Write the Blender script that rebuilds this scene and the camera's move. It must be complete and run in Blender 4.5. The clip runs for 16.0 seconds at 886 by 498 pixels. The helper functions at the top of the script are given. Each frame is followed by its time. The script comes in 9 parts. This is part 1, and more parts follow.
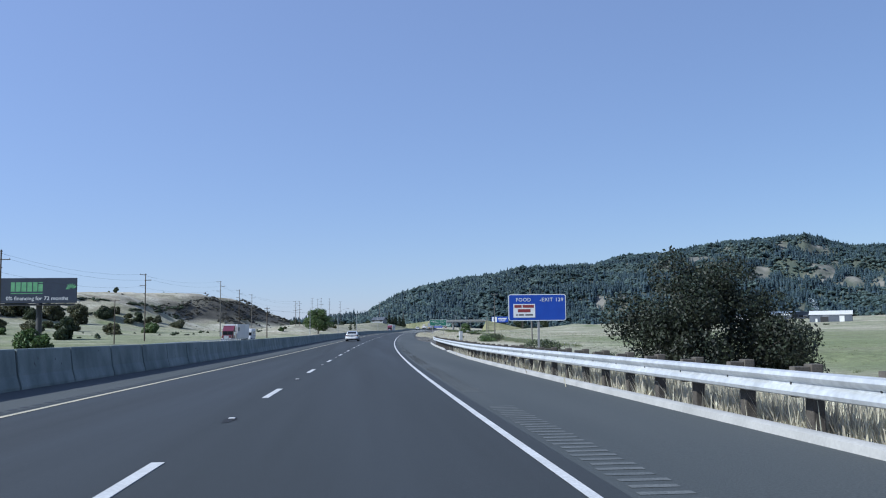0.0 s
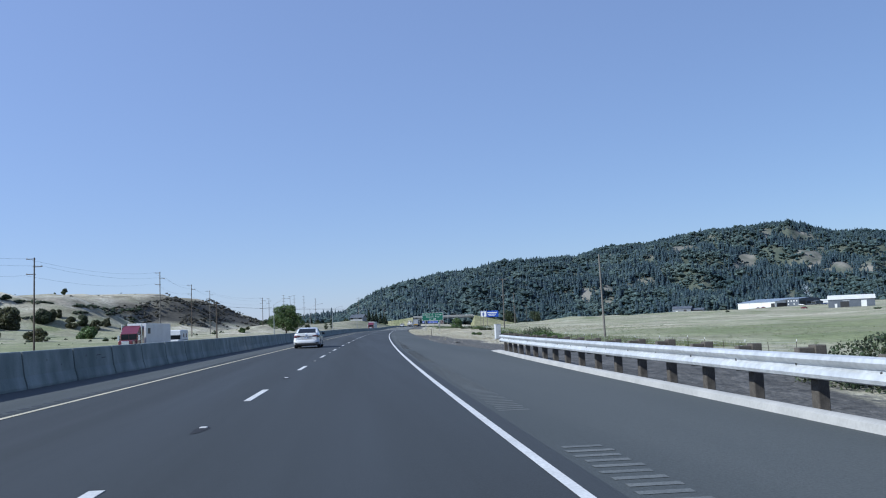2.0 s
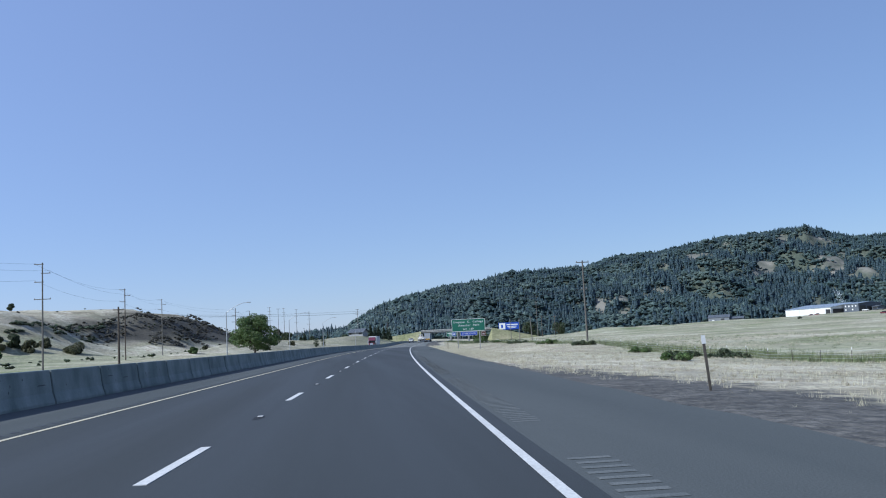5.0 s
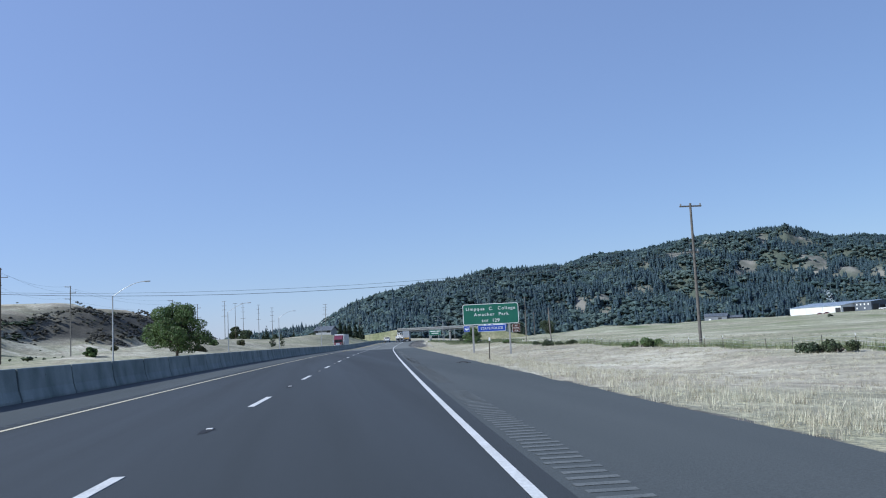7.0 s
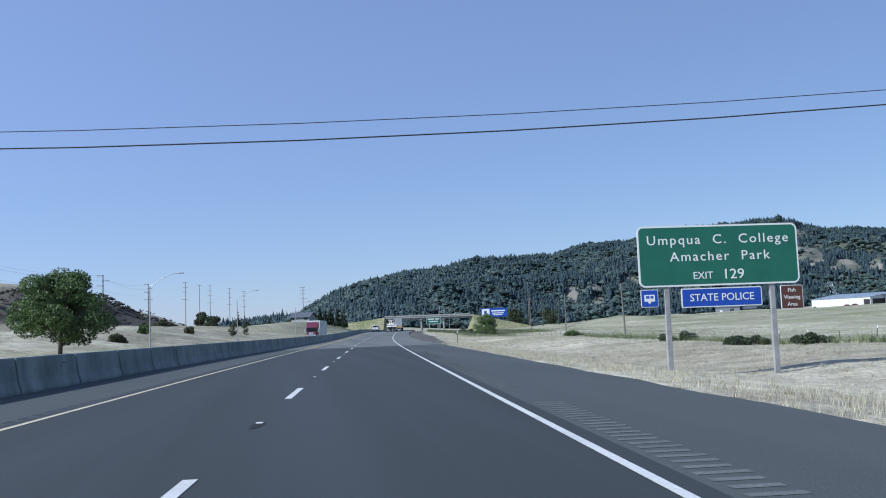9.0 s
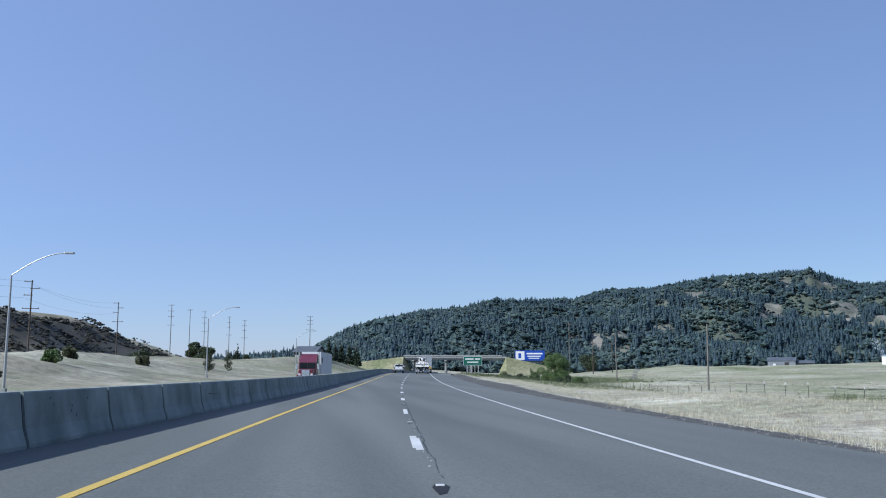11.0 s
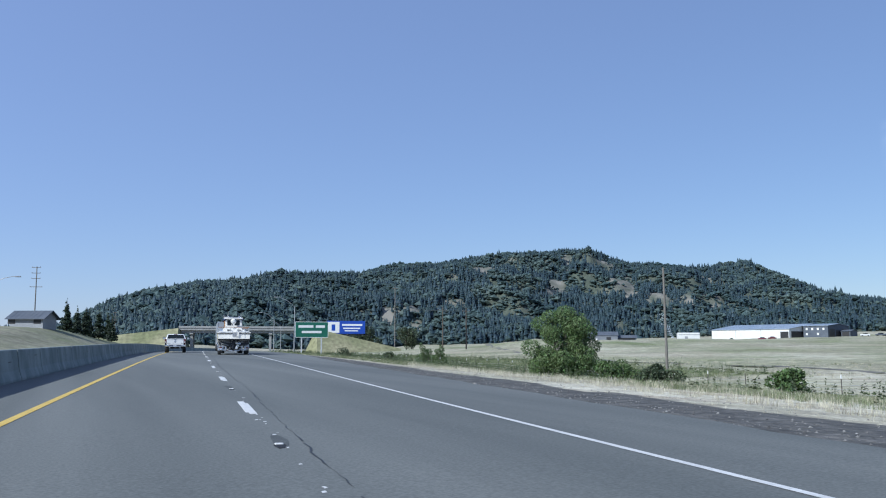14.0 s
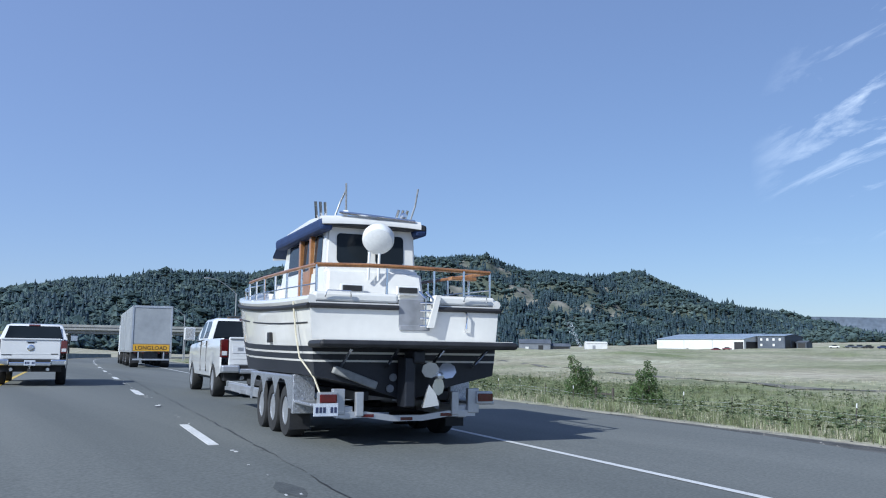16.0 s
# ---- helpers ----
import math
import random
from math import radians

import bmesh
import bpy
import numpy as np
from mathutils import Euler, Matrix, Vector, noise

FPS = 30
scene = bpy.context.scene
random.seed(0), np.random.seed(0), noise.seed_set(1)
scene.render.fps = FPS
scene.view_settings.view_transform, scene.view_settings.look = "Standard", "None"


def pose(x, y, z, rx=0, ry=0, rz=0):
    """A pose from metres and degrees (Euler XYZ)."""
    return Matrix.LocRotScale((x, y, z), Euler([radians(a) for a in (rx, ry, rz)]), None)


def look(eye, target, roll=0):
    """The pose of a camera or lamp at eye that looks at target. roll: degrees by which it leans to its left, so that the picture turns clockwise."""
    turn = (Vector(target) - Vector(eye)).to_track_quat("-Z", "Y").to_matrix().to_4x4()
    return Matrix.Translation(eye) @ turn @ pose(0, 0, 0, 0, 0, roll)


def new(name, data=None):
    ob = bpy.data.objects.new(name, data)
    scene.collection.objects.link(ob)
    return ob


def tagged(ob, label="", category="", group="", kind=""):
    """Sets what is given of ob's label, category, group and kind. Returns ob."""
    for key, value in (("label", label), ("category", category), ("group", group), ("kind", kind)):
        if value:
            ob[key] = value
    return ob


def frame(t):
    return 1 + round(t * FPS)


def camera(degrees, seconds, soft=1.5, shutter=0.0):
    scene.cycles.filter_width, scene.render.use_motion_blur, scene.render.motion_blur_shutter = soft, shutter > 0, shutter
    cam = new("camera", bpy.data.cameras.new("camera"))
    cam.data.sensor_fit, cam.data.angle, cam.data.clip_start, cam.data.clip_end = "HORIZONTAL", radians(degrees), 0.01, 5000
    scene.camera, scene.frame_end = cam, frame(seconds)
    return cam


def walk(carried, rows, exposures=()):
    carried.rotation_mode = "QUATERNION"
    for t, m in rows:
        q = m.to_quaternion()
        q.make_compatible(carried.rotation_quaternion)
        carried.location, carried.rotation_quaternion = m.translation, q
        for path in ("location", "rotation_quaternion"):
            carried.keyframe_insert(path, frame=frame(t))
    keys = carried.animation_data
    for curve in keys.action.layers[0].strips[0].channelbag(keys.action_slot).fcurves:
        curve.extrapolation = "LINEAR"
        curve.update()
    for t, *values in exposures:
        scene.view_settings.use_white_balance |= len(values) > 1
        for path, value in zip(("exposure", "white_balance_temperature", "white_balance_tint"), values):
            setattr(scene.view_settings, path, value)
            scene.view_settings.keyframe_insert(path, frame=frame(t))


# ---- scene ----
# ---- the road's line: curvature by distance, and its long profile ----
BEND = [-0.498, -0.480, -0.275, -0.350, -0.181, -0.211, -0.290, -0.172, -0.115, -0.167, -0.268, -0.304, -0.270, -0.037,
        -0.184, -0.333, -0.35, -0.85, -1.15, -1.2, -1.1, -0.8, -0.4, 0.0]
RISE = [0.60, -0.46, -0.45, -0.37, -0.06, -0.26, -0.24, 0.71, 0.44, 0.03, -0.36, -0.75, -1.13, -1.5, -1.87, -2.24]
SS = np.arange(-120, 1400, 2.0)
TH = np.cumsum(np.interp(SS, -20 + 40.0 * np.arange(len(BEND)), np.array(BEND) * 1e-3)) * 2.0
TH -= TH[60]
RX = np.cumsum(-np.sin(TH)) * 2
RY = np.cumsum(np.cos(TH)) * 2
RX, RY = RX - RX[60], RY - RY[60]
_s = np.arange(-20, 1080, 2.0)
_z = np.interp(_s, -40 + 80.0 * np.arange(len(RISE)), RISE)
for _ in range(2):
    _z = np.convolve(np.pad(_z, 20, mode="edge"), np.ones(41) / 41, "valid")


def zroad(s):
    return np.interp(s, _s, _z)


def P(s, u, h=0.0):
    """The place s metres along the lane line, u metres right of it, h above the road."""
    t = float(np.interp(s, SS, TH))
    return Vector((float(np.interp(s, SS, RX)) + u * math.cos(t), float(np.interp(s, SS, RY)) + u * math.sin(t), float(zroad(s)) + h))


def M(s, u, h=0.0, turn=0.0):
    """A pose there: y along the road, x to its right. turn: degrees to the left."""
    return Matrix.Translation(P(s, u, h)) @ Matrix.Rotation(float(np.interp(s, SS, TH)) + radians(turn), 4, "Z")


def MS(s, u, h=0.0, turn=0.0):
    """The same, pitched with the road's slope."""
    rise = math.atan((float(zroad(s + 2)) - float(zroad(s - 2))) / 4)
    return M(s, u, h, turn) @ Matrix.Rotation(rise, 4, "X")


# ---- camera ----
EYE = 1.224
PATH = [  # seconds, metres along, metres right of the lane line, yaw, pitch, roll
    (0, 0.17, 2.0, -5.32, 5.15, 0.59), (0.5, 15.79, 2.07, -5.68, 5.10, 0.72), (1, 31.44, 2.04, -6.11, 5.11, 1.01),
    (1.5, 47.03, 2.09, -6.31, 5.07, 1.36), (2, 62.61, 2.19, -6.67, 4.93, 2.06), (2.5, 78.3, 2.14, -6.45, 5.24, 2.55),
    (3, 93.68, 2.11, 0.31, 5.86, 1.31), (3.5, 108.82, 2.09, 3.39, 6.29, 0.42), (4, 124.62, 2.15, 2.78, 6.27, 0.56),
    (4.5, 140.41, 2.27, -0.86, 6.17, 1.78), (5, 155.97, 2.4, -6.48, 5.92, 2.96), (7.5, 235.29, 2.46, -8.41, 5.74, 2.75),
    (8, 250.78, 2.3, -8.73, 5.19, 2.62), (8.5, 266.41, 2.01, -9.03, 4.92, 2.31), (9, 281.75, 1.56, -9.3, 5.1, 2.13),
    (9.5, 297.43, 0.97, -9.24, 6.51, 1.37), (10, 313.4, 0.39, -8.89, 7.86, 0.66), (12.5, 393.35, -1.21, -9.11, 7.22, -1.02),
    (13, 409.45, -1.23, -14.4, 6.0, 0.01), (13.5, 425.70, -1.23, -20.89, 5.99, 0.06), (14, 442.02, -1.17, -22.75, 6.33, -0.03),
    (14.5, 458.39, -1.31, -23.6, 6.28, -0.16), (15, 474.49, -1.54, -26.98, 6.3, -0.68), (15.5, 490.55, -1.72, -28.12, 6.62, -0.85),
    (16, 506.79, -1.84, -30.1, 6.79, -0.71)]
cam = camera(53.32, 16.0, soft=1.1)
walk(cam, [(t, pose(*P(s, u, EYE), 90 + pitch, roll, yaw)) for t, s, u, yaw, pitch, roll in PATH],
     exposures=[(0.0, 0.32, 5780, 6.5), (16.0, 0.32, 5780, 6.5)])

# ---- world and sun ----
SUN_UP = radians(35.0)
SUN_AZ = (-0.955, -0.295)
world = bpy.data.worlds.new("sky")
scene.world = world
world.use_nodes = True
wn = world.node_tree
wn.nodes.clear()
w_out = wn.nodes.new("ShaderNodeOutputWorld")
w_bg = wn.nodes.new("ShaderNodeBackground")
w_sky = wn.nodes.new("ShaderNodeTexSky")
w_sky.sky_type = "NISHITA"
w_sky.sun_disc = False
w_sky.sun_elevation = SUN_UP
w_sky.sun_rotation = math.atan2(SUN_AZ[0], SUN_AZ[1])
w_sky.altitude = 150
w_sky.air_density, w_sky.dust_density, w_sky.ozone_density = 1.0, 0.25, 3.0
w_bg.inputs["Strength"].default_value = 0.108
# thin streaks of cloud, low in the sky on the road's right
w_co = wn.nodes.new("ShaderNodeTexCoord")
w_map = wn.nodes.new("ShaderNodeMapping")
w_map.inputs["Scale"].default_value = (3.0, 3.0, 12.0)
w_turn = wn.nodes.new("ShaderNodeVectorRotate")
w_turn.inputs["Axis"].default_value = (0.80, 0.55, 0.23)
w_turn.inputs["Angle"].default_value = 0.36
w_no = wn.nodes.new("ShaderNodeTexNoise")
w_no.inputs["Scale"].default_value = 2.2
w_no.inputs["Detail"].default_value = 9
w_no.inputs["Roughness"].default_value = 0.62
w_no.inputs["Distortion"].default_value = 0.6
w_ramp = wn.nodes.new("ShaderNodeMapRange")
w_ramp.inputs["From Min"].default_value, w_ramp.inputs["From Max"].default_value = 0.50, 0.80
w_dot = wn.nodes.new("ShaderNodeVectorMath")
w_dot.operation = "DOT_PRODUCT"
w_dot.inputs[1].default_value = Vector((0.858, 0.472, 0.205)).normalized()
w_near = wn.nodes.new("ShaderNodeMapRange")
w_near.inputs["From Min"].default_value, w_near.inputs["From Max"].default_value = 0.980, 0.998
w_mul = wn.nodes.new("ShaderNodeMath")
w_mul.operation = "MULTIPLY"
w_sep = wn.nodes.new("ShaderNodeSeparateXYZ")  # the clouds share a flat base
w_base = wn.nodes.new("ShaderNodeMapRange")
w_base.inputs["From Min"].default_value, w_base.inputs["From Max"].default_value = 0.118, 0.140
w_cut = wn.nodes.new("ShaderNodeMath")
w_cut.operation = "MULTIPLY"
w_mix = wn.nodes.new("ShaderNodeMix")
w_mix.data_type = "RGBA"
w_mix.inputs["B"].default_value = (9.0, 9.6, 10.5, 1)
w_even = wn.nodes.new("ShaderNodeMix")  # a thin even haze over the sky
w_even.data_type = "RGBA"
w_even.inputs["Factor"].default_value = 0.54
w_side = wn.nodes.new("ShaderNodeVectorMath")  # the haze is brighter on the sun's side
w_side.operation = "DOT_PRODUCT"
w_side.inputs[1].default_value = (-SUN_AZ[0], -SUN_AZ[1], 0.0)
w_fall = wn.nodes.new("ShaderNodeMapRange")
w_fall.inputs["From Min"].default_value, w_fall.inputs["From Max"].default_value = -1.0, 1.0
w_fall.inputs["To Min"].default_value, w_fall.inputs["To Max"].default_value = 1.62, 0.70
w_haze = wn.nodes.new("ShaderNodeVectorMath")
w_haze.operation = "SCALE"
w_haze.inputs[0].default_value = (2.2, 2.75, 4.9)
for a, b in ((w_co.outputs["Generated"], w_turn.inputs["Vector"]), (w_turn.outputs["Vector"], w_map.inputs["Vector"]), (w_map.outputs["Vector"], w_no.inputs["Vector"]),
             (w_no.outputs["Fac"], w_ramp.inputs["Value"]), (w_co.outputs["Generated"], w_dot.inputs[0]),
             (w_dot.outputs["Value"], w_near.inputs["Value"]), (w_ramp.outputs["Result"], w_mul.inputs[0]),
             (w_near.outputs["Result"], w_mul.inputs[1]), (w_co.outputs["Generated"], w_sep.inputs["Vector"]), (w_sep.outputs["Z"], w_base.inputs["Value"]),
             (w_base.outputs["Result"], w_cut.inputs[0]), (w_mul.outputs["Value"], w_cut.inputs[1]), (w_cut.outputs["Value"], w_mix.inputs["Factor"]),
             (w_sky.outputs["Color"], w_even.inputs["A"]), (w_co.outputs["Generated"], w_side.inputs[0]), (w_side.outputs["Value"], w_fall.inputs["Value"]),
             (w_fall.outputs["Result"], w_haze.inputs["Scale"]), (w_haze.outputs["Vector"], w_even.inputs["B"]), (w_even.outputs["Result"], w_mix.inputs["A"]), (w_mix.outputs["Result"], w_bg.inputs["Color"]),
             (w_bg.outputs["Background"], w_out.inputs["Surface"])):
    wn.links.new(a, b)
sun = new("sun", bpy.data.lights.new("sun", "SUN"))
sun.data.energy, sun.data.angle, sun.data.color = 5.0, radians(0.55), (1.0, 0.965, 0.90)
sun.matrix_world = look((SUN_AZ[0] * 50, SUN_AZ[1] * 50, 50 * math.tan(SUN_UP)), (0, 0, 0))


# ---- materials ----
BASE_SCALE = 0.81  # light balance put into colour: non-metals a fifth darker under the strong sun


def surf(name, a, b, scale=4.0, rough=0.7, bump=0.0, metal=0.0, detail=6.0, fine=None, fine_amount=0.25, island=0.0, world_space=False,
         coat=0.0, rough_to=None, bump_scale=None, along=None):
    """A surface whose colour wanders from a to b in stains of 1/scale metres, with finer grain on top."""
    if metal < 0.3:
        a, b = [c * BASE_SCALE for c in a], [c * BASE_SCALE for c in b]
    m = bpy.data.materials.new(name)
    m.use_nodes = True
    n, k = m.node_tree.nodes, m.node_tree.links
    bs = n["Principled BSDF"]
    if world_space:
        co = n.new("ShaderNodeNewGeometry").outputs["Position"]
    else:
        co = n.new("ShaderNodeTexCoord").outputs["Object"]
    big = n.new("ShaderNodeTexNoise")
    big.inputs["Scale"].default_value, big.inputs["Detail"].default_value = scale, detail
    if along:  # stains drawn out along the road
        mp = n.new("ShaderNodeMapping")
        mp.inputs["Scale"].default_value = along if isinstance(along, tuple) else (1.0, along, 1.0)
        mp.inputs["Rotation"].default_value = (0, 0, 0 if isinstance(along, tuple) else radians(7))
        k.new(co, mp.inputs["Vector"])
        k.new(mp.outputs["Vector"], big.inputs["Vector"])
    else:
        k.new(co, big.inputs["Vector"])
    ramp = n.new("ShaderNodeMapRange")
    ramp.inputs["From Min"].default_value, ramp.inputs["From Max"].default_value = 0.33, 0.67
    k.new(big.outputs["Fac"], ramp.inputs["Value"])
    mix = n.new("ShaderNodeMix")
    mix.data_type = "RGBA"
    mix.inputs["A"].default_value, mix.inputs["B"].default_value = (*a, 1), (*b, 1)
    k.new(ramp.outputs["Result"], mix.inputs["Factor"])
    colour = mix.outputs["Result"]
    small = n.new("ShaderNodeTexNoise")
    small.inputs["Scale"].default_value, small.inputs["Detail"].default_value = fine or scale * 14, 3
    k.new(co, small.inputs["Vector"])
    grain = n.new("ShaderNodeMapRange")
    grain.inputs["From Min"].default_value, grain.inputs["From Max"].default_value = 0.3, 0.7
    grain.inputs["To Min"].default_value, grain.inputs["To Max"].default_value = 1 - fine_amount, 1 + fine_amount
    k.new(small.outputs["Fac"], grain.inputs["Value"])
    hsv = n.new("ShaderNodeHueSaturation")
    k.new(colour, hsv.inputs["Color"])
    k.new(grain.outputs["Result"], hsv.inputs["Value"])
    colour = hsv.outputs["Color"]
    if island:
        geo = n.new("ShaderNodeNewGeometry")
        vary = n.new("ShaderNodeMapRange")
        vary.inputs["To Min"].default_value, vary.inputs["To Max"].default_value = 1 - island, 1 + island
        k.new(geo.outputs["Random Per Island"], vary.inputs["Value"])
        hsv2 = n.new("ShaderNodeHueSaturation")
        k.new(colour, hsv2.inputs["Color"])
        k.new(vary.outputs["Result"], hsv2.inputs["Value"])
        shift = n.new("ShaderNodeMapRange")
        shift.inputs["To Min"].default_value, shift.inputs["To Max"].default_value = 0.48, 0.52
        k.new(geo.outputs["Random Per Island"], shift.inputs["Value"])
        k.new(shift.outputs["Result"], hsv2.inputs["Hue"])
        colour = hsv2.outputs["Color"]
    k.new(colour, bs.inputs["Base Color"])
    bs.inputs["Metallic"].default_value = metal
    bs.inputs["Roughness"].default_value = rough
    if rough_to is not None:
        rr = n.new("ShaderNodeMapRange")
        rr.inputs["To Min"].default_value, rr.inputs["To Max"].default_value = rough, rough_to
        k.new(ramp.outputs["Result"], rr.inputs["Value"])
        k.new(rr.outputs["Result"], bs.inputs["Roughness"])
    if coat:
        bs.inputs["Coat Weight"].default_value, bs.inputs["Coat Roughness"].default_value = coat, 0.04
    if bump:
        bp = n.new("ShaderNodeBump")
        bp.inputs["Strength"].default_value = bump
        bp.inputs["Distance"].default_value = 0.02
        if bump_scale:
            bn = n.new("ShaderNodeTexNoise")
            bn.inputs["Scale"].default_value = bump_scale
            k.new(co, bn.inputs["Vector"])
            k.new(bn.outputs["Fac"], bp.inputs["Height"])
        else:
            k.new(small.outputs["Fac"], bp.inputs["Height"])
        k.new(bp.outputs["Normal"], bs.inputs["Normal"])
    return m


def leafy(name, a, b, island=0.45, scale=0.8):
    """Leaves: thin, a little translucent."""
    m = surf(name, a, b, scale=scale, rough=0.6, fine=3.0, fine_amount=0.3, island=island)
    n, k = m.node_tree.nodes, m.node_tree.links
    tr = n.new("ShaderNodeBsdfTranslucent")
    k.new(n["Principled BSDF"].inputs["Base Color"].links[0].from_socket, tr.inputs["Color"])
    mx = n.new("ShaderNodeMixShader")
    mx.inputs["Fac"].default_value = 0.3
    k.new(n["Principled BSDF"].outputs["BSDF"], mx.inputs[1])
    k.new(tr.outputs["BSDF"], mx.inputs[2])
    k.new(mx.outputs["Shader"], n["Material Output"].inputs["Surface"])
    return m


ASPHALT = surf("fresh_asphalt", (0.0222, 0.0270, 0.0285), (0.0345, 0.0395, 0.0408), 0.7, 0.82, 0.22, fine=55, fine_amount=0.2, world_space=True, rough_to=0.7, along=0.03)
ASPHALT_OLD = surf("worn_asphalt", (0.1010, 0.1095, 0.1040), (0.1530, 0.1610, 0.1510), 0.55, 0.88, 0.22, fine=30, fine_amount=0.24, world_space=True, along=0.05)
ASPHALT_SIDE = surf("shoulder_asphalt", (0.0470, 0.0560, 0.0570), (0.0690, 0.0780, 0.0780), 0.5, 0.88, 0.3, fine=40, fine_amount=0.2, world_space=True, along=0.06)
SLOT = surf("dark_slot", (0.004, 0.004, 0.005), (0.008, 0.008, 0.009), 3, 0.8, world_space=True)
TAR = surf("tar_seal", (0.016, 0.016, 0.017), (0.03, 0.03, 0.03), 3, 0.6, world_space=True)
WHITE_LINE = surf("white_road_paint", (0.5704, 0.5704, 0.5520), (0.6808, 0.6808, 0.6624), 1.5, 0.6, 0.2, fine=30, fine_amount=0.15, world_space=True)
PALE_LINE = surf("pale_yellow_road_paint", (0.50, 0.46, 0.33), (0.62, 0.55, 0.38), 1.2, 0.6, 0.2, fine=30, world_space=True)
YELLOW_LINE = surf("yellow_road_paint", (0.58, 0.40, 0.07), (0.68, 0.48, 0.10), 1.2, 0.6, 0.2, fine=30, fine_amount=0.2, world_space=True)
RUMBLE = surf("scuffed_asphalt", (0.1000, 0.1120, 0.1120), (0.1420, 0.1530, 0.1500), 3, 0.85, 0.3, fine=40, world_space=True)
CONCRETE = surf("barrier_concrete", (0.145, 0.180, 0.170), (0.305, 0.345, 0.325), 1.1, 0.85, 0.12, fine=26, fine_amount=0.10, along=(1.0, 1.0, 0.6), world_space=True)
CONCRETE_OLD = surf("stained_concrete", (0.27, 0.275, 0.27), (0.37, 0.37, 0.355), 0.9, 0.88, 0.4, fine=10, fine_amount=0.2)
KERB = surf("kerb_concrete", (0.345, 0.342, 0.325), (0.43, 0.422, 0.40), 1.4, 0.85, 0.15, fine=22, fine_amount=0.07, world_space=True)
GALVANISED = surf("galvanised_steel", (0.46, 0.475, 0.48), (0.58, 0.595, 0.60), 1.6, 0.55, 0.05, metal=0.45, fine=9, fine_amount=0.12, rough_to=0.55)
POST_WOOD = surf("grey_timber", (0.055, 0.048, 0.04), (0.11, 0.095, 0.078), 6, 0.9, 0.4, fine=60)
POLE_WOOD = surf("creosoted_pole", (0.0595, 0.0455, 0.0350), (0.1050, 0.0840, 0.0665), 2, 0.9, 0.3, fine=40)
POLE_GREY = surf("weathered_pole", (0.082, 0.074, 0.066), (0.140, 0.128, 0.114), 2, 0.9, 0.3, fine=40)
POLE_PALE = surf("bleached_pole", (0.1292, 0.1190, 0.1054), (0.1972, 0.1836, 0.1632), 2, 0.9, 0.3, fine=40)
STEEL = surf("lamp_steel", (0.2940, 0.3010, 0.3080), (0.3640, 0.3710, 0.3780), 2, 0.45, metal=0.6)
DARK_STEEL = surf("dark_steel", (0.03, 0.03, 0.032), (0.06, 0.06, 0.06), 5, 0.55, metal=0.3)
WIRE = surf("cable", (0.015, 0.015, 0.016), (0.03, 0.03, 0.03), 2, 0.7)
SIGN_BLUE = surf("blue_sheeting", (0.010, 0.055, 0.36), (0.014, 0.07, 0.42), 1.2, 0.38, fine_amount=0.06)
SIGN_GREEN = surf("green_sheeting", (0.012, 0.115, 0.075), (0.018, 0.14, 0.09), 1.2, 0.4, fine_amount=0.06)
SIGN_BROWN = surf("brown_sheeting", (0.075, 0.028, 0.018), (0.10, 0.04, 0.026), 2, 0.4, fine_amount=0.06)
SIGN_WHITE = surf("white_sheeting", (0.74, 0.75, 0.74), (0.82, 0.82, 0.80), 2, 0.4, fine_amount=0.05)
SIGN_POST = surf("weathered_post", (0.235, 0.235, 0.235), (0.33, 0.33, 0.325), 3, 0.8, 0.1, fine=30, fine_amount=0.15)
SIGN_BACK = surf("sign_aluminium", (0.4, 0.41, 0.42), (0.5, 0.5, 0.51), 2, 0.5, metal=0.6)
DARK_RED = surf("dark_red_print", (0.20, 0.025, 0.03), (0.28, 0.04, 0.04), 3, 0.5)
BLACK_PRINT = surf("black_print", (0.012, 0.012, 0.014), (0.02, 0.02, 0.022), 3, 0.5)
BOARD_NAVY = surf("navy_poster", (0.012, 0.02, 0.045), (0.02, 0.035, 0.06), 0.3, 0.5)
LEAF_PRINT = surf("green_print", (0.10, 0.30, 0.14), (0.16, 0.42, 0.20), 1, 0.5)
WHITE_PAINT = surf("white_car_paint", (0.73, 0.735, 0.73), (0.79, 0.79, 0.78), 0.7, 0.28, coat=1.0, fine=2, fine_amount=0.03)
CAR_GLASS = surf("tinted_car_glass", (0.012, 0.016, 0.02), (0.02, 0.026, 0.032), 1.0, 0.06, coat=0.0, fine_amount=0.02)
CAR_GLASS.node_tree.nodes["Principled BSDF"].inputs["Specular IOR Level"].default_value = 0.12
TYRE = surf("tyre_rubber", (0.016, 0.016, 0.017), (0.028, 0.028, 0.028), 6, 0.88, 0.2)
ALLOY = surf("alloy_rim", (0.46, 0.47, 0.49), (0.56, 0.57, 0.59), 2.5, 0.33, metal=0.7, fine_amount=0.05)
CHROME = surf("chrome", (0.62, 0.63, 0.65), (0.72, 0.73, 0.75), 4, 0.16, metal=1.0, fine_amount=0.04)
BLACK_TRIM = surf("black_plastic", (0.014, 0.014, 0.015), (0.028, 0.028, 0.03), 5, 0.55)
RED_LAMP = surf("red_lamp_lens", (0.075, 0.006, 0.007), (0.12, 0.010, 0.010), 8, 0.15, coat=0.8)
CLEAR_LAMP = surf("clear_lamp_lens", (0.55, 0.56, 0.58), (0.7, 0.7, 0.7), 20, 0.12, coat=0.8)
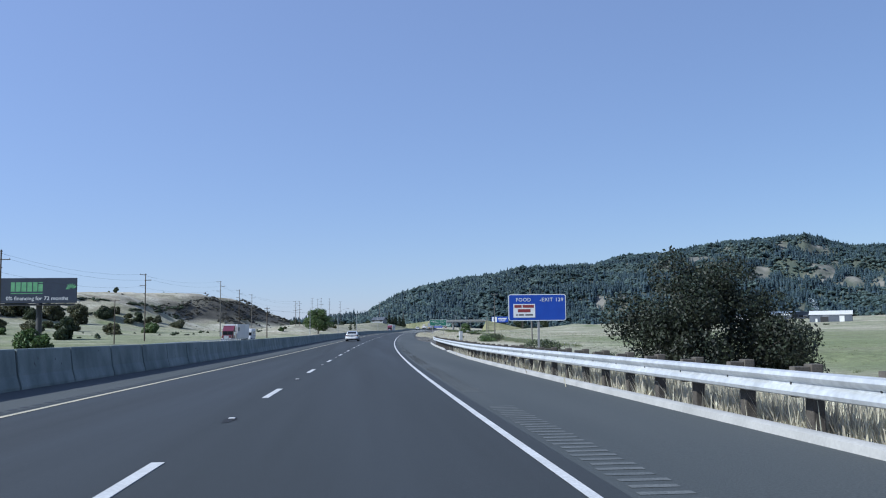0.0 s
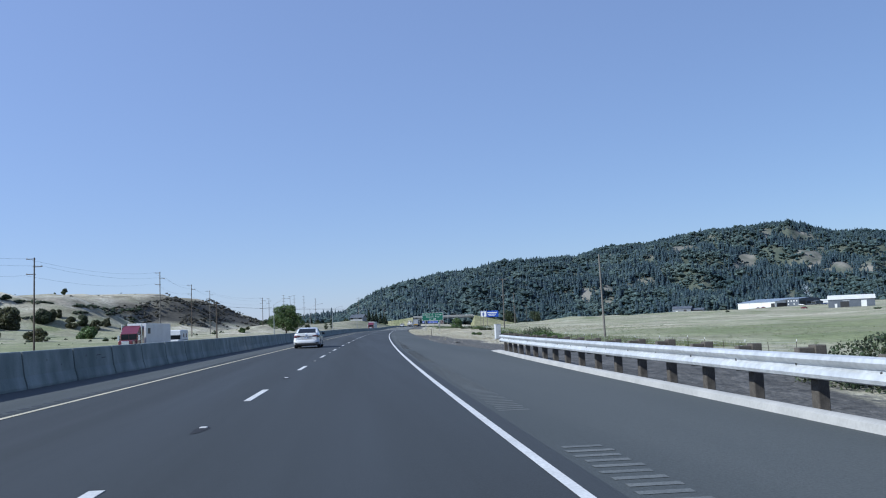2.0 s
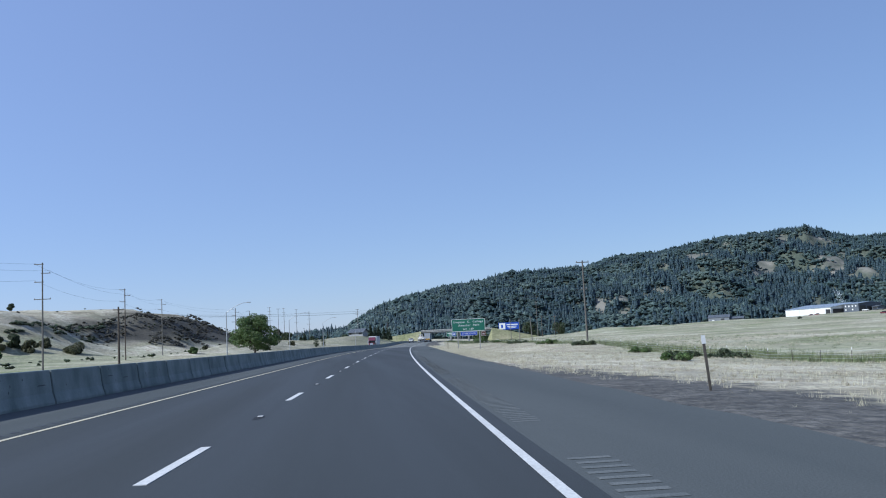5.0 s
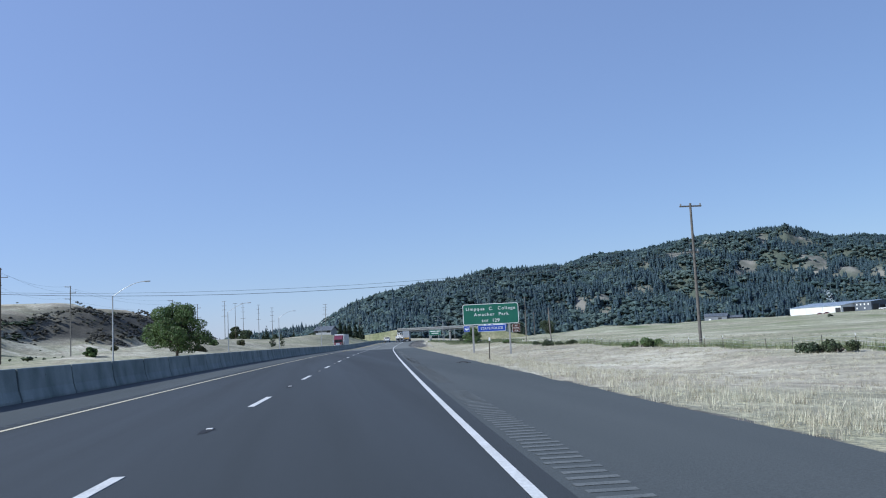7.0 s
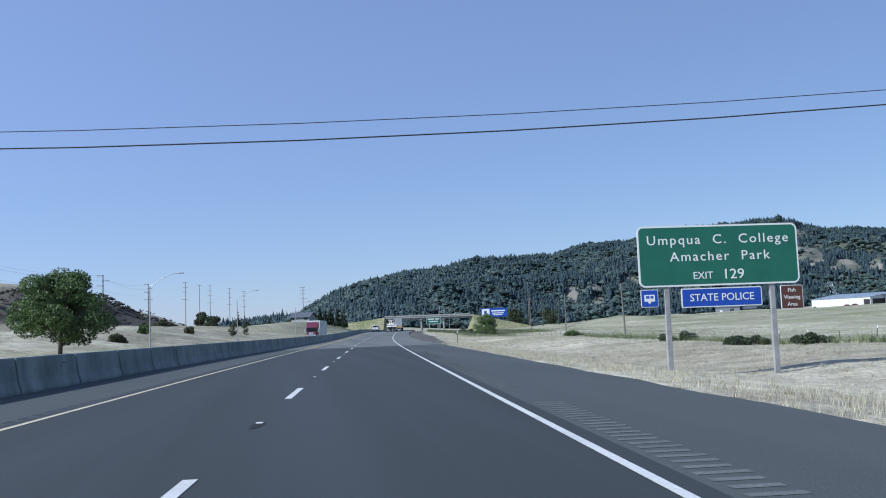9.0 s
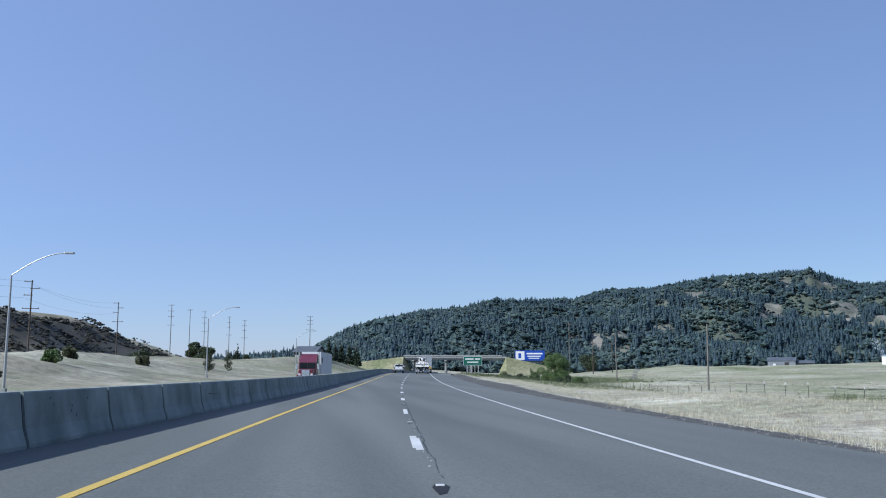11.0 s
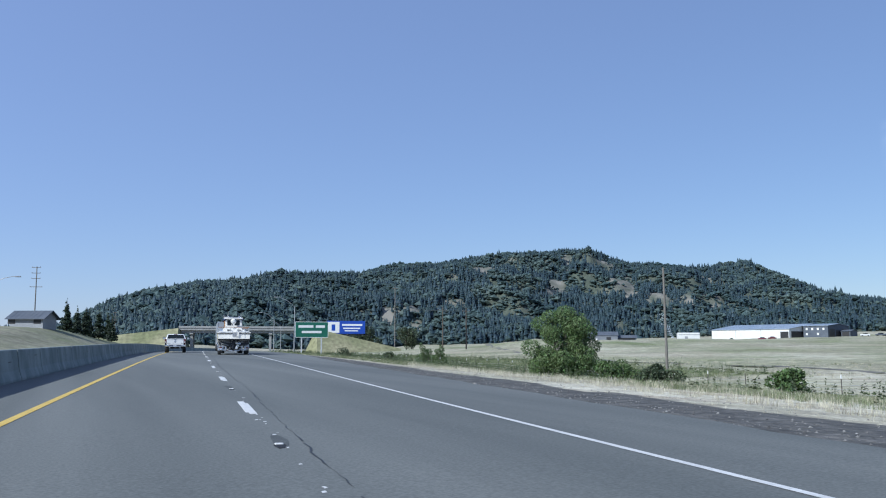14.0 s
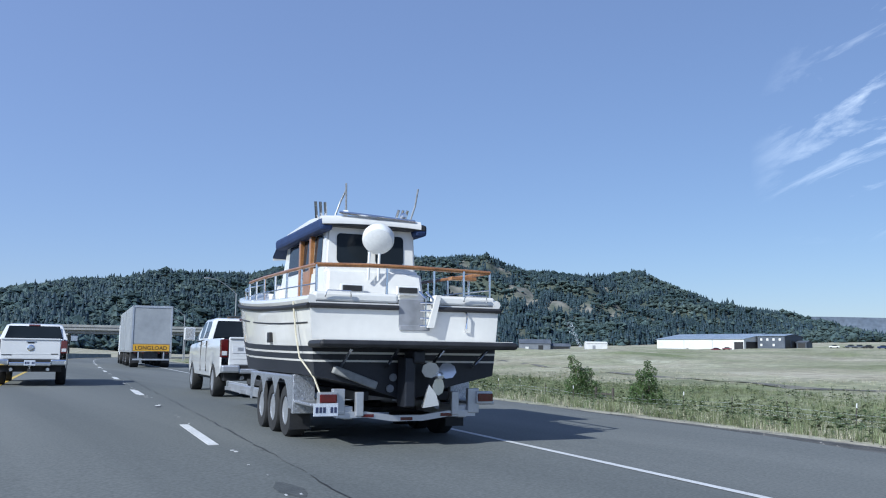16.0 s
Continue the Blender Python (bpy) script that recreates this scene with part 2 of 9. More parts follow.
PLATE = surf("number_plate", (0.55, 0.60, 0.68), (0.66, 0.70, 0.76), 10, 0.5)
PLATE_PRINT = surf("plate_print", (0.03, 0.04, 0.09), (0.04, 0.05, 0.12), 10, 0.5)
RED_PAINT = surf("maroon_truck_paint", (0.12, 0.014, 0.026), (0.16, 0.02, 0.034), 0.8, 0.3, coat=0.8, fine_amount=0.05)
TRAILER_WHITE = surf("white_trailer_panel", (0.66, 0.67, 0.68), (0.76, 0.77, 0.78), 0.5, 0.4, fine=3, fine_amount=0.05)
TRAILER_GREY = surf("grey_trailer_curtain", (0.30, 0.32, 0.34), (0.38, 0.40, 0.42), 0.5, 0.5, fine=3, fine_amount=0.08)
BANNER = surf("amber_banner", (0.58, 0.30, 0.02), (0.68, 0.38, 0.03), 2, 0.6)
GELCOAT = surf("cream_gelcoat", (0.80, 0.775, 0.71), (0.84, 0.82, 0.765), 0.6, 0.25, coat=0.7, fine_amount=0.03)
GEL_NAVY = surf("black_bottom_paint", (0.012, 0.014, 0.02), (0.022, 0.024, 0.032), 1.5, 0.45, fine_amount=0.2)
CANVAS = surf("blue_canvas", (0.009, 0.026, 0.09), (0.015, 0.038, 0.12), 3, 0.8)
TEAK = surf("varnished_teak", (0.26, 0.11, 0.035), (0.36, 0.17, 0.06), 4, 0.35, fine=40, coat=0.4)
BRONZE = surf("polished_metal", (0.72, 0.72, 0.71), (0.80, 0.80, 0.79), 3, 0.22, metal=0.6, fine_amount=0.04)
TREAD = surf("diamond_plate", (0.40, 0.41, 0.43), (0.58, 0.59, 0.60), 26, 0.35, 0.5, metal=0.8, fine=60, fine_amount=0.25)
ROPE = surf("straw_rope", (0.50, 0.46, 0.34), (0.62, 0.58, 0.45), 20, 0.9)
BARK = surf("bark", (0.06, 0.048, 0.038), (0.12, 0.10, 0.08), 6, 0.95, 0.5)
LEAF_MID = leafy("broad_leaves", (0.065, 0.115, 0.032), (0.12, 0.175, 0.055))
LEAF_DARK = leafy("dark_leaves", (0.018, 0.030, 0.016), (0.036, 0.042, 0.022), 0.6)
LEAF_BRIGHT = leafy("bright_leaves", (0.085, 0.145, 0.045), (0.15, 0.21, 0.075))
LEAF_SHRUB = leafy("shrub_leaves", (0.038, 0.060, 0.026), (0.07, 0.088, 0.04))
LEAF_BRUSH = leafy("brush_leaves", (0.050, 0.050, 0.036), (0.085, 0.078, 0.056), 0.3)
LEAF_HILL = leafy("hill_bush_leaves", (0.070, 0.084, 0.038), (0.125, 0.120, 0.058), 0.45)
LEAF_WEED = leafy("weed_leaves", (0.085, 0.125, 0.055), (0.16, 0.185, 0.09), 0.5)
CONIFER = leafy("conifer_needles", (0.016, 0.034, 0.018), (0.03, 0.05, 0.024), 0.5)
# distance haze over the ridge is put into both crown colours as blue
FOREST_FIR = leafy("hazed_fir_crowns", (0.025, 0.054, 0.070), (0.045, 0.083, 0.096), 0.32, 0.010)
FOREST_OAK = leafy("hazed_oak_crowns", (0.040, 0.078, 0.080), (0.102, 0.144, 0.124), 0.38, 0.010)
BANK_GRASS = surf("bank_grass", (0.17, 0.18, 0.09), (0.30, 0.28, 0.17), 0.08, 0.95, fine=0.7, fine_amount=0.3, world_space=True)
STRAW = leafy("dry_grass", (0.4988, 0.4558, 0.3268), (0.6364, 0.5934, 0.4644), 0.3)
STALE_GRASS = leafy("stale_grass", (0.20, 0.17, 0.10), (0.32, 0.28, 0.17), 0.4)
GREEN_GRASS = leafy("green_grass", (0.135, 0.175, 0.075), (0.26, 0.28, 0.145), 0.4)
TIN_ROOF = surf("blue_tin_roof", (0.25, 0.31, 0.39), (0.32, 0.38, 0.46), 0.2, 0.5, fine=2, fine_amount=0.06)
SHED_WHITE = surf("white_shed_wall", (0.62, 0.62, 0.60), (0.72, 0.72, 0.70), 0.2, 0.8, fine=1.5, fine_amount=0.08)
SHED_SLATE = surf("slate_grey_wall", (0.14, 0.155, 0.18), (0.20, 0.215, 0.24), 0.3, 0.8)
SHED_DARK = surf("slate_shed_wall", (0.07, 0.085, 0.11), (0.11, 0.125, 0.15), 0.2, 0.8)
SHED_GREY = surf("grey_shed_wall", (0.24, 0.25, 0.27), (0.34, 0.35, 0.37), 0.3, 0.8)
ORANGE = surf("orange_board", (0.6, 0.16, 0.03), (0.7, 0.2, 0.04), 2, 0.6)
STEAM = surf("white_smoke", (0.38, 0.44, 0.50), (0.50, 0.55, 0.60), 0.1, 1.0)


# ---- mesh helpers ----
def part(name, bm, material, parent=None, label="", smooth=False):
    """Links a bmesh as one mesh object, under a thing or a part if one is given."""
    bmesh.ops.recalc_face_normals(bm, faces=bm.faces)
    me = bpy.data.meshes.new(name)
    bm.to_mesh(me)
    bm.free()
    if smooth:
        me.shade_smooth()
        me.set_sharp_from_angle(angle=radians(38))
    me.materials.append(material)
    ob = new(name, me)
    if parent is not None:
        ob.parent = parent
    if label:
        ob["label"] = label
    return ob


def sheet(name, verts, faces, material, parent=None, smooth=False):
    """The same from arrays, for large meshes."""
    me = bpy.data.meshes.new(name)
    me.from_pydata(verts if isinstance(verts, list) else verts.tolist(), [], faces if isinstance(faces, list) else faces.tolist())
    me.validate()
    if smooth:
        me.shade_smooth()
    me.materials.append(material)
    ob = new(name, me)
    if parent is not None:
        ob.parent = parent
    return ob


def thing(name, m, label, category, group="", kind=""):
    ob = new(name)
    ob.empty_display_size = 0.2
    ob.matrix_basis = m
    return tagged(ob, label, category, group, kind)


def box(bm, x0, x1, y0, y1, z0, z1, bevel=0.0):
    v = [bm.verts.new((x, y, z)) for z in (z0, z1) for y in (y0, y1) for x in (x0, x1)]
    f = [bm.faces.new([v[i] for i in q]) for q in ((0, 2, 3, 1), (4, 5, 7, 6), (0, 1, 5, 4), (2, 6, 7, 3), (0, 4, 6, 2), (1, 3, 7, 5))]
    if bevel:
        es = list({e for g in f for e in g.edges})
        bmesh.ops.bevel(bm, geom=es, offset=bevel, segments=2, affect="EDGES", profile=0.5)
    return bm


def boxed(*a, **k):
    return box(bmesh.new(), *a, **k)


def tube(bm, a, b, r0, r1=None, seg=10, caps=True):
    a, b = Vector(a), Vector(b)
    r1 = r0 if r1 is None else r1
    q = (b - a).to_track_quat("Z", "Y")
    ring = []
    for c, r in ((a, r0), (b, r1)):
        ring.append([bm.verts.new(c + q @ Vector((r * math.cos(t), r * math.sin(t), 0))) for t in [2 * math.pi * i / seg for i in range(seg)]])
    for i in range(seg):
        j = (i + 1) % seg
        bm.faces.new((ring[0][i], ring[0][j], ring[1][j], ring[1][i]))
    if caps:
        bm.faces.new(ring[0][::-1])
        bm.faces.new(ring[1])
    return bm


def path_tube(bm, pts, r, seg=8):
    """A bent tube through the points."""
    rings = []
    for i, p in enumerate(pts):
        p = Vector(p)
        d = (Vector(pts[min(i + 1, len(pts) - 1)]) - Vector(pts[max(i - 1, 0)])).normalized()
        q = d.to_track_quat("Z", "Y")
        rings.append([bm.verts.new(p + q @ Vector((r * math.cos(2 * math.pi * k / seg), r * math.sin(2 * math.pi * k / seg), 0))) for k in range(seg)])
    for a, b in zip(rings, rings[1:]):
        for i in range(seg):
            j = (i + 1) % seg
            bm.faces.new((a[i], a[j], b[j], b[i]))
    bm.faces.new(rings[0][::-1])
    bm.faces.new(rings[-1])
    return bm


def lathe(bm, profile, m, seg=24):
    """Turns the profile (radius, along) about the local x axis, placed by m."""
    rings = []
    for r, x in profile:
        rings.append([bm.verts.new(m @ Vector((x, r * math.cos(2 * math.pi * i / seg), r * math.sin(2 * math.pi * i / seg)))) for i in range(seg)])
    for a, b in zip(rings, rings[1:]):
        for i in range(seg):
            j = (i + 1) % seg
            bm.faces.new((a[i], a[j], b[j], b[i]))
    if profile[0][0] > 0.001:
        bm.faces.new(rings[0])
    if profile[-1][0] > 0.001:
        bm.faces.new(rings[-1])
    return bm


def lettering(text, size, x, z, material, parent, y=-0.012, align="CENTER", name="lettering", stretch=1.0, spacing=1.0):
    """Raised letters in the built-in font, on a face that looks to -y."""
    cu = bpy.data.curves.new(name, "FONT")
    cu.body, cu.size, cu.align_x, cu.extrude, cu.offset = text, size, align, 0.002, size * 0.004
    cu.resolution_u, cu.space_character = 3, spacing
    tmp = bpy.data.objects.new(name, cu)
    scene.collection.objects.link(tmp)
    dg = bpy.context.evaluated_depsgraph_get()
    me = bpy.data.meshes.new_from_object(tmp.evaluated_get(dg))
    bpy.data.objects.remove(tmp)
    me.transform(Matrix.Translation((x, y, z)) @ Matrix.Rotation(radians(90), 4, "X") @ Matrix.Diagonal((stretch, 1, 1, 1)))
    me.materials.clear()
    me.materials.append(material)
    ob = new(name, me)
    ob.parent = parent
    return ob


def ribbon(bm, s0, s1, u0, u1, h, step=4.0):
    """A strip of road between two offsets."""
    n = max(1, int(math.ceil((s1 - s0) / step)))
    last = None
    for i in range(n + 1):
        s = s0 + (s1 - s0) * i / n
        row = [bm.verts.new(P(s, u, h)) for u in ((u0, u1) if not isinstance(u0, (list, tuple)) else u0)]
        if last:
            for a in range(len(row) - 1):
                bm.faces.new((last[a], last[a + 1], row[a + 1], row[a]))
        last = row
    return bm
# ---- the land ----
def step01(x):
    x = np.clip(x, 0, 1)
    return x * x * (3 - 2 * x)


def waves(x, y, seed, size):
    """Smooth uneven ground from a few crossed waves."""
    r = np.random.RandomState(seed)
    z = np.zeros_like(x, dtype=float)
    for k in range(7):
        a, ph, f = r.uniform(0, 6.28), r.uniform(0, 6.28), (1.0 + 0.55 * k) / size
        z += np.sin((x * np.cos(a) + y * np.sin(a)) * f * 6.28 + ph + 1.3 * np.sin((x * np.sin(a) - y * np.cos(a)) * f * 3.1)) / (1 + 0.6 * k)
    return z / 2.2


def far_side(s):
    """How far the opposite carriageway lies under this one."""
    return -1.1 + 0.5 * step01((s - 260) / 190)


def far_mid(s):
    """The middle of the opposite carriageway, which swings away behind."""
    return np.interp(s, [-70, 170, 260, 330, 400, 460], [-33, -33, -27, -20, -15.4, -14.65])


def land(x, y):
    """Height of the ground, and how green, bare and dark it is."""
    sy = np.interp(y, RY, SS)
    th = np.interp(sy, SS, TH)
    u = (x - np.interp(sy, SS, RX)) * np.cos(th)
    s = np.interp(y - u * np.sin(th), RY, SS)
    zr = zroad(s) * np.exp(-np.abs(u) / 250)
    d = np.abs(u)
    # right-hand side: verge, ditch, field, and a slow rise to the woods
    right = np.interp(u, [6.9, 8.6, 12, 17, 27, 45, 120, 350, 500, 800, 1400, 2600], [-0.10, -0.13, -0.30, -0.60, -1.25, -1.2, -0.6, 3.0, 8.5, 20, 36, 48])
    # a level dry terrace before the field
    terrace = step01((s - 225) / 45) * step01((445 - s) / 50)
    right = right + terrace * np.interp(u, [12, 17, 22, 27, 31, 45], [0.02, 0.2, 0.5, 0.8, 0.42, 0.0])
    right = right - 0.5 * terrace * np.exp(-((u - 15) / 4.5) ** 2) - 0.42 * step01((s - 470) / 25) * step01((620 - s) / 60) * np.exp(-((u - 25) / 9.0) ** 2)
    behind_rail = step01((96 - s) / 14)
    right = right - behind_rail * 1.1 * step01((u - 8.2) / 4)
    right = right + 4.6 * step01((s - 520) / 420) * step01((u - 70) / 120)
    right = right + 3.2 * np.exp(-((s - 750) / 110) ** 2 - ((u - 110) / 50) ** 2) * (1 + 0.35 * waves(x, y, 16, 70))
    right = right + 0.18 * waves(x, y, 3, 26) * step01((u - 10) / 12) + 0.9 * waves(x, y, 4, 160) * step01((u - 60) / 120)
    # left-hand side: the other carriageway, fields, mounds and the dry hill
    o = far_side(s)
    mid = far_mid(s)
    left = -0.10 + (o + 0.0) * np.clip((-7.2 - u) / (-7.2 - (mid + 5.65)), 0, 1)
    left = left + np.interp(mid - 6 - u, [0, 5.5, 40, 120, 380], [0, -0.35, 0.2, 1.5, 4.0])
    left = left + 0.25 * waves(x, y, 5, 40) * step01((-u - 24) / 20)
    left = left + 3.4 * np.exp(-((s - 470) / 75) ** 2 - ((u + 58) / 15) ** 2) * (1 + 0.3 * waves(x, y, 8, 30))
    left = left + 2.6 * np.exp(-((s - 560) / 70) ** 2 - ((u + 66) / 18) ** 2)
    left = left + 7.0 * np.exp(-((s - 700) / 80) ** 2 - ((u + 48) / 17) ** 2) + 5.5 * np.exp(-((s - 640) / 45) ** 2 - ((u + 90) / 30) ** 2)
    foot = step01((-95 + 45 * step01((y - 640) / 220) - x + 16 * waves(x, y, 12, 120)) / (190 - 95 * step01((y - 430) / 200)))
    ridge = foot * step01((y - 170) / 240) * (0.54 + 0.46 * step01((y - 400) / 380)) * np.exp(-(np.clip(y - 940, 0, None) / 120) ** 2)
    gully = waves(x, y, 9, 150)
    left = left + ridge * (31 + 4 * waves(x, y, 10, 300) + 3.0 * gully + 1.2 * waves(x, y, 15, 45))
    left = left + 5.5 * np.exp(-((x + 262) / 52) ** 2 - ((y - 505) / 60) ** 2)
    back = 6 * step01((y - 900) / 900) * (1 + waves(x, y, 11, 700))
    z = zr + np.where(u > 0, np.where(u < 6.9, -0.10, right), left + back * step01((-u - 60) / 80))
    green = np.where(u > 0, step01((u - 24) / 30) * (0.38 + 0.90 * step01((300 - s) / 150) + 0.35 * waves(x, y, 21, 90) + 0.06 * step01((s - 450) / 90)) * (1 - 0.7 * step01((u - 420) / 300)),
                     (0.12 + 0.7 * step01((380 - s) / 60)) * step01((-u - 20) / 10) * (1 - step01((-x - 130) / 80)) * (1 - ridge) + 0.25 * waves(x, y, 22, 60))
    green = green + np.where(u < 0, 0.5 * step01((600 - s) / 90) * step01((s - 330) / 60) * step01((-u - 66) / 20) * (1 - step01((-x - 130) / 70)), 0)
    green = green + np.where(u > 0, 0.5 * np.exp(-((u - 27 - 4 * terrace) / (5.0 - 2.5 * terrace)) ** 2), 0) + np.where(u < 0, 0.8 * np.exp(-((s - 700) / 90) ** 2 - ((u + 40) / 14) ** 2), 0)
    green = green + np.where(u > 0, 0.75 * step01((s - 497) / 10) * step01((u - 11.6) / 1.2) * step01((44 - u) / 6) + 0.45 * step01((s - 440) / 30) * step01((u - 17) / 4) * step01((30 - u) / 4), 0)
    bare = np.where(u > 0, np.exp(-((u - 7.05) / (0.42 + 0.14 * waves(x, y, 31, 9))) ** 2) * step01((s - 90) / 10) * 0.95
                    + np.exp(-((s - 165) / 30) ** 2) * np.exp(-((u - 8.4) / 2.6) ** 2) + step01((s - 352) / 15) * step01((u - 6.9) / 0.3) * step01((np.interp(s, [352, 400, 438, 452, 470, 490, 505, 515, 600], [8.6, 10.4, 11.4, 10.6, 10.4, 10.4, 10.7, 11.2, 11.0]) + 0.3 * waves(x, y, 33, 7) - u) / 0.9) * 0.95 + step01((s - 58) / 8) * step01((128 - s) / 14) * step01((u - 6.9) / 0.5) * step01((19 - u) / 5) * 0.95
                    + step01((s - 112) / 10) * step01((u - 6.9) / 0.4) * step01((np.interp(s, [110, 128, 134, 143, 149, 154, 160], [13, 11.4, 11.6, 12.6, 11.6, 9.8, 6.6]) + 0.5 * waves(x, y, 36, 6) - u) / 1.2) * 0.95, 0.0)
    dull = np.where(u < 0, step01((s - 400) / 60) * step01((760 - s) / 80) * step01((-u - 19) / 6) * step01((130 + u) / 40) * (0.62 + 0.45 * waves(x, y, 24, 55)), 0.0)
    dark = np.where(u < 0, step01((foot - 0.14 - 0.10 * waves(x, y, 35, 60)) / 0.08) * (1 - step01((foot - 0.80 - 0.06 * gully) / 0.12)) * step01((y - 650 + 30 * gully) / 70) * step01((1000 - y) / 60), 0.0)
    return z, np.clip(green, 0, 1), np.clip(bare, 0, 1), np.clip(dark, 0, 1), np.clip(ridge, 0, 1), np.clip(dull, 0, 1)


GROUND = bpy.data.materials.new("grassland")
GROUND.use_nodes = True
gn, gk = GROUND.node_tree.nodes, GROUND.node_tree.links
g_bs = gn["Principled BSDF"]
g_bs.inputs["Roughness"].default_value = 0.95
g_pos = gn.new("ShaderNodeNewGeometry").outputs["Position"]


def g_noise(scale, detail=6.0, lo=0.35, hi=0.65):
    t = gn.new("ShaderNodeTexNoise")
    t.inputs["Scale"].default_value, t.inputs["Detail"].default_value = scale, detail
    gk.new(g_pos, t.inputs["Vector"])
    r = gn.new("ShaderNodeMapRange")
    r.inputs["From Min"].default_value, r.inputs["From Max"].default_value = lo, hi
    gk.new(t.outputs["Fac"], r.inputs["Value"])
    return r.outputs["Result"]


def g_mix(fac, a, b):
    m = gn.new("ShaderNodeMix")
    m.data_type = "RGBA"
    for key, v in (("Factor", fac), ("A", a), ("B", b)):
        if isinstance(v, tuple):
            m.inputs[key].default_value = (*[c * BASE_SCALE for c in v], 1)
        else:
            gk.new(v, m.inputs[key])
    return m.outputs["Result"]


def g_attr(name):
    a = gn.new("ShaderNodeAttribute")
    a.attribute_name = name
    return a.outputs["Fac"]


def g_math(op, a, b):
    m = gn.new("ShaderNodeMath")
    m.operation = op
    for i, v in enumerate((a, b)):
        if isinstance(v, float):
            m.inputs[i].default_value = v
        else:
            gk.new(v, m.inputs[i])
    m.use_clamp = True
    return m.outputs["Value"]


straw = g_mix(g_noise(0.5), (0.585, 0.545, 0.415), (0.72, 0.685, 0.55))
straw = g_mix(g_noise(0.035), straw, (0.43, 0.38, 0.28))
straw = g_mix(g_math("MULTIPLY", g_noise(0.24, 7, 0.50, 0.64), 0.65), straw, (0.36, 0.30, 0.225))
turf = g_mix(g_noise(0.09), (0.180, 0.218, 0.092), (0.285, 0.310, 0.150))
turf = g_mix(g_math("MULTIPLY", g_noise(1.3), 0.5), turf, (0.165, 0.185, 0.08))
soil = g_mix(g_noise(2.2), (0.060, 0.059, 0.055), (0.132, 0.126, 0.115))
scrub = g_mix(g_noise(0.06), (0.040, 0.039, 0.031), (0.100, 0.091, 0.072))
patchy = g_math("ADD", g_attr("green"), g_math("MULTIPLY", g_math("SUBTRACT", g_noise(0.05, 7), 0.5), 0.9))
colour = g_mix(patchy, straw, turf)
g_map = gn.new("ShaderNodeMapping")  # mown and grazed strips across the fields
g_map.inputs["Scale"].default_value = (0.010, 0.055, 1.0)
g_map.inputs["Rotation"].default_value = (0, 0, radians(28))
gk.new(g_pos, g_map.inputs["Vector"])
g_strip = gn.new("ShaderNodeTexNoise")
g_strip.inputs["Scale"].default_value, g_strip.inputs["Detail"].default_value = 1.0, 5
gk.new(g_map.outputs["Vector"], g_strip.inputs["Vector"])
g_sr = gn.new("ShaderNodeMapRange")
g_sr.inputs["From Min"].default_value, g_sr.inputs["From Max"].default_value = 0.46, 0.62
g_sr.inputs["To Max"].default_value = 0.42
gk.new(g_strip.outputs["Fac"], g_sr.inputs["Value"])
colour = g_mix(g_sr.outputs["Result"], colour, (0.24, 0.225, 0.15))
g_edge = gn.new("ShaderNodeMapRange")  # a ragged edge between gravel and grass
g_edge.inputs["From Min"].default_value, g_edge.inputs["From Max"].default_value = 0.40, 0.62
gk.new(g_math("ADD", g_attr("bare"), g_math("MULTIPLY", g_math("SUBTRACT", g_noise(1.1, 6), 0.4), 0.5)), g_edge.inputs["Value"])
colour = g_mix(g_edge.outputs["Result"], colour, soil)
colour = g_mix(g_math("MULTIPLY", g_math("MULTIPLY", g_attr("upland"), 1.6), g_math("MULTIPLY", g_noise(0.045, 7, 0.52, 0.60), 0.75)), colour, (0.20, 0.175, 0.11))
colour = g_mix(g_math("MULTIPLY", g_attr("dull"), g_noise(0.10, 7, 0.34, 0.56)), colour, g_mix(g_noise(0.22, 6), (0.175, 0.175, 0.105), (0.30, 0.27, 0.20)))
colour = g_mix(g_math("MULTIPLY", g_attr("dark"), g_noise(0.03, 5, 0.18, 0.30)), colour, scrub)
g_hsv = gn.new("ShaderNodeHueSaturation")
gk.new(colour, g_hsv.inputs["Color"])
g_gr = gn.new("ShaderNodeMapRange")
g_gr.inputs["To Min"].default_value, g_gr.inputs["To Max"].default_value = 0.72, 1.2
gk.new(g_noise(7.0, 4), g_gr.inputs["Value"])
g_mid = gn.new("ShaderNodeMapRange")
g_mid.inputs["To Min"].default_value, g_mid.inputs["To Max"].default_value = 0.76, 1.12
gk.new(g_noise(0.75, 8, 0.38, 0.62), g_mid.inputs["Value"])
g_both = gn.new("ShaderNodeMath")
g_both.operation = "MULTIPLY"
gk.new(g_gr.outputs["Result"], g_both.inputs[0])
gk.new(g_mid.outputs["Result"], g_both.inputs[1])
gk.new(g_both.outputs["Value"], g_hsv.inputs["Value"])
gk.new(g_hsv.outputs["Color"], g_bs.inputs["Base Color"])
g_bp = gn.new("ShaderNodeBump")
g_bp.inputs["Strength"].default_value, g_bp.inputs["Distance"].default_value = 0.6, 0.08
gk.new(g_noise(4.0, 5), g_bp.inputs["Height"])
gk.new(g_bp.outputs["Normal"], g_bs.inputs["Normal"])


def grow(start, first, ratio, end):
    out, d = [start], first
    while out[-1] < end:
        out.append(out[-1] + d)
        d *= ratio
    return out


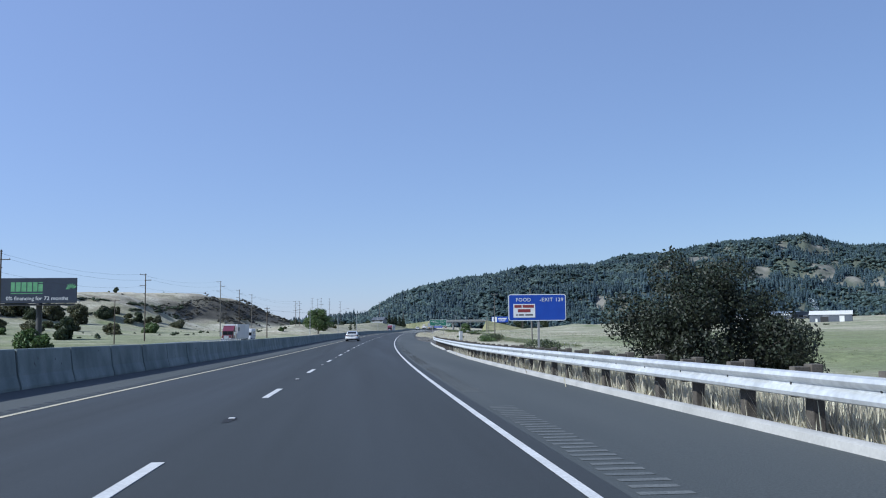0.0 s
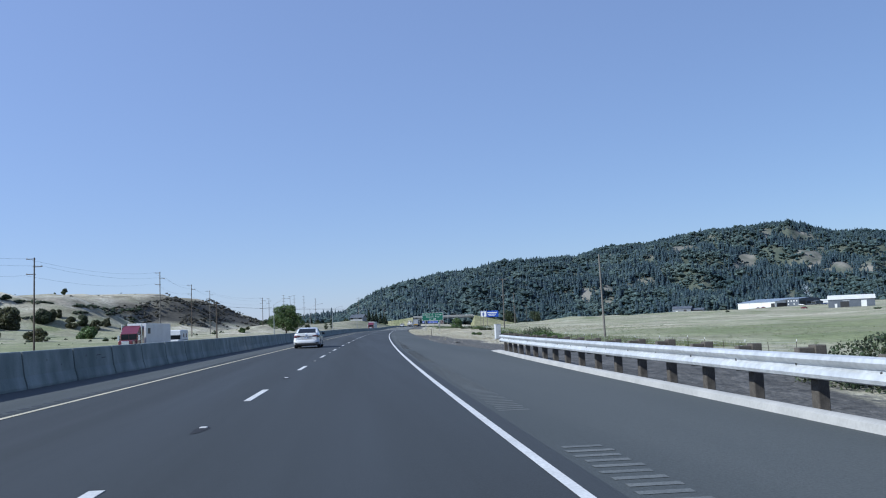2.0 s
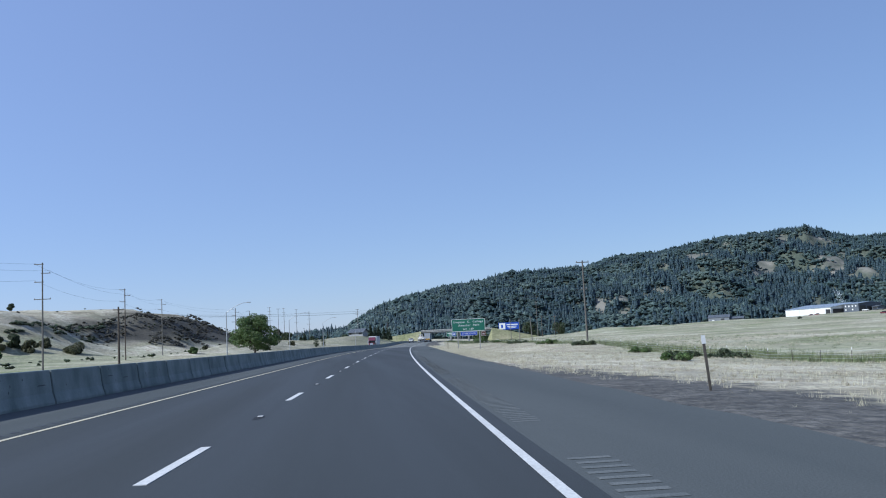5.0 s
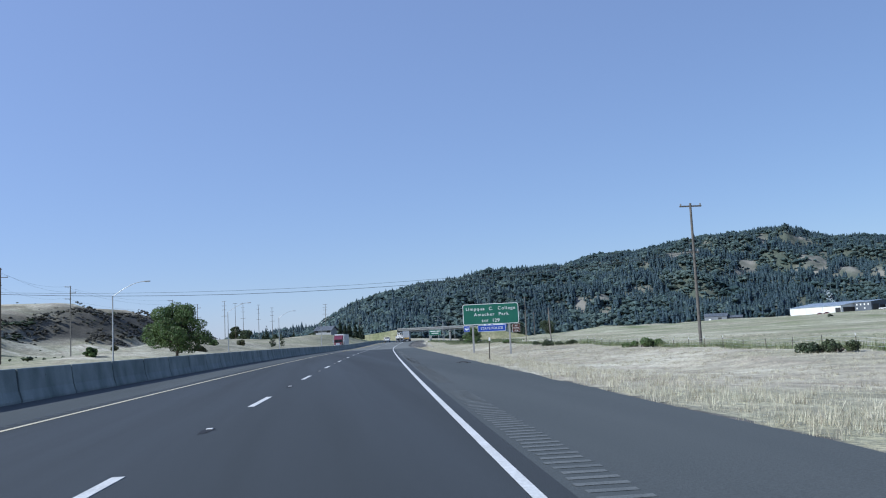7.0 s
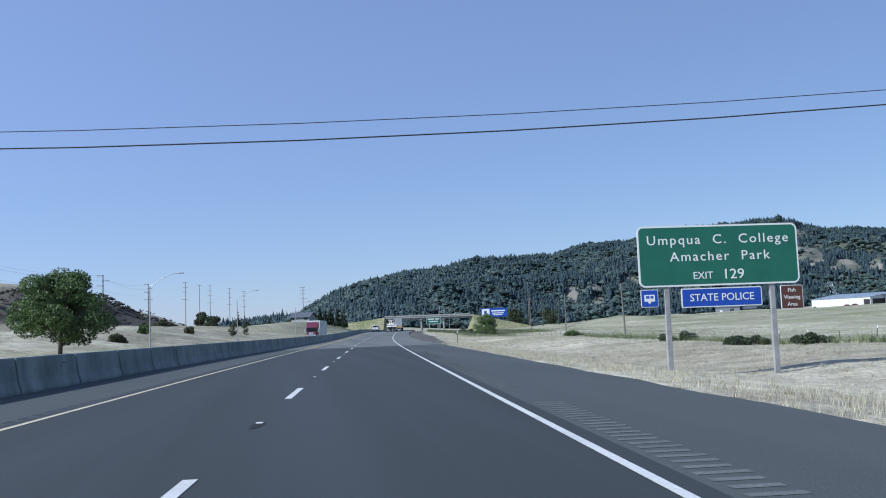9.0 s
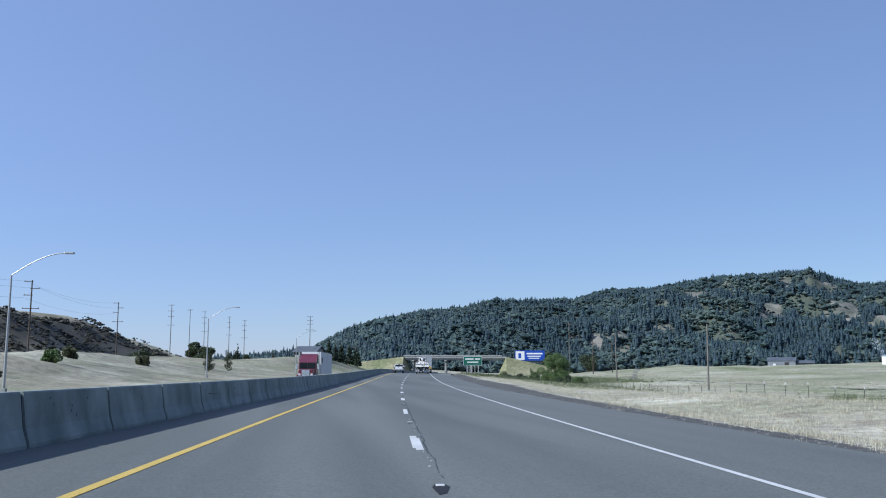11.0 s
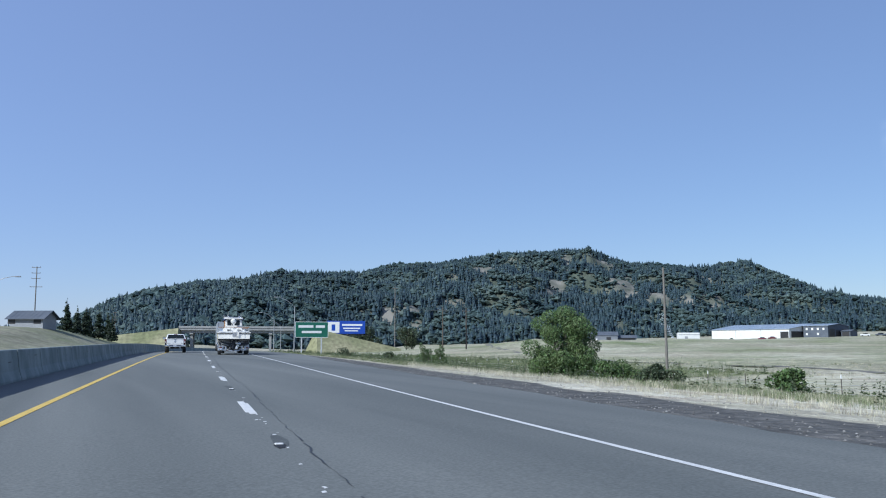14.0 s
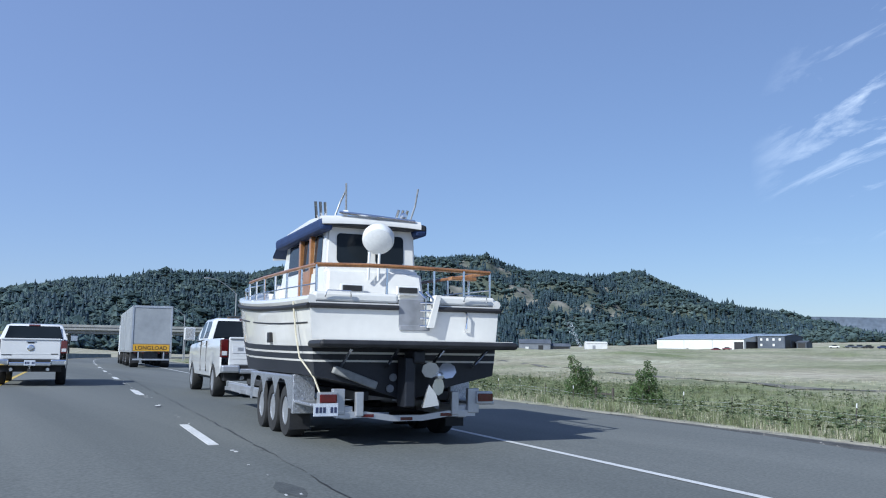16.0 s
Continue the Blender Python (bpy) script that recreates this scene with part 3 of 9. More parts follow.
v_side = grow(30.0, 3.0, 1.09, 4700)
V = np.array(sorted([-v for v in v_side if v > 48] + [-46, -44, -42, -40, -38, -36, -34, -32, -30, -28, -26, -24, -22, -20.5, -19, -14, -9.0, -7.2, -6.5, -3, 0, 3, 6.9, 7.3, 7.8, 8.3, 9, 10, 11, 12.5, 14, 15.5, 17, 19, 21, 23, 25, 27, 28.5] + v_side))
Yr = np.array(sorted([-a for a in grow(20.0, 10, 1.4, 700)] + [float(a) for a in range(-16, 640, 4)] + grow(640.0, 6, 1.06, 4700)))
gy, gv = np.meshgrid(Yr, V, indexing="ij")
gx = np.interp(gy, RY, RX) + np.where(gy > RY[-1], (gy - RY[-1]) * -math.tan(TH[-1]), 0) + gv
gz, g_green, g_bare, g_dark, g_hill, g_dull = land(gx, gy)
nr, nc = gx.shape
idx = np.arange(nr * nc).reshape(nr, nc)
quads = np.stack([idx[:-1, :-1], idx[:-1, 1:], idx[1:, 1:], idx[1:, :-1]], -1).reshape(-1, 4)
ground = sheet("ground", np.stack([gx, gy, gz], -1).reshape(-1, 3), quads, GROUND, smooth=True)
tagged(ground, "dry straw-coloured verge and pale green fields under golden hills", "ground", kind="structure")
for nm, arr in (("green", g_green), ("bare", g_bare), ("dark", g_dark), ("upland", g_hill), ("dull", g_dull)):
    at = ground.data.attributes.new(nm, "FLOAT", "POINT")
    at.data.foreach_set("value", arr.reshape(-1).astype(np.float32))


def zland(x, y):
    return float(land(np.array([float(x)]), np.array([float(y)]))[0][0])


def on_land(s, u, sink=0.0):
    p = P(s, u)
    return Vector((p.x, p.y, zland(p.x, p.y) - sink))


def turned(s, u, turn=0.0, sink=0.0):
    return Matrix.Translation(on_land(s, u, sink)) @ Matrix.Rotation(float(np.interp(s, SS, TH)) + radians(turn), 4, "Z")


# ---- the wooded ridge beyond the fields ----
BEARING = [-6, -3, 0.5, 2.3, 4.5, 7.8, 10, 12.6, 15.1, 16.9, 19.7, 21.9, 23.8, 27.8, 30.2, 32, 34, 36.5, 38.5, 40.5, 43, 47, 52, 60]
CREST = [14, 26, 40, 82, 112, 142, 168, 185, 196, 227, 241, 266, 283, 297, 261, 256, 239, 252, 206, 152, 125, 77, 30, 20]


def ridge_far(b):
    return np.interp(b, [-6, -3, 5, 12, 20, 28, 36, 44, 60], [1980, 2000, 2150, 2600, 2900, 3100, 3100, 2850, 2900])


def ridge_height(x, y):
    b, r = np.degrees(np.arctan2(x, y)), np.hypot(x, y)
    wob = 1.2 * waves(x, y, 41, 900)
    top = np.interp(b + 0.15 * wob, BEARING, CREST)
    far = ridge_far(b)
    foot = far * np.interp(b, [-6, 5, 20, 45, 60], [0.72, 0.64, 0.60, 0.62, 0.7]) + 40 * waves(x, y, 44, 420)
    t = (r - foot) / (far - foot)
    up = np.where(t < 1, np.clip(t, 0, 1) ** 0.82, 1 - 0.5 * np.clip((r - far) / 700, 0, 1))
    spur = (0.13 * waves(x, y, 42, 420) + 0.08 * waves(x, y, 43, 190)) * np.clip(t, 0, 1) * np.clip(1.02 - t, 0, 1) * 3.2
    return -8 + (top - 3) * (up + spur), t


bb = np.radians(np.linspace(-7, 60, 380))
rr = np.linspace(0.52, 1.2, 110)
hb, hr = np.meshgrid(bb, rr, indexing="ij")
hr = hr * ridge_far(np.degrees(hb))
hx, hy = hr * np.sin(hb), hr * np.cos(hb)
hz, ht = ridge_height(hx, hy)
n0, n1 = hx.shape
hid = np.arange(n0 * n1).reshape(n0, n1)
hq = np.stack([hid[:-1, :-1], hid[:-1, 1:], hid[1:, 1:], hid[1:, :-1]], -1).reshape(-1, 4)


def clearing(x, y, b, t):
    """How open the woods are: rocky glades on the upper slope, thin patches elsewhere."""
    c = 0.55 * waves(x, y, 51, 330) + 0.6 * waves(x, y, 52, 90) - 0.26
    for cb, ct, wb, wt, amt in ((21.7, 0.60, 0.75, 0.05, 1.3), (22.9, 0.47, 0.30, 0.06, 0.8), (25.4, 0.46, 0.4, 0.08, 1.1), (24.9, 0.37, 0.3, 0.05, 0.8), (28.2, 0.40, 0.5, 0.06, 1.2), (29.2, 0.40, 0.5, 0.07, 1.2),
                                (30.3, 0.28, 0.45, 0.06, 1.2), (31.7, 0.26, 0.45, 0.05, 1.0), (33.2, 0.29, 0.45, 0.05, 0.9), (28.4, 0.76, 0.8, 0.05, 1.1), (26.6, 0.74, 0.35, 0.06, 0.9), (16.9, 0.17, 0.35, 0.06, 1.0), (15.5, 0.20, 0.3, 0.05, 0.9), (8.8, 0.78, 0.4, 0.04, 0.6)):
        c = c + 1.75 * amt * np.exp(-((b - cb) / wb) ** 2 - ((t - ct) / (1.25 * wt)) ** 2) * (1 + 0.9 * waves(x, y, 54, 70))
    return c


HILLSIDE = surf("hillside_soil", (0.050, 0.068, 0.052), (0.088, 0.100, 0.074), 0.03, 0.95, fine=0.15, fine_amount=0.3, world_space=True)
hn, hk = HILLSIDE.node_tree.nodes, HILLSIDE.node_tree.links  # bare rock and dry grass where the woods open
h_at = hn.new("ShaderNodeAttribute")
h_at.attribute_name = "open_ground"
h_rough = hn.new("ShaderNodeTexNoise")
h_rough.inputs["Scale"].default_value, h_rough.inputs["Detail"].default_value = 0.05, 8
hk.new(hn.new("ShaderNodeNewGeometry").outputs["Position"], h_rough.inputs["Vector"])
h_rock = hn.new("ShaderNodeMix")
h_rock.data_type = "RGBA"
h_rock.inputs["A"].default_value, h_rock.inputs["B"].default_value = (0.115, 0.115, 0.092, 1), (0.245, 0.228, 0.20, 1)
hk.new(h_rough.outputs["Fac"], h_rock.inputs["Factor"])
h_mix = hn.new("ShaderNodeMix")
h_mix.data_type = "RGBA"
h_add = hn.new("ShaderNodeMath")  # ragged edges to the open ground
h_fine = hn.new("ShaderNodeTexNoise")
h_fine.inputs["Scale"].default_value, h_fine.inputs["Detail"].default_value = 0.028, 7
hk.new(hn.new("ShaderNodeNewGeometry").outputs["Position"], h_fine.inputs["Vector"])
h_fr = hn.new("ShaderNodeMapRange")
h_fr.inputs["From Min"].default_value, h_fr.inputs["From Max"].default_value = 0.36, 0.60
hk.new(h_fine.outputs["Fac"], h_fr.inputs["Value"])
h_add.operation = "MULTIPLY"
hk.new(h_fr.outputs["Result"], h_add.inputs[0])
hk.new(h_at.outputs["Fac"], h_add.inputs[1])
hk.new(h_add.outputs["Value"], h_mix.inputs["Factor"])
hk.new(hn["Principled BSDF"].inputs["Base Color"].links[0].from_socket, h_mix.inputs["A"])
hk.new(h_rock.outputs["Result"], h_mix.inputs["B"])
hk.new(h_mix.outputs["Result"], hn["Principled BSDF"].inputs["Base Color"])
hill = sheet("hill", np.stack([hx, hy, hz], -1).reshape(-1, 3), hq, HILLSIDE, smooth=True)
tagged(hill, "long wooded ridge with pale rocky clearings", "hill", kind="structure")
open_at = hill.data.attributes.new("open_ground", "FLOAT", "POINT")
open_at.data.foreach_set("value", np.clip((clearing(hx, hy, np.degrees(hb), ht) - 0.1) / 0.45, 0, 1).reshape(-1).astype(np.float32))


def crowd(name, shapes, at, scale, spin, material, pick, label, category, kind="stuff", smooth=False):
    """Many small shapes joined in one mesh: shapes is a list of (verts, faces), at an array of places."""
    vs, fs, base = [], [], 0
    for i, (sv, sf) in enumerate(shapes):
        sel = np.nonzero(pick == i)[0]
        if not len(sel):
            continue
        c, s = np.cos(spin[sel])[:, None], np.sin(spin[sel])[:, None]
        sc = scale[sel]
        x = sv[None, :, 0] * sc[:, None, 0]
        y = sv[None, :, 1] * sc[:, None, 0]
        z = sv[None, :, 2] * sc[:, None, 1]
        vs.append(np.stack([at[sel, None, 0] + x * c - y * s, at[sel, None, 1] + x * s + y * c, at[sel, None, 2] + z], -1).reshape(-1, 3))
        fs.append((sf[None] + (base + np.arange(len(sel)) * len(sv))[:, None, None]).reshape(-1, 3))
        base += len(sel) * len(sv)
    v, f = np.concatenate(vs).astype(np.float32), np.concatenate(fs).astype(np.int32)
    me = bpy.data.meshes.new(name)
    me.vertices.add(len(v))
    me.vertices.foreach_set("co", v.reshape(-1))
    me.loops.add(len(f) * 3)
    me.loops.foreach_set("vertex_index", f.reshape(-1))
    me.polygons.add(len(f))
    me.polygons.foreach_set("loop_start", np.arange(len(f), dtype=np.int32) * 3)
    me.polygons.foreach_set("use_smooth", np.full(len(f), smooth))
    me.update(calc_edges=True)
    me.materials.append(material)
    return tagged(new(name, me), label, category, kind=kind)


def fir_shape(r, tiers=3, seg=5):
    """A ragged conifer, one high."""
    v, f = [], []
    for k in range(tiers):
        z0, z1 = 0.08 + 0.85 * k / tiers, min(1.0, 0.08 + 0.85 * (k + 1.7) / tiers)
        w = 0.25 * (1 - 0.9 * k / (tiers + 0.3))
        b = len(v)
        for i in range(seg):
            a = 2 * math.pi * (i + r.uniform(-0.3, 0.3)) / seg
            q = w * r.uniform(0.55, 1.3)
            v.append((q * math.cos(a), q * math.sin(a), z0 + r.uniform(-0.05, 0.05)))
        v.append((r.uniform(-0.01, 0.01), r.uniform(-0.01, 0.01), z1))
        f += [(b + i, b + (i + 1) % seg, b + seg) for i in range(seg)]
    return np.array(v), np.array(f)


def oak_shape(r, lumps=4):
    """A rounded crown of a few lumps, one high."""
    v, f = [], []
    for k in range(lumps):
        cx, cy, cz, q = r.uniform(-0.28, 0.28), r.uniform(-0.28, 0.28), r.uniform(0.3, 0.72), r.uniform(0.2, 0.34)
        b = len(v)
        v += [(cx, cy, cz + q), (cx, cy, cz - q)]
        for i in range(5):
            a = 2 * math.pi * (i + r.uniform(-0.25, 0.25)) / 5 + k
            e = q * r.uniform(0.65, 1.4)
            v.append((cx + e * math.cos(a), cy + e * math.sin(a), cz + r.uniform(-0.16, 0.16)))
        for i in range(5):
            f += [(b, b + 2 + i, b + 2 + (i + 1) % 5), (b + 1, b + 2 + (i + 1) % 5, b + 2 + i)]
    return np.array(v), np.array(f)


rng = np.random.RandomState(7)
shapes = [fir_shape(rng, 4, 5), fir_shape(rng, 5, 5), fir_shape(rng, 3, 6), oak_shape(rng, 3), oak_shape(rng, 2), oak_shape(rng, 3)]
N = 90000
tb = np.radians(rng.uniform(-6.5, 58, N))
tr_ = rng.uniform(0.58, 1.06, N) ** 0.8
tr_ = 0.57 + (tr_ - tr_.min()) / (tr_.max() - tr_.min()) * 0.49
tr_ = tr_ * ridge_far(np.degrees(tb))
tx, ty = tr_ * np.sin(tb), tr_ * np.cos(tb)
tz, tt = ridge_height(tx, ty)
gl = land(tx, ty)[0]
bd = np.degrees(tb)
clear = clearing(tx, ty, bd, tt)
keep = (tz > gl - 3) & (clear < 0.58 + rng.uniform(-0.4, 0.8, N)) & (tt < 1.06)
tx, ty, tz, tt, bd, clear = tx[keep], ty[keep], tz[keep], tt[keep], bd[keep], clear[keep]
n = len(tx)
stand = waves(tx, ty, 53, 340) + 0.6 * waves(tx, ty, 55, 120)
chance = np.clip(0.44 - 0.85 * stand - 0.2 * (tt - 0.5), 0.03, 0.9) * np.interp(bd, [-6, 4, 12, 20, 26, 36, 44], [0.34, 0.40, 0.55, 0.95, 1.2, 0.95, 0.3])
firs = rng.uniform(0, 1, n) < chance * (1 - 0.65 * step01((tt - 0.85) / 0.12))
pick = np.where(firs, rng.randint(0, 3, n), rng.randint(3, 6, n))
high = np.where(firs, rng.uniform(10, 25, n) * (1 - 0.15 * np.clip(tt, 0, 1)), 5.5 + 10.5 * rng.uniform(0, 1, n) ** 1.2) * np.where(clear > 0.4, 0.55, 1) * (1 - 0.2 * step01((tt - 0.85) / 0.15))
high = high * np.where(rng.uniform(0, 1, n) < 0.02, 1.3, 1.0)
wide = np.where(firs, high * rng.uniform(0.75, 1.2, n), high * rng.uniform(1.1, 1.6, n))
at = np.stack([tx, ty, tz - 1.0], -1)
spin = rng.uniform(0, 6.28, n)
for sel, nm, mat, lb in ((firs, "fir_forest", FOREST_FIR, "tall dark conifers covering the ridge, coloured blue-green for haze"), (~firs, "oak_forest", FOREST_OAK, "rounded olive-green oaks and brush covering the ridge, tinted bluish for haze")):
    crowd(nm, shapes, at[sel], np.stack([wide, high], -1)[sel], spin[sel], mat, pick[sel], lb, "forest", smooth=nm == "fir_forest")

# far ridge beyond the end of the woods, its blue haze put into the colour
FAR_RIDGE = surf("hazed_far_ridge", (0.10, 0.13, 0.17), (0.14, 0.17, 0.21), 0.004, 1.0, world_space=True)
fb = np.radians(np.linspace(30, 85, 80))
fz = 158 + 7 * np.sin(fb * 9) + 4 * np.sin(fb * 31 + 1)
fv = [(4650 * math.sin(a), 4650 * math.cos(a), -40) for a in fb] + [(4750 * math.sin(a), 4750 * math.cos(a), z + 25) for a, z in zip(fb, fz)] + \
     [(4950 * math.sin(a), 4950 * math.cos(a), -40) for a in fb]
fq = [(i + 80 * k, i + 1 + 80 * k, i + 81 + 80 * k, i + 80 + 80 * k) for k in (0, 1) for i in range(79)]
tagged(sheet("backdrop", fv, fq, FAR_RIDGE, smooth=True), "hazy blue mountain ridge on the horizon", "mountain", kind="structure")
# ---- road surfaces and markings ----
S_OLD = 352.0
S_END = 1060.0
road = part("road", ribbon(bmesh.new(), -70, S_OLD, [-4.0, -3.7, -1.8, 0, 1.8, 3.7, 4.0], None, 0.0), ASPHALT, smooth=True)
tagged(road, "smooth dark asphalt carriageway with two lanes", "road", kind="structure")
road_2 = part("road_worn", ribbon(bmesh.new(), S_OLD, S_END, [-7.6, -5.6, -3.7, -1.8, 0, 1.8, 3.7, 4.0], None, 0.0), ASPHALT_OLD, smooth=True)
tagged(road_2, "older coarse grey asphalt carriageway with sealed cracks", "road", kind="structure")


def verge_out(s):
    """How far the kerb and rail stand out from their first line."""
    return float(np.interp(s, [45, 62, 70, 85, 95, 105], [0.0, 0.28, 0.42, 0.62, 0.80, 1.05]))


bm = bmesh.new()
last = None
for i in range(int((S_OLD + 70) / 2) + 1):
    q = -70.0 + 2.0 * i
    edge = 7.05 + verge_out(q) * (1 - step01((q - 105) / 22)) + (0.05 * math.sin(q * 0.8) + 0.04 * math.sin(q * 2.1) if q > 108 else 0.0)
    row = [bm.verts.new(P(q, w, 0.0)) for w in (4.0, 5.4, edge)]
    if last:
        for k in range(2):
            bm.faces.new((last[k], last[k + 1], row[k + 1], row[k]))
    last = row
tagged(part("shoulder", bm, ASPHALT_SIDE, smooth=True),
       "dark grey asphalt road shoulder beside the verge", "shoulder", kind="structure")
tagged(part("shoulder_left", ribbon(bmesh.new(), -70, S_OLD, [-7.6, -5.6, -4.0], None, 0.0), ASPHALT_SIDE, smooth=True),
       "paler asphalt strip between the yellow line and the barrier", "shoulder", kind="structure")
bm = bmesh.new()
last = None
for i in range(int((S_END - S_OLD) / 1.5) + 1):  # the outer edge wanders and crumbles
    q = S_OLD + 1.5 * i
    edge = float(np.interp(q, [352, 420, 428, 442, 480, 500, 506, 522, 560], [7.0, 6.5, 6.8, 6.6, 6.85, 7.1, 7.4, 8.1, 8.0])) + 0.06 * math.sin(q * 0.9) + 0.05 * math.sin(q * 2.3 + 1)
    row = [bm.verts.new(P(q, w, 0.0)) for w in (4.0, 5.4, edge)]
    if last:
        for k in range(2):
            bm.faces.new((last[k], last[k + 1], row[k + 1], row[k]))
    last = row
tagged(part("shoulder_worn", bm, ASPHALT_OLD, smooth=True),
       "worn grey asphalt road shoulder with crumbling edge", "shoulder", kind="structure")


def far_ribbon(u0, u1, lift, s0=-70, s1=S_END):
    bm = bmesh.new()
    last = None
    for s in np.arange(s0, s1 + 1, 8.0):
        row = [bm.verts.new(P(s, float(far_mid(s)) + u, float(far_side(s)) + lift)) for u in (u0, u1)]
        if last:
            bm.faces.new((last[0], last[1], row[1], row[0]))
        last = row
    return bm


tagged(part("road_opposite", far_ribbon(-5.55, 5.55, 0.0), ASPHALT_OLD, smooth=True), "grey asphalt opposite carriageway behind the barrier", "road", kind="structure")
for u0, m, nm in ((-4.35, WHITE_LINE, "line_white_far"), (3.2, PALE_LINE, "line_yellow_far")):
    tagged(part(nm, far_ribbon(u0, u0 + 0.14, 0.008), m), "painted edge line on the opposite carriageway", "road marking", kind="structure")

tagged(part("line_white_edge", ribbon(bmesh.new(), -70, S_END, 3.672, 3.778, 0.006), WHITE_LINE), "solid white edge line", "road marking", kind="structure")
tagged(part("line_yellow_edge", ribbon(bmesh.new(), -70, S_OLD, -3.77, -3.65, 0.006), PALE_LINE), "faded pale yellow edge line", "road marking", kind="structure")
tagged(part("line_yellow_edge_2", ribbon(bmesh.new(), S_OLD, S_END, -3.79, -3.64, 0.006), YELLOW_LINE), "solid yellow edge line beside the barrier", "road marking", kind="structure")


def placed(name, mesh, m, label, category, group, kind=""):
    ob = new(name, mesh)
    ob.matrix_basis = m
    return tagged(ob, label, category, group, kind)


# lane dashes, every forty feet
bm = boxed(-0.065, 0.065, 0, 3.05, -0.01, 0.007)
bmesh.ops.subdivide_edges(bm, edges=[e for e in bm.edges if abs(e.verts[0].co.y - e.verts[1].co.y) > 1], cuts=2)
dash0 = part("lane_dash", bm, WHITE_LINE)
dash_mesh = dash0.data
bpy.data.objects.remove(dash0)
bm = bmesh.new()
box(bm, -0.05, 0.05, -0.05, 0.05, 0.0, 0.018, bevel=0.008)
stud0 = part("stud", bm, WHITE_LINE)
stud_mesh = stud0.data
bpy.data.objects.remove(stud0)
bm = bmesh.new()
v = [bm.verts.new(c) for c in ((-0.05, -0.62, 0.005), (0.035, -0.50, 0.005), (0.10, 0.02, 0.005), (0.05, 0.24, 0.005), (-0.06, 0.22, 0.005), (-0.095, -0.05, 0.005))]
bm.faces.new(v)
slot0 = part("slot", bm, SLOT)
slot_mesh = slot0.data
bpy.data.objects.remove(slot0)
bm = bmesh.new()  # on the worn stretch two coats of paint lie a little apart
for x0, x1, y0, y1, z in ((-0.07, 0.055, 0.35, 3.05, 0.006), (-0.02, 0.10, 0.0, 2.5, 0.0075)):
    box(bm, x0, x1, y0, y1, -0.01, z)
dash0 = part("lane_dash", bm, WHITE_LINE)
worn_dash_mesh = dash0.data
bpy.data.objects.remove(dash0)
for i in range(-4, 62):
    far_end = 9.2 + 12.192 * i
    placed("lane_dash", worn_dash_mesh if far_end > S_OLD and i % 3 else dash_mesh, MS(far_end - 3.05, -0.09 if far_end > S_OLD else 0), "white lane dash painted on the asphalt", "road marking", "lane dashes")
    stud = thing("road_stud", MS(far_end + 4.55, -0.07 if far_end > S_OLD else 0.02), "raised white reflective stud set in a dark slot", "road stud", "lane studs")
    for me, nm in ((slot_mesh, "slot"), (stud_mesh, "reflector")):
        o = new(nm, me)
        o.parent = stud
        if nm == "reflector":
            o.location = (0, 0.1, 0)
        elif far_end > S_OLD:
            o.scale = (0.8, 0.5, 1.0)

# rumble grooves on the right shoulder, in runs, and the thin ones on the left
vs, fs = [], []


def groove(s, u0, u1, d, h=0.004):
    b = len(vs)
    vs.extend([tuple(P(s, u0, h)), tuple(P(s, u1, h)), tuple(P(s + d, u1, h)), tuple(P(s + d, u0, h))])
    fs.append((b, b + 1, b + 2, b + 3))


for i in range(int((S_OLD - -40) / 0.31)):
    s = -40 + 0.31 * i
    if (276.9 - s) % 18.68 < 14.9 and s < 330:
        groove(s, 4.10 + 0.02 * math.sin(i * 1.7), 4.53 + 0.02 * math.cos(i * 2.3), 0.13)
tagged(sheet("rumble_strip", vs, fs, RUMBLE), "ground rumble grooves in runs along the shoulder", "rumble strip", kind="stuff")
vs, fs = [], []
for i in range(int((S_OLD + 40) / 0.61)):
    groove(-40 + 0.61 * i, -4.16, -4.06, 0.30)
tagged(sheet("rumble_strip_left", vs, fs, TAR), "thin dark grooves beside the yellow line", "rumble strip", kind="stuff")

# sealed cracks along the worn lane joint
vs, fs = [], []
r = random.Random(4)


def joint_line(q):
    return float(np.interp(q, [352, 401, 433, 452, 466, 482, 500, 517, 640], [0.1, -0.08, 0.12, 0.24, 0.33, 0.2, 0.29, 0.42, 0.3]))


u, w = joint_line(S_OLD), 0.01
for i in range(1300):
    s = S_OLD + 4 + i * 0.22
    u2 = u + 0.35 * (joint_line(s) - u) + r.uniform(-0.022, 0.022)
    w2 = min(0.013, max(0.002, w + r.uniform(-0.006, 0.006)))
    if r.random() < 0.9:
        b = len(vs)
        vs.extend([tuple(P(s, u - w, 0.004)), tuple(P(s, u + w, 0.004)), tuple(P(s + 0.22, u2 + w2, 0.004)), tuple(P(s + 0.22, u2 - w2, 0.004))])
        fs.append((b, b + 1, b + 2, b + 3))
    if r.random() < 0.05:  # short side branches
        b, e = len(vs), r.uniform(0.05, 0.3) * r.choice((-1, 1))
        vs.extend([tuple(P(s, u, 0.004)), tuple(P(s + 0.02, u, 0.004)), tuple(P(s + r.uniform(-0.2, 0.3), u + e, 0.004))])
        fs.append((b, b + 1, b + 2))
    u, w = u2, w2
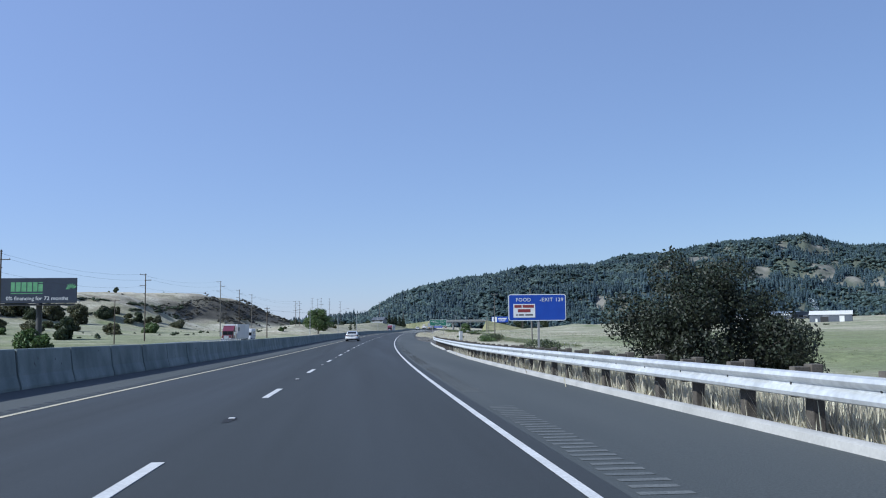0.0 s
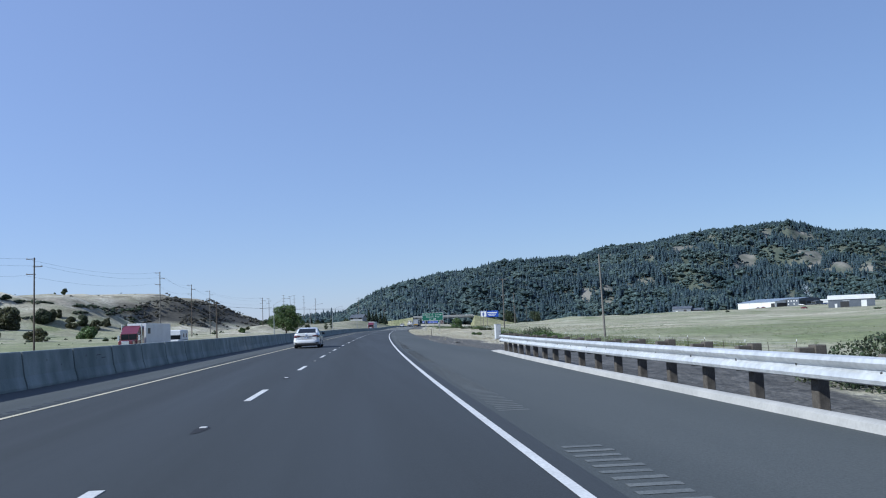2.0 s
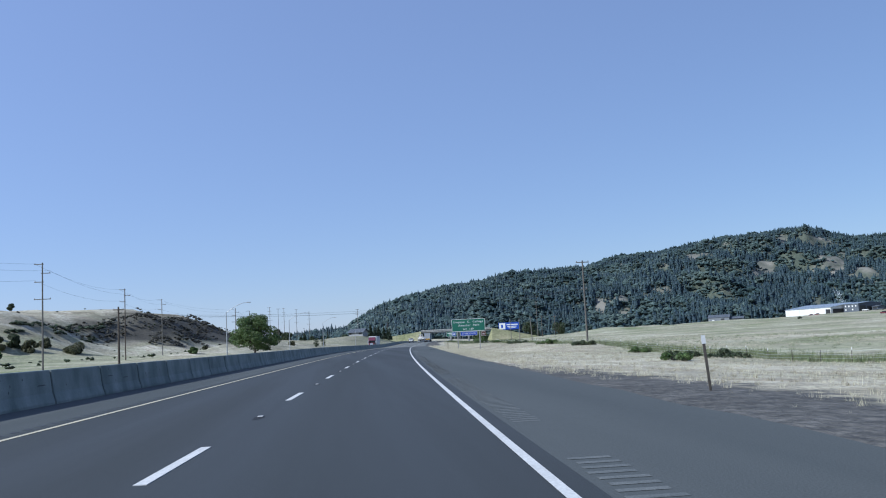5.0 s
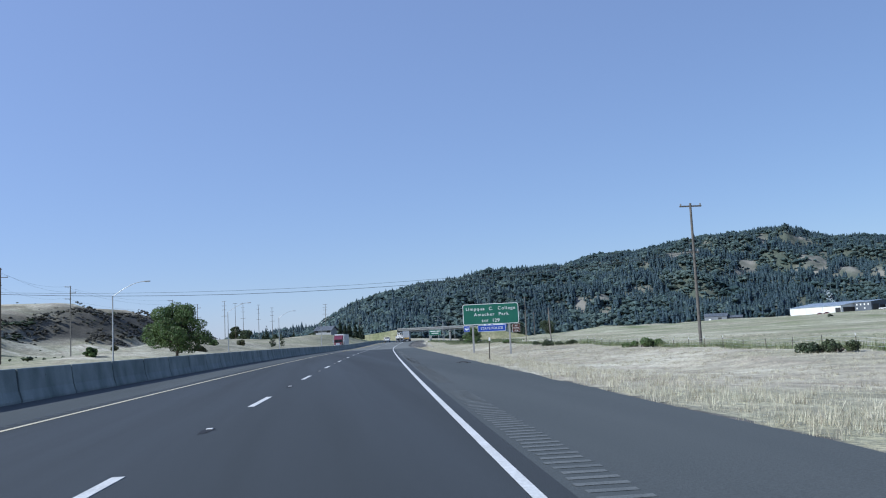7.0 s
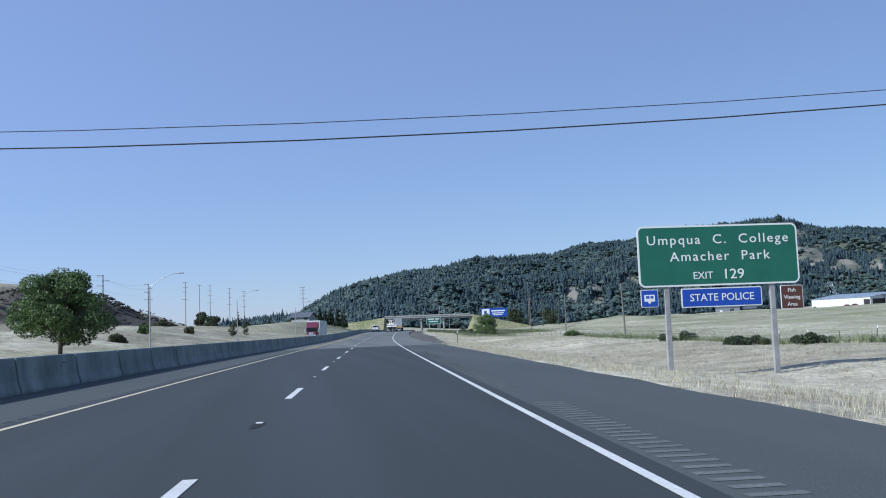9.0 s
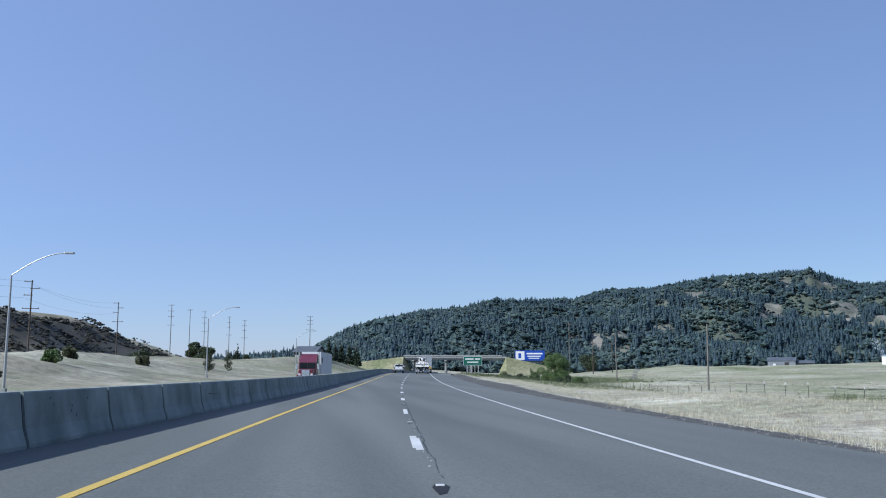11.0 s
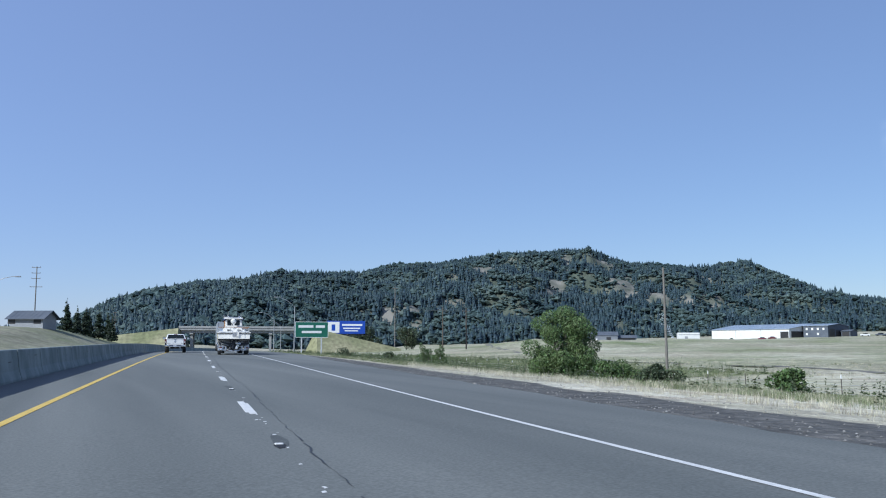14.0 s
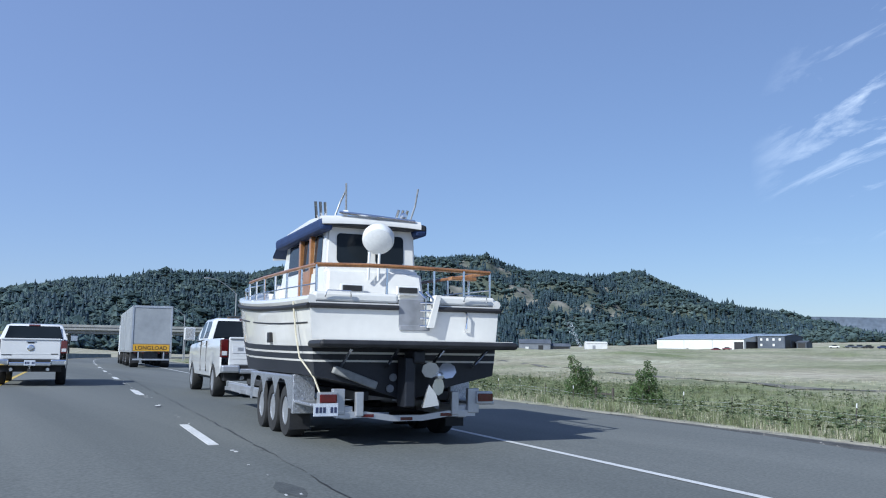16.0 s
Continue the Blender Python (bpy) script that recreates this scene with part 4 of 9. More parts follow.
for k in range(5):  # a scraped dark streak
    s, u0 = 422.0 + 0.8 * k, 2.03 + 0.01 * math.sin(k * 2.0)
    b = len(vs)
    vs.extend([tuple(P(s, u0 - 0.03, 0.004)), tuple(P(s, u0 + 0.03, 0.004)), tuple(P(s + 0.8, u0 + 0.04, 0.004)), tuple(P(s + 0.8, u0 - 0.02, 0.004))])
    fs.append((b, b + 1, b + 2, b + 3))
tagged(sheet("sealed_cracks", vs, fs, TAR), "dark tar-sealed cracks and patches along the lane joint", "crack", kind="stuff")
vs, fs = [], []
for s, u0, lng, wid in ((403.6, 0.02, 0.75, 0.10), (453.2, -0.03, 0.8, 0.10), (501.7, -0.02, 1.0, 0.10), (489.9, -0.16, 0.5, 0.09), (440.6, -0.16, 0.5, 0.08), (514.5, 0.0, 0.5, 0.12), (466.0, -0.1, 0.6, 0.10), (428.8, -0.06, 0.7, 0.08)):
    b = len(vs)
    k = 11
    vs.extend([tuple(P(s + lng * math.sin(6.283 * j / k) * r.uniform(0.7, 1.1), u0 + wid * math.cos(6.283 * j / k) * r.uniform(0.7, 1.2), 0.0035)) for j in range(k)])
    fs.append(tuple(range(b, b + k)))
tagged(sheet("asphalt_patches", vs, fs, surf("asphalt_patch", (0.060, 0.066, 0.065), (0.088, 0.094, 0.090), 2.0, 0.85, 0.3, fine=30, fine_amount=0.3, world_space=True)), "small darker asphalt patches round the lane studs", "patch", kind="stuff")
# flecks of an older worn lane line
vs, fs = [], []
for i in range(420):
    s, u0 = r.uniform(S_OLD + 5, 640), 0.0 + r.gauss(0, 0.035)
    if (s - 9.2) % 12.192 > 9.1:
        continue
    b, lng, wid = len(vs), r.uniform(0.03, 0.16), r.uniform(0.008, 0.028)
    vs.extend([tuple(P(s, u0 - wid, 0.004)), tuple(P(s + lng * 0.2, u0 + wid, 0.004)), tuple(P(s + lng, u0 + wid * 0.7, 0.004)), tuple(P(s + lng * 0.8, u0 - wid * 0.8, 0.004))])
    fs.append((b, b + 1, b + 2, b + 3))
tagged(sheet("paint_flecks", vs, fs, WHITE_LINE), "pale flecks of an older worn lane line", "road marking", kind="stuff")

# ---- concrete median barrier, in precast pieces ----
bm = bmesh.new()
prof = [(-0.30, 0.0), (-0.30, 0.07), (-0.215, 0.36), (-0.14, 1.0), (-0.12, 1.03), (0.12, 1.03), (0.14, 1.0), (0.215, 0.36), (0.30, 0.07), (0.30, 0.0)]
L = 3.81 - 0.09
ys = [0.0, 0.05, L / 3, 2 * L / 3, L - 0.05, L]
rings = []
for y in ys:
    k = 0.93 if y in (0.0, L) else 1.0
    rings.append([bm.verts.new((x * k, y, z)) for x, z in prof])
for a, b in zip(rings, rings[1:]):
    for i in range(len(prof) - 1):
        bm.faces.new((a[i], a[i + 1], b[i + 1], b[i]))
bm.faces.new(rings[0])
bm.faces.new(rings[-1])
piece = part("piece", bm, CONCRETE)
barrier_mesh = piece.data
bpy.data.objects.remove(piece)
bm = bmesh.new()
jq = [bm.verts.new((x * 0.72, y, z * 0.96)) for y in (-0.10, 0.01) for x, z in prof]
jn = len(prof)
for i in range(jn - 1):
    bm.faces.new((jq[i], jq[i + 1], jq[jn + i + 1], jq[jn + i]))
piece = part("piece", bm, SLOT)
joint_mesh = piece.data
bpy.data.objects.remove(piece)
scuffs = []
for kind in range(3):
    bm = bmesh.new()
    r = random.Random(8 + kind)
    y, z, w, tall = r.uniform(0.4, 1.2), (0.62, 0.78, 0.70)[kind], (0.022, 0.03, 0.26)[kind], (0.045, 0.03, 0.018)[kind]
    lean = 0.14 + (1.0 - z) * 0.117 + 0.004
    b = [bm.verts.new((lean - d * 0.117, y + q * w, z + d)) for q, d in ((-1, -tall), (0.3, -tall * 0.8), (1.2, -tall * 0.2), (0.7, tall), (-0.6, tall * 0.8))]
    bm.faces.new(b)
    piece = part("piece", bm, BLACK_TRIM)
    scuffs.append(piece.data)
    bpy.data.objects.remove(piece)
s0, i = 22.57 - 3.97 * 13, -13
while s0 < 770:
    pitch = float(np.interp(s0, [40, 128, 200, 296, 330, 390], [3.97, 4.115, 4.185, 4.33, 4.345, 4.08]))
    toe = float(np.interp(s0, [0, 35, 130, 290, 325, 395], [-6.25, -6.35, -6.7, -6.95, -6.8, -5.87]))
    tall = float(np.interp(s0, [30, 130, 290, 410], [0.99, 0.97, 0.88, 0.92]))
    ob = thing("barrier_section", MS(s0 + 0.06, toe - 0.30 - 0.006 * (i % 3), 0.0, 0.12 * math.sin(i * 2.1) - math.degrees(math.atan((float(np.interp(s0 + 4, [0, 35, 130, 290, 325, 395], [-6.25, -6.35, -6.7, -6.95, -6.8, -5.87])) - toe) / 4))) @ Matrix.Diagonal((1.0, pitch / 3.81, tall / 1.03, 1.0)),
               "grey precast concrete median barrier section with dark joints", "concrete barrier", "median barrier sections")
    for me, nm in ((barrier_mesh, "body"), (joint_mesh, "joint")):
        c = new(nm, me)
        c.parent = ob
    chip = random.Random(i)
    for k in range(chip.choice((0, 1, 2, 5)) if s0 < 352 else chip.choice((2, 4, 6))):
        c = new("chip", scuffs[chip.choice((0, 0, 0, 1, 1, 2))])
        c.parent = ob
        dz = chip.uniform(-0.22, 0.16)
        c.location = (-0.117 * dz, chip.uniform(-0.2, 2.2), dz)
    s0 += pitch
    i += 1

# rail along the far side of the opposite carriageway
far_rail = thing("bridge_rail", Matrix(), "white posts and rail beside the opposite carriageway", "railing")
bm = bmesh.new()
pts = [P(s, -27.2, 0.05) for s in range(106, 185, 6)]
path_tube(bm, pts, 0.07, 6)
part("top_rail", bm, GALVANISED, far_rail)
bm = boxed(-0.09, 0.09, -0.07, 0.07, -1.6, 0.0)
piece = part("piece", bm, SHED_WHITE)
post_mesh = piece.data
bpy.data.objects.remove(piece)
for s in np.arange(106, 178, 2.0):
    c = new("post", post_mesh)
    c.parent = far_rail
    c.matrix_basis = M(s, -27.2, 0.05)

# ---- kerb and guardrail on the right ----
def kerb(s0, s1):
    bm = bmesh.new()
    sec = [(6.86, -0.05), (6.88, 0.09), (6.92, 0.115), (7.03, 0.115), (7.06, 0.08), (7.06, -0.3)]
    last = None
    n = max(2, int((s1 - s0) / 3))
    first = None
    for i in range(n + 1):
        s = s0 + (s1 - s0) * i / n
        lift = -0.12 if i in (0, n) else 0.0
        row = [bm.verts.new(P(s, u + verge_out(s), h + (lift if h > 0.05 else 0))) for u, h in sec]
        if last:
            for a in range(len(row) - 1):
                bm.faces.new((last[a], last[a + 1], row[a + 1], row[a]))
        last = row
    return bm


for k, (a, b) in enumerate(((-60, 65.0), (66.4, 104.5))):
    tagged(part(f"kerb_{k + 1}", kerb(a, b), KERB, smooth=True), "pale concrete kerb under the guardrail", "kerb", kind="structure")

guardrail = thing("guardrail", Matrix(), "galvanised steel guardrail on dark timber posts beside the shoulder", "guardrail")
bm = bmesh.new()
wave = [(0.0, 0.435), (-0.055, 0.455), (-0.075, 0.50), (-0.055, 0.545), (0.0, 0.575), (0.0, 0.605), (-0.055, 0.635), (-0.075, 0.68), (-0.055, 0.725), (0.0, 0.745)]
last = None
for s in np.arange(-60, 104.2, 1.9):
    flare = verge_out(s) + 0.12 * max(0.0, (s - 92) / 12) ** 2
    row = [bm.verts.new(P(s, 7.18 + x + flare, h)) for x, h in wave] + [bm.verts.new(P(s, 7.19 + x + flare + 0.004, h)) for x, h in wave[::-1]]
    if last:
        for a in range(len(row)):
            bm.faces.new((last[a], last[(a + 1) % len(row)], row[(a + 1) % len(row)], row[a]))
    last = row
part("rail", bm, GALVANISED, guardrail, "weathered galvanised W-shaped rail", smooth=True)
bm = boxed(-0.075, 0.075, -0.1, 0.1, -0.9, 0.82, bevel=0.012)
piece = part("piece", bm, POST_WOOD)
gpost_mesh = piece.data
bpy.data.objects.remove(piece)
bm = boxed(-0.20, 0.0, -0.075, 0.075, 0.42, 0.79, bevel=0.01)
piece = part("piece", bm, POST_WOOD)
gblock_mesh = piece.data
bpy.data.objects.remove(piece)
bm = bmesh.new()
lathe(bm, [(0.022, 0), (0.018, -0.015), (0.0, -0.022)], Matrix.Translation((0, 0, 0)), 8)
piece = part("piece", bm, DARK_STEEL)
bolt_mesh = piece.data
bpy.data.objects.remove(piece)
r = random.Random(2)
s = 10.6 - 1.905 * 36
while s < 104.0:
    flare = verge_out(s) + 0.12 * max(0.0, (s - 92) / 12) ** 2
    m = M(s, 7.47 + flare, r.uniform(-0.02, 0.02), r.uniform(-2, 2))
    for me, nm, off in ((gpost_mesh, "post", (0, 0, 0)), (gblock_mesh, "spacer_block", (-0.075, 0, 0)), (bolt_mesh, "bolt", (-0.285, 0, 0.59))):
        c = new(nm, me)
        c.parent = guardrail
        c.matrix_basis = m @ Matrix.Translation(off)
    s += 1.905


# ---- signs ----
def rounded(bm, x0, x1, z0, z1, y, r, depth):
    """A plate with round corners that looks to -y."""
    pts = []
    for cx, cz, a0 in ((x1 - r, z1 - r, 0), (x0 + r, z1 - r, 90), (x0 + r, z0 + r, 180), (x1 - r, z0 + r, 270)):
        for k in range(5):
            a = radians(a0 + 22.5 * k)
            pts.append((cx + r * math.cos(a), cz + r * math.sin(a)))
    a = [bm.verts.new((x, y, z)) for x, z in pts]
    b = [bm.verts.new((x, y + depth, z)) for x, z in pts]
    bm.faces.new(a)
    bm.faces.new(b[::-1])
    for i in range(len(a)):
        j = (i + 1) % len(a)
        bm.faces.new((a[i], a[j], b[j], b[i]))
    return bm


def panel(parent, x0, x1, z0, z1, field, border=0.06, r=0.16, name="panel", y=0.0):
    """A sign face: white border plate with the coloured field just proud of it."""
    p = part(name, rounded(bmesh.new(), x0, x1, z0, z1, y, r, 0.03), SIGN_WHITE, parent)
    part("field", rounded(bmesh.new(), x0 + border, x1 - border, z0 + border, z1 - border, y - 0.004, max(r - border, 0.01), 0.004), field, p)
    return p


def bars(parent, rows, material, y=-0.010, name="print_bar"):
    for x0, x1, z0, z1 in rows:
        part(name, boxed(x0, x1, y, y + 0.004, z0, z1), material, parent)


# blue food sign behind the guardrail
m = M(58.7, 12.95)
food = thing("service_sign", m, "large blue roadside food sign with white border on a steel post", "road sign")
pn = panel(food, -1.93, 1.95, 2.05, 3.82, SIGN_BLUE, 0.05)
lettering("FOOD", 0.335, -0.92, 3.34, SIGN_WHITE, pn, spacing=1.12)
lettering("-EXIT", 0.345, 0.62, 3.34, SIGN_WHITE, pn, spacing=1.1)
lettering("129", 0.345, 1.50, 3.34, SIGN_WHITE, pn, spacing=1.1)
part("logo_board", boxed(-1.60, -0.14, -0.014, -0.004, 2.27, 3.17), SIGN_WHITE, pn, "white square board with dark red bars")
bars(pn, [(-1.53, -1.05, 2.92, 3.11), (-0.98, -0.22, 2.92, 3.11), (-1.30, -0.45, 2.62, 2.83)], DARK_RED, -0.018)
bars(pn, [(-1.42, -1.32, 2.40, 2.49), (-1.25, -0.90, 2.40, 2.49), (-0.80, -0.30, 2.40, 2.49)], BLACK_PRINT, -0.018)
part("post", boxed(0.02, 0.16, 0.035, 0.16, -2.2, 3.6, bevel=0.01), SIGN_POST, food, "grey steel post")

# green exit sign with its small companions
m = M(312.3, 14.05)
exit_sign = thing("exit_sign", m, "large green exit sign with small blue and brown panels below", "road sign")
pn = panel(exit_sign, -2.95, 2.95, 2.38, 4.55, SIGN_GREEN, 0.06, 0.22)
lettering("Umpqua  C.  College", 0.47, 0.0, 3.88, SIGN_WHITE, pn, stretch=1.08, spacing=1.2)
lettering("Amacher  Park", 0.47, 0.05, 3.28, SIGN_WHITE, pn, stretch=1.08, spacing=1.2)
lettering("EXIT", 0.36, -0.62, 2.63, SIGN_WHITE, pn)
lettering("129", 0.50, 0.50, 2.61, SIGN_WHITE, pn, stretch=1.1)
pn = panel(exit_sign, -1.45, 1.50, 1.62, 2.30, SIGN_BLUE, 0.035, 0.05, "police_panel")
lettering("STATE POLICE", 0.37, 0.03, 1.84, SIGN_WHITE, pn, stretch=1.0)
pn = panel(exit_sign, -2.92, -2.30, 1.68, 2.30, SIGN_BLUE, 0.02, 0.05, "camping_panel")
part("camper_symbol", boxed(-2.80, -2.42, -0.012, -0.006, 1.88, 2.12, bevel=0.002), SIGN_WHITE, pn, "white trailer symbol")
bars(pn, [(-2.74, -2.62, 1.99, 2.08), (-2.58, -2.48, 1.99, 2.08)], SIGN_BLUE, -0.016, "symbol_window")
part("symbol_wheel", lathe(bmesh.new(), [(0.05, 0), (0.05, 0.006)], Matrix.Translation((-2.62, -0.008, 1.86)) @ Matrix.Rotation(radians(90), 4, "Z"), 12), SIGN_WHITE, pn)
pn = panel(exit_sign, 2.20, 3.02, 1.45, 2.30, SIGN_BROWN, 0.02, 0.05, "viewing_panel")
for k, w in enumerate(("Fish", "Viewing", "Area")):
    lettering(w, 0.19, 2.61, 2.06 - 0.25 * k, SIGN_WHITE, pn)
for x in (-1.95, 1.93):
    part("post", boxed(x - 0.09, x + 0.09, 0.04, 0.20, -2.2, 4.3, bevel=0.01), SIGN_POST, exit_sign, "grey weathered post")


def small_green(s, u, w, h, lift, label):
    t = thing("guide_sign", M(s, u), label, "road sign", "far guide signs")
    pn = panel(t, -w / 2, w / 2, lift, lift + h, SIGN_GREEN, 0.06, 0.15)
    bars(pn, [(-w * 0.4, w * 0.05, lift + h * 0.62, lift + h * 0.78), (w * 0.12, w * 0.4, lift + h * 0.62, lift + h * 0.78), (-w * 0.3, w * 0.3, lift + h * 0.28, lift + h * 0.42)], SIGN_WHITE)
    for x in (-w * 0.3, w * 0.3):
        part("post", boxed(x - 0.08, x + 0.08, 0.04, 0.18, -1.6, lift + h - 0.2), GALVANISED, t)


small_green(566, 14.5, 4.6, 2.2, 1.9, "distant green guide sign beside the exit ramp")

# billboards
def billboard(m, w, h, lift, face, label):
    t = thing("billboard", m, label, "billboard")
    p = part("board", boxed(-w / 2, w / 2, 0, 0.35, lift, lift + h, bevel=0.03), face, t)
    part("catwalk", boxed(-w / 2 + 0.3, w / 2 + 1.2, -1.1, 0.1, lift - 0.55, lift - 0.45), DARK_STEEL, t)
    bm = bmesh.new()
    path_tube(bm, [(-w / 2 + 0.4, -1.0, lift + 0.35), (w / 2 + 1.1, -1.0, lift + 0.35)], 0.03, 6)
    for k in range(9):
        x = -w / 2 + 0.4 + k * (w + 0.6) / 8
        tube(bm, (x, -1.0, lift - 0.5), (x, -1.0, lift + 0.35), 0.025, seg=6)
    part("handrail", bm, DARK_STEEL, t)
    part("beam", boxed(-w / 2 + 0.5, w / 2 - 0.5, 0.36, 0.8, lift - 0.5, lift - 0.1), DARK_STEEL, t)
    part("mast", tube(bmesh.new(), (0.6, 0.6, -3), (0.6, 0.6, lift), 0.62, seg=14), DARK_STEEL, t, smooth=True)
    return t, p


t, p = billboard(M(193, -74.2, -1.0, 3), 17.0, 5.4, 8.9, BOARD_NAVY, "dark navy billboard with pale letters on one steel mast")
lettering("0% financing for 72 months", 1.12, 0.3, 9.55, SIGN_WHITE, p, stretch=1.05)
bars(p, [(-5.2, -4.4, 11.4, 13.4), (-4.2, -3.2, 11.4, 13.4), (-3.0, -2.0, 11.4, 13.4), (-1.8, -0.8, 11.4, 13.4), (-0.6, 0.3, 11.4, 13.4), (0.5, 1.4, 11.4, 13.0), (0.5, 1.4, 13.2, 13.4), (-5.2, 1.4, 10.9, 11.05)], LEAF_PRINT, -0.012, "logo_bar")
bm = bmesh.new()
for k in range(7):
    a = radians(35 + 22 * k)
    x, z = 7.3, 11.8
    q = [bm.verts.new((x + c * math.cos(a) - d * math.sin(a), -0.013, z + c * math.sin(a) * 0.95 + d * math.cos(a))) for c, d in ((0.2, 0), (1.0, -0.16), (1.5 if k < 5 else 1.1, 0), (1.0, 0.16))]
    bm.faces.new(q)
part("leaf_print", bm, LEAF_PRINT, p, "pale green palm leaf print")
t, p = billboard(M(789, 37.1, 0.4, 6), 14.6, 5.0, 6.2, SIGN_BLUE, "blue and white billboard across the field on a steel mast")
bars(p, [(-6.9, -2.6, 6.6, 10.8)], SIGN_WHITE, -0.012, "logo_board")
bars(p, [(-5.6, -4.2, 7.4, 9.8)], SIGN_BLUE, -0.022, "logo_bar")
bars(p, [(-1.6, 6.2, 9.3, 10.0), (-1.2, 5.4, 8.1, 8.6), (-0.6, 4.6, 7.2, 7.6)], SIGN_WHITE, -0.012)


# ---- poles, lamps and wires ----
def utility_pole(m, h, wood, arms, label, r=0.17, lean=0.0):
    """arms: (height, half length or (left, right), insulators)."""
    t = thing("utility_pole", m, label, "utility pole", "utility poles")
    part("pole", tube(bmesh.new(), (0, 0, -3.0), (lean * h, 0, h), r * 1.15, r * 0.7, 10), wood, t, smooth=True)
    for z, a, b in arms:
        arm = part("crossarm", boxed(lean * z + a, lean * z + b, -0.06, 0.06, z - 0.07, z + 0.07), wood, t)
        for x in ([a + 0.12] if a < -0.3 else []) + ([b - 0.12] if b > 0.3 else []):
            part("insulator", lathe(bmesh.new(), [(0.05, 0), (0.09, 0.05), (0.05, 0.1), (0.09, 0.15), (0.03, 0.22)], Matrix.Translation((lean * z + x, 0, z + 0.07)) @ Matrix.Rotation(radians(-90), 4, "Y"), 8), STEEL, arm)
    return t




def tall_pole(s, u, h, wood=POLE_WOOD, low=True, double=False):
    z0 = on_land(s, u).z
    top = zroad(s) + h - z0
    arms = [(top * 0.985, -1.5, 0.25), (top * 0.90, -0.25, 1.5), (top * 0.82, -1.5, 0.25)]
    if double:
        arms = [(top * 0.985, -1.3, 1.0), (top * 0.89, -1.3, 1.0), (top * 0.80, -1.3, 1.0)]
    if low:
        arms.append((top * 0.66, -1.6, 1.6))
    return utility_pole(turned(s, u), top, wood, arms, "tall timber utility pole with staggered crossarms and insulators" if not double else "tall utility pole with stacked short crossarms"), P(s, u, h)


left_line = []
for s, u, h, w, lo in ((150, -62, 15.5, POLE_WOOD, False), (233, -63.3, 16.6, POLE_WOOD, False), (326, -65.8, 19.7, POLE_PALE, True), (407, -77.8, 20.3, POLE_WOOD, False), (464, -85.7, 20.2, POLE_PALE, True), (516, -72.8, 17.7, POLE_WOOD, True), (611, -90.4, 21.0, POLE_WOOD, True)):
    left_line.append(tall_pole(s, u, h, w, lo)[1])
for s, u, h, w in ((678, -97.7, 26.0, POLE_PALE), (746, -112.2, 29.0, POLE_PALE), (697, -48.4, 22.8, POLE_PALE), (783, -108.5, 27.3, POLE_WOOD), (811, -130.7, 31.4, POLE_WOOD), (930, -98, 21, POLE_WOOD)):
    left_line.append(tall_pole(s, u, h, w, True, True)[1])
for s, u, h, w in ((707, -101.8, 26.5, POLE_WOOD), (207, -62.1, 9.0, POLE_WOOD)):
    z0 = on_land(s, u).z
    utility_pole(turned(s, u), zroad(s) + h - z0, w, ((zroad(s) + h - z0 - 0.3, -1.2, 1.2),), "slim timber utility pole with one crossarm", 0.14)

WIRES = thing("overhead_wires", Matrix(), "thin dark sagging overhead power lines", "cable")


def wire(a, b, sag, r=0.014):
    pts = [a.lerp(b, t) - Vector((0, 0, 4 * sag * t * (1 - t))) for t in [k / 14 for k in range(15)]]
    part("wire", path_tube(bmesh.new(), pts, r, 5), WIRE, WIRES)


for a, b in zip(left_line[:7], left_line[1:7]):
    for dx, dz in ((-1.4, -0.2), (1.4, -1.6), (-1.4, -3.4)):
        wire(a + Vector((dx, 0, dz)), b + Vector((dx, 0, dz)), 1.3)

# right-hand poles
r2 = turned(304, 33.4)
r2z = P(304, 33.4, 13.2)
utility_pole(r2, r2z.z - r2.translation.z, POLE_GREY, ((r2z.z - r2.translation.z - 0.3, -1.1, 1.1), (P(304, 33.4, 8.35).z - r2.translation.z, -0.5, 0.5)), "dark timber utility pole with crossarm standing in dry grass", 0.16)
for s, u, h, lean in ((165, 29.0, 8.9, -0.035), (406, 36.8, 6.6, -0.05), (511, 38.6, 7.6, -0.02), (455, 37.5, 6.9, 0.02)):
    t = turned(s, u)
    utility_pole(t, P(s, u, h).z - t.translation.z, POLE_PALE, (), "plain weathered timber pole leaning slightly in the field", 0.125, lean)
for s, u, h, wd in ((800, 56.0, 26.0, POLE_PALE), (700, 64, 13, POLE_WOOD), (705, 72, 13, POLE_WOOD)):
    t = turned(s, u)
    zz = P(s, u, h).z - t.translation.z
    utility_pole(t, zz, wd, ((zz - 1.0, -1.2, 1.2),), "timber utility pole beside the far ramp", 0.2)
a = P(800, 56.0, 20.0)
for b in (P(700, 64, 12.2), P(705, 72, 12.2)):
    wire(a, b, 1.6, 0.03)
# lines that cross over the carriageway
for dy, z1, z2, sag in ((-0.5, 8.47, 8.3, 1.82), (0.0, 8.33, 8.34, 2.10)):
    a, b = P(304 + dy, 33.4, z1), P(306 + dy, -44.9, z2)
    wire(a, b, sag, 0.012 if dy else 0.02)
t = turned(306, -44.9)
utility_pole(t, P(306, -44.9, 9.4).z - t.translation.z, POLE_WOOD, ((P(306, -44.9, 8.9).z - t.translation.z, -0.9, 0.9),), "short dark timber pole at the end of a crossing span", 0.2)


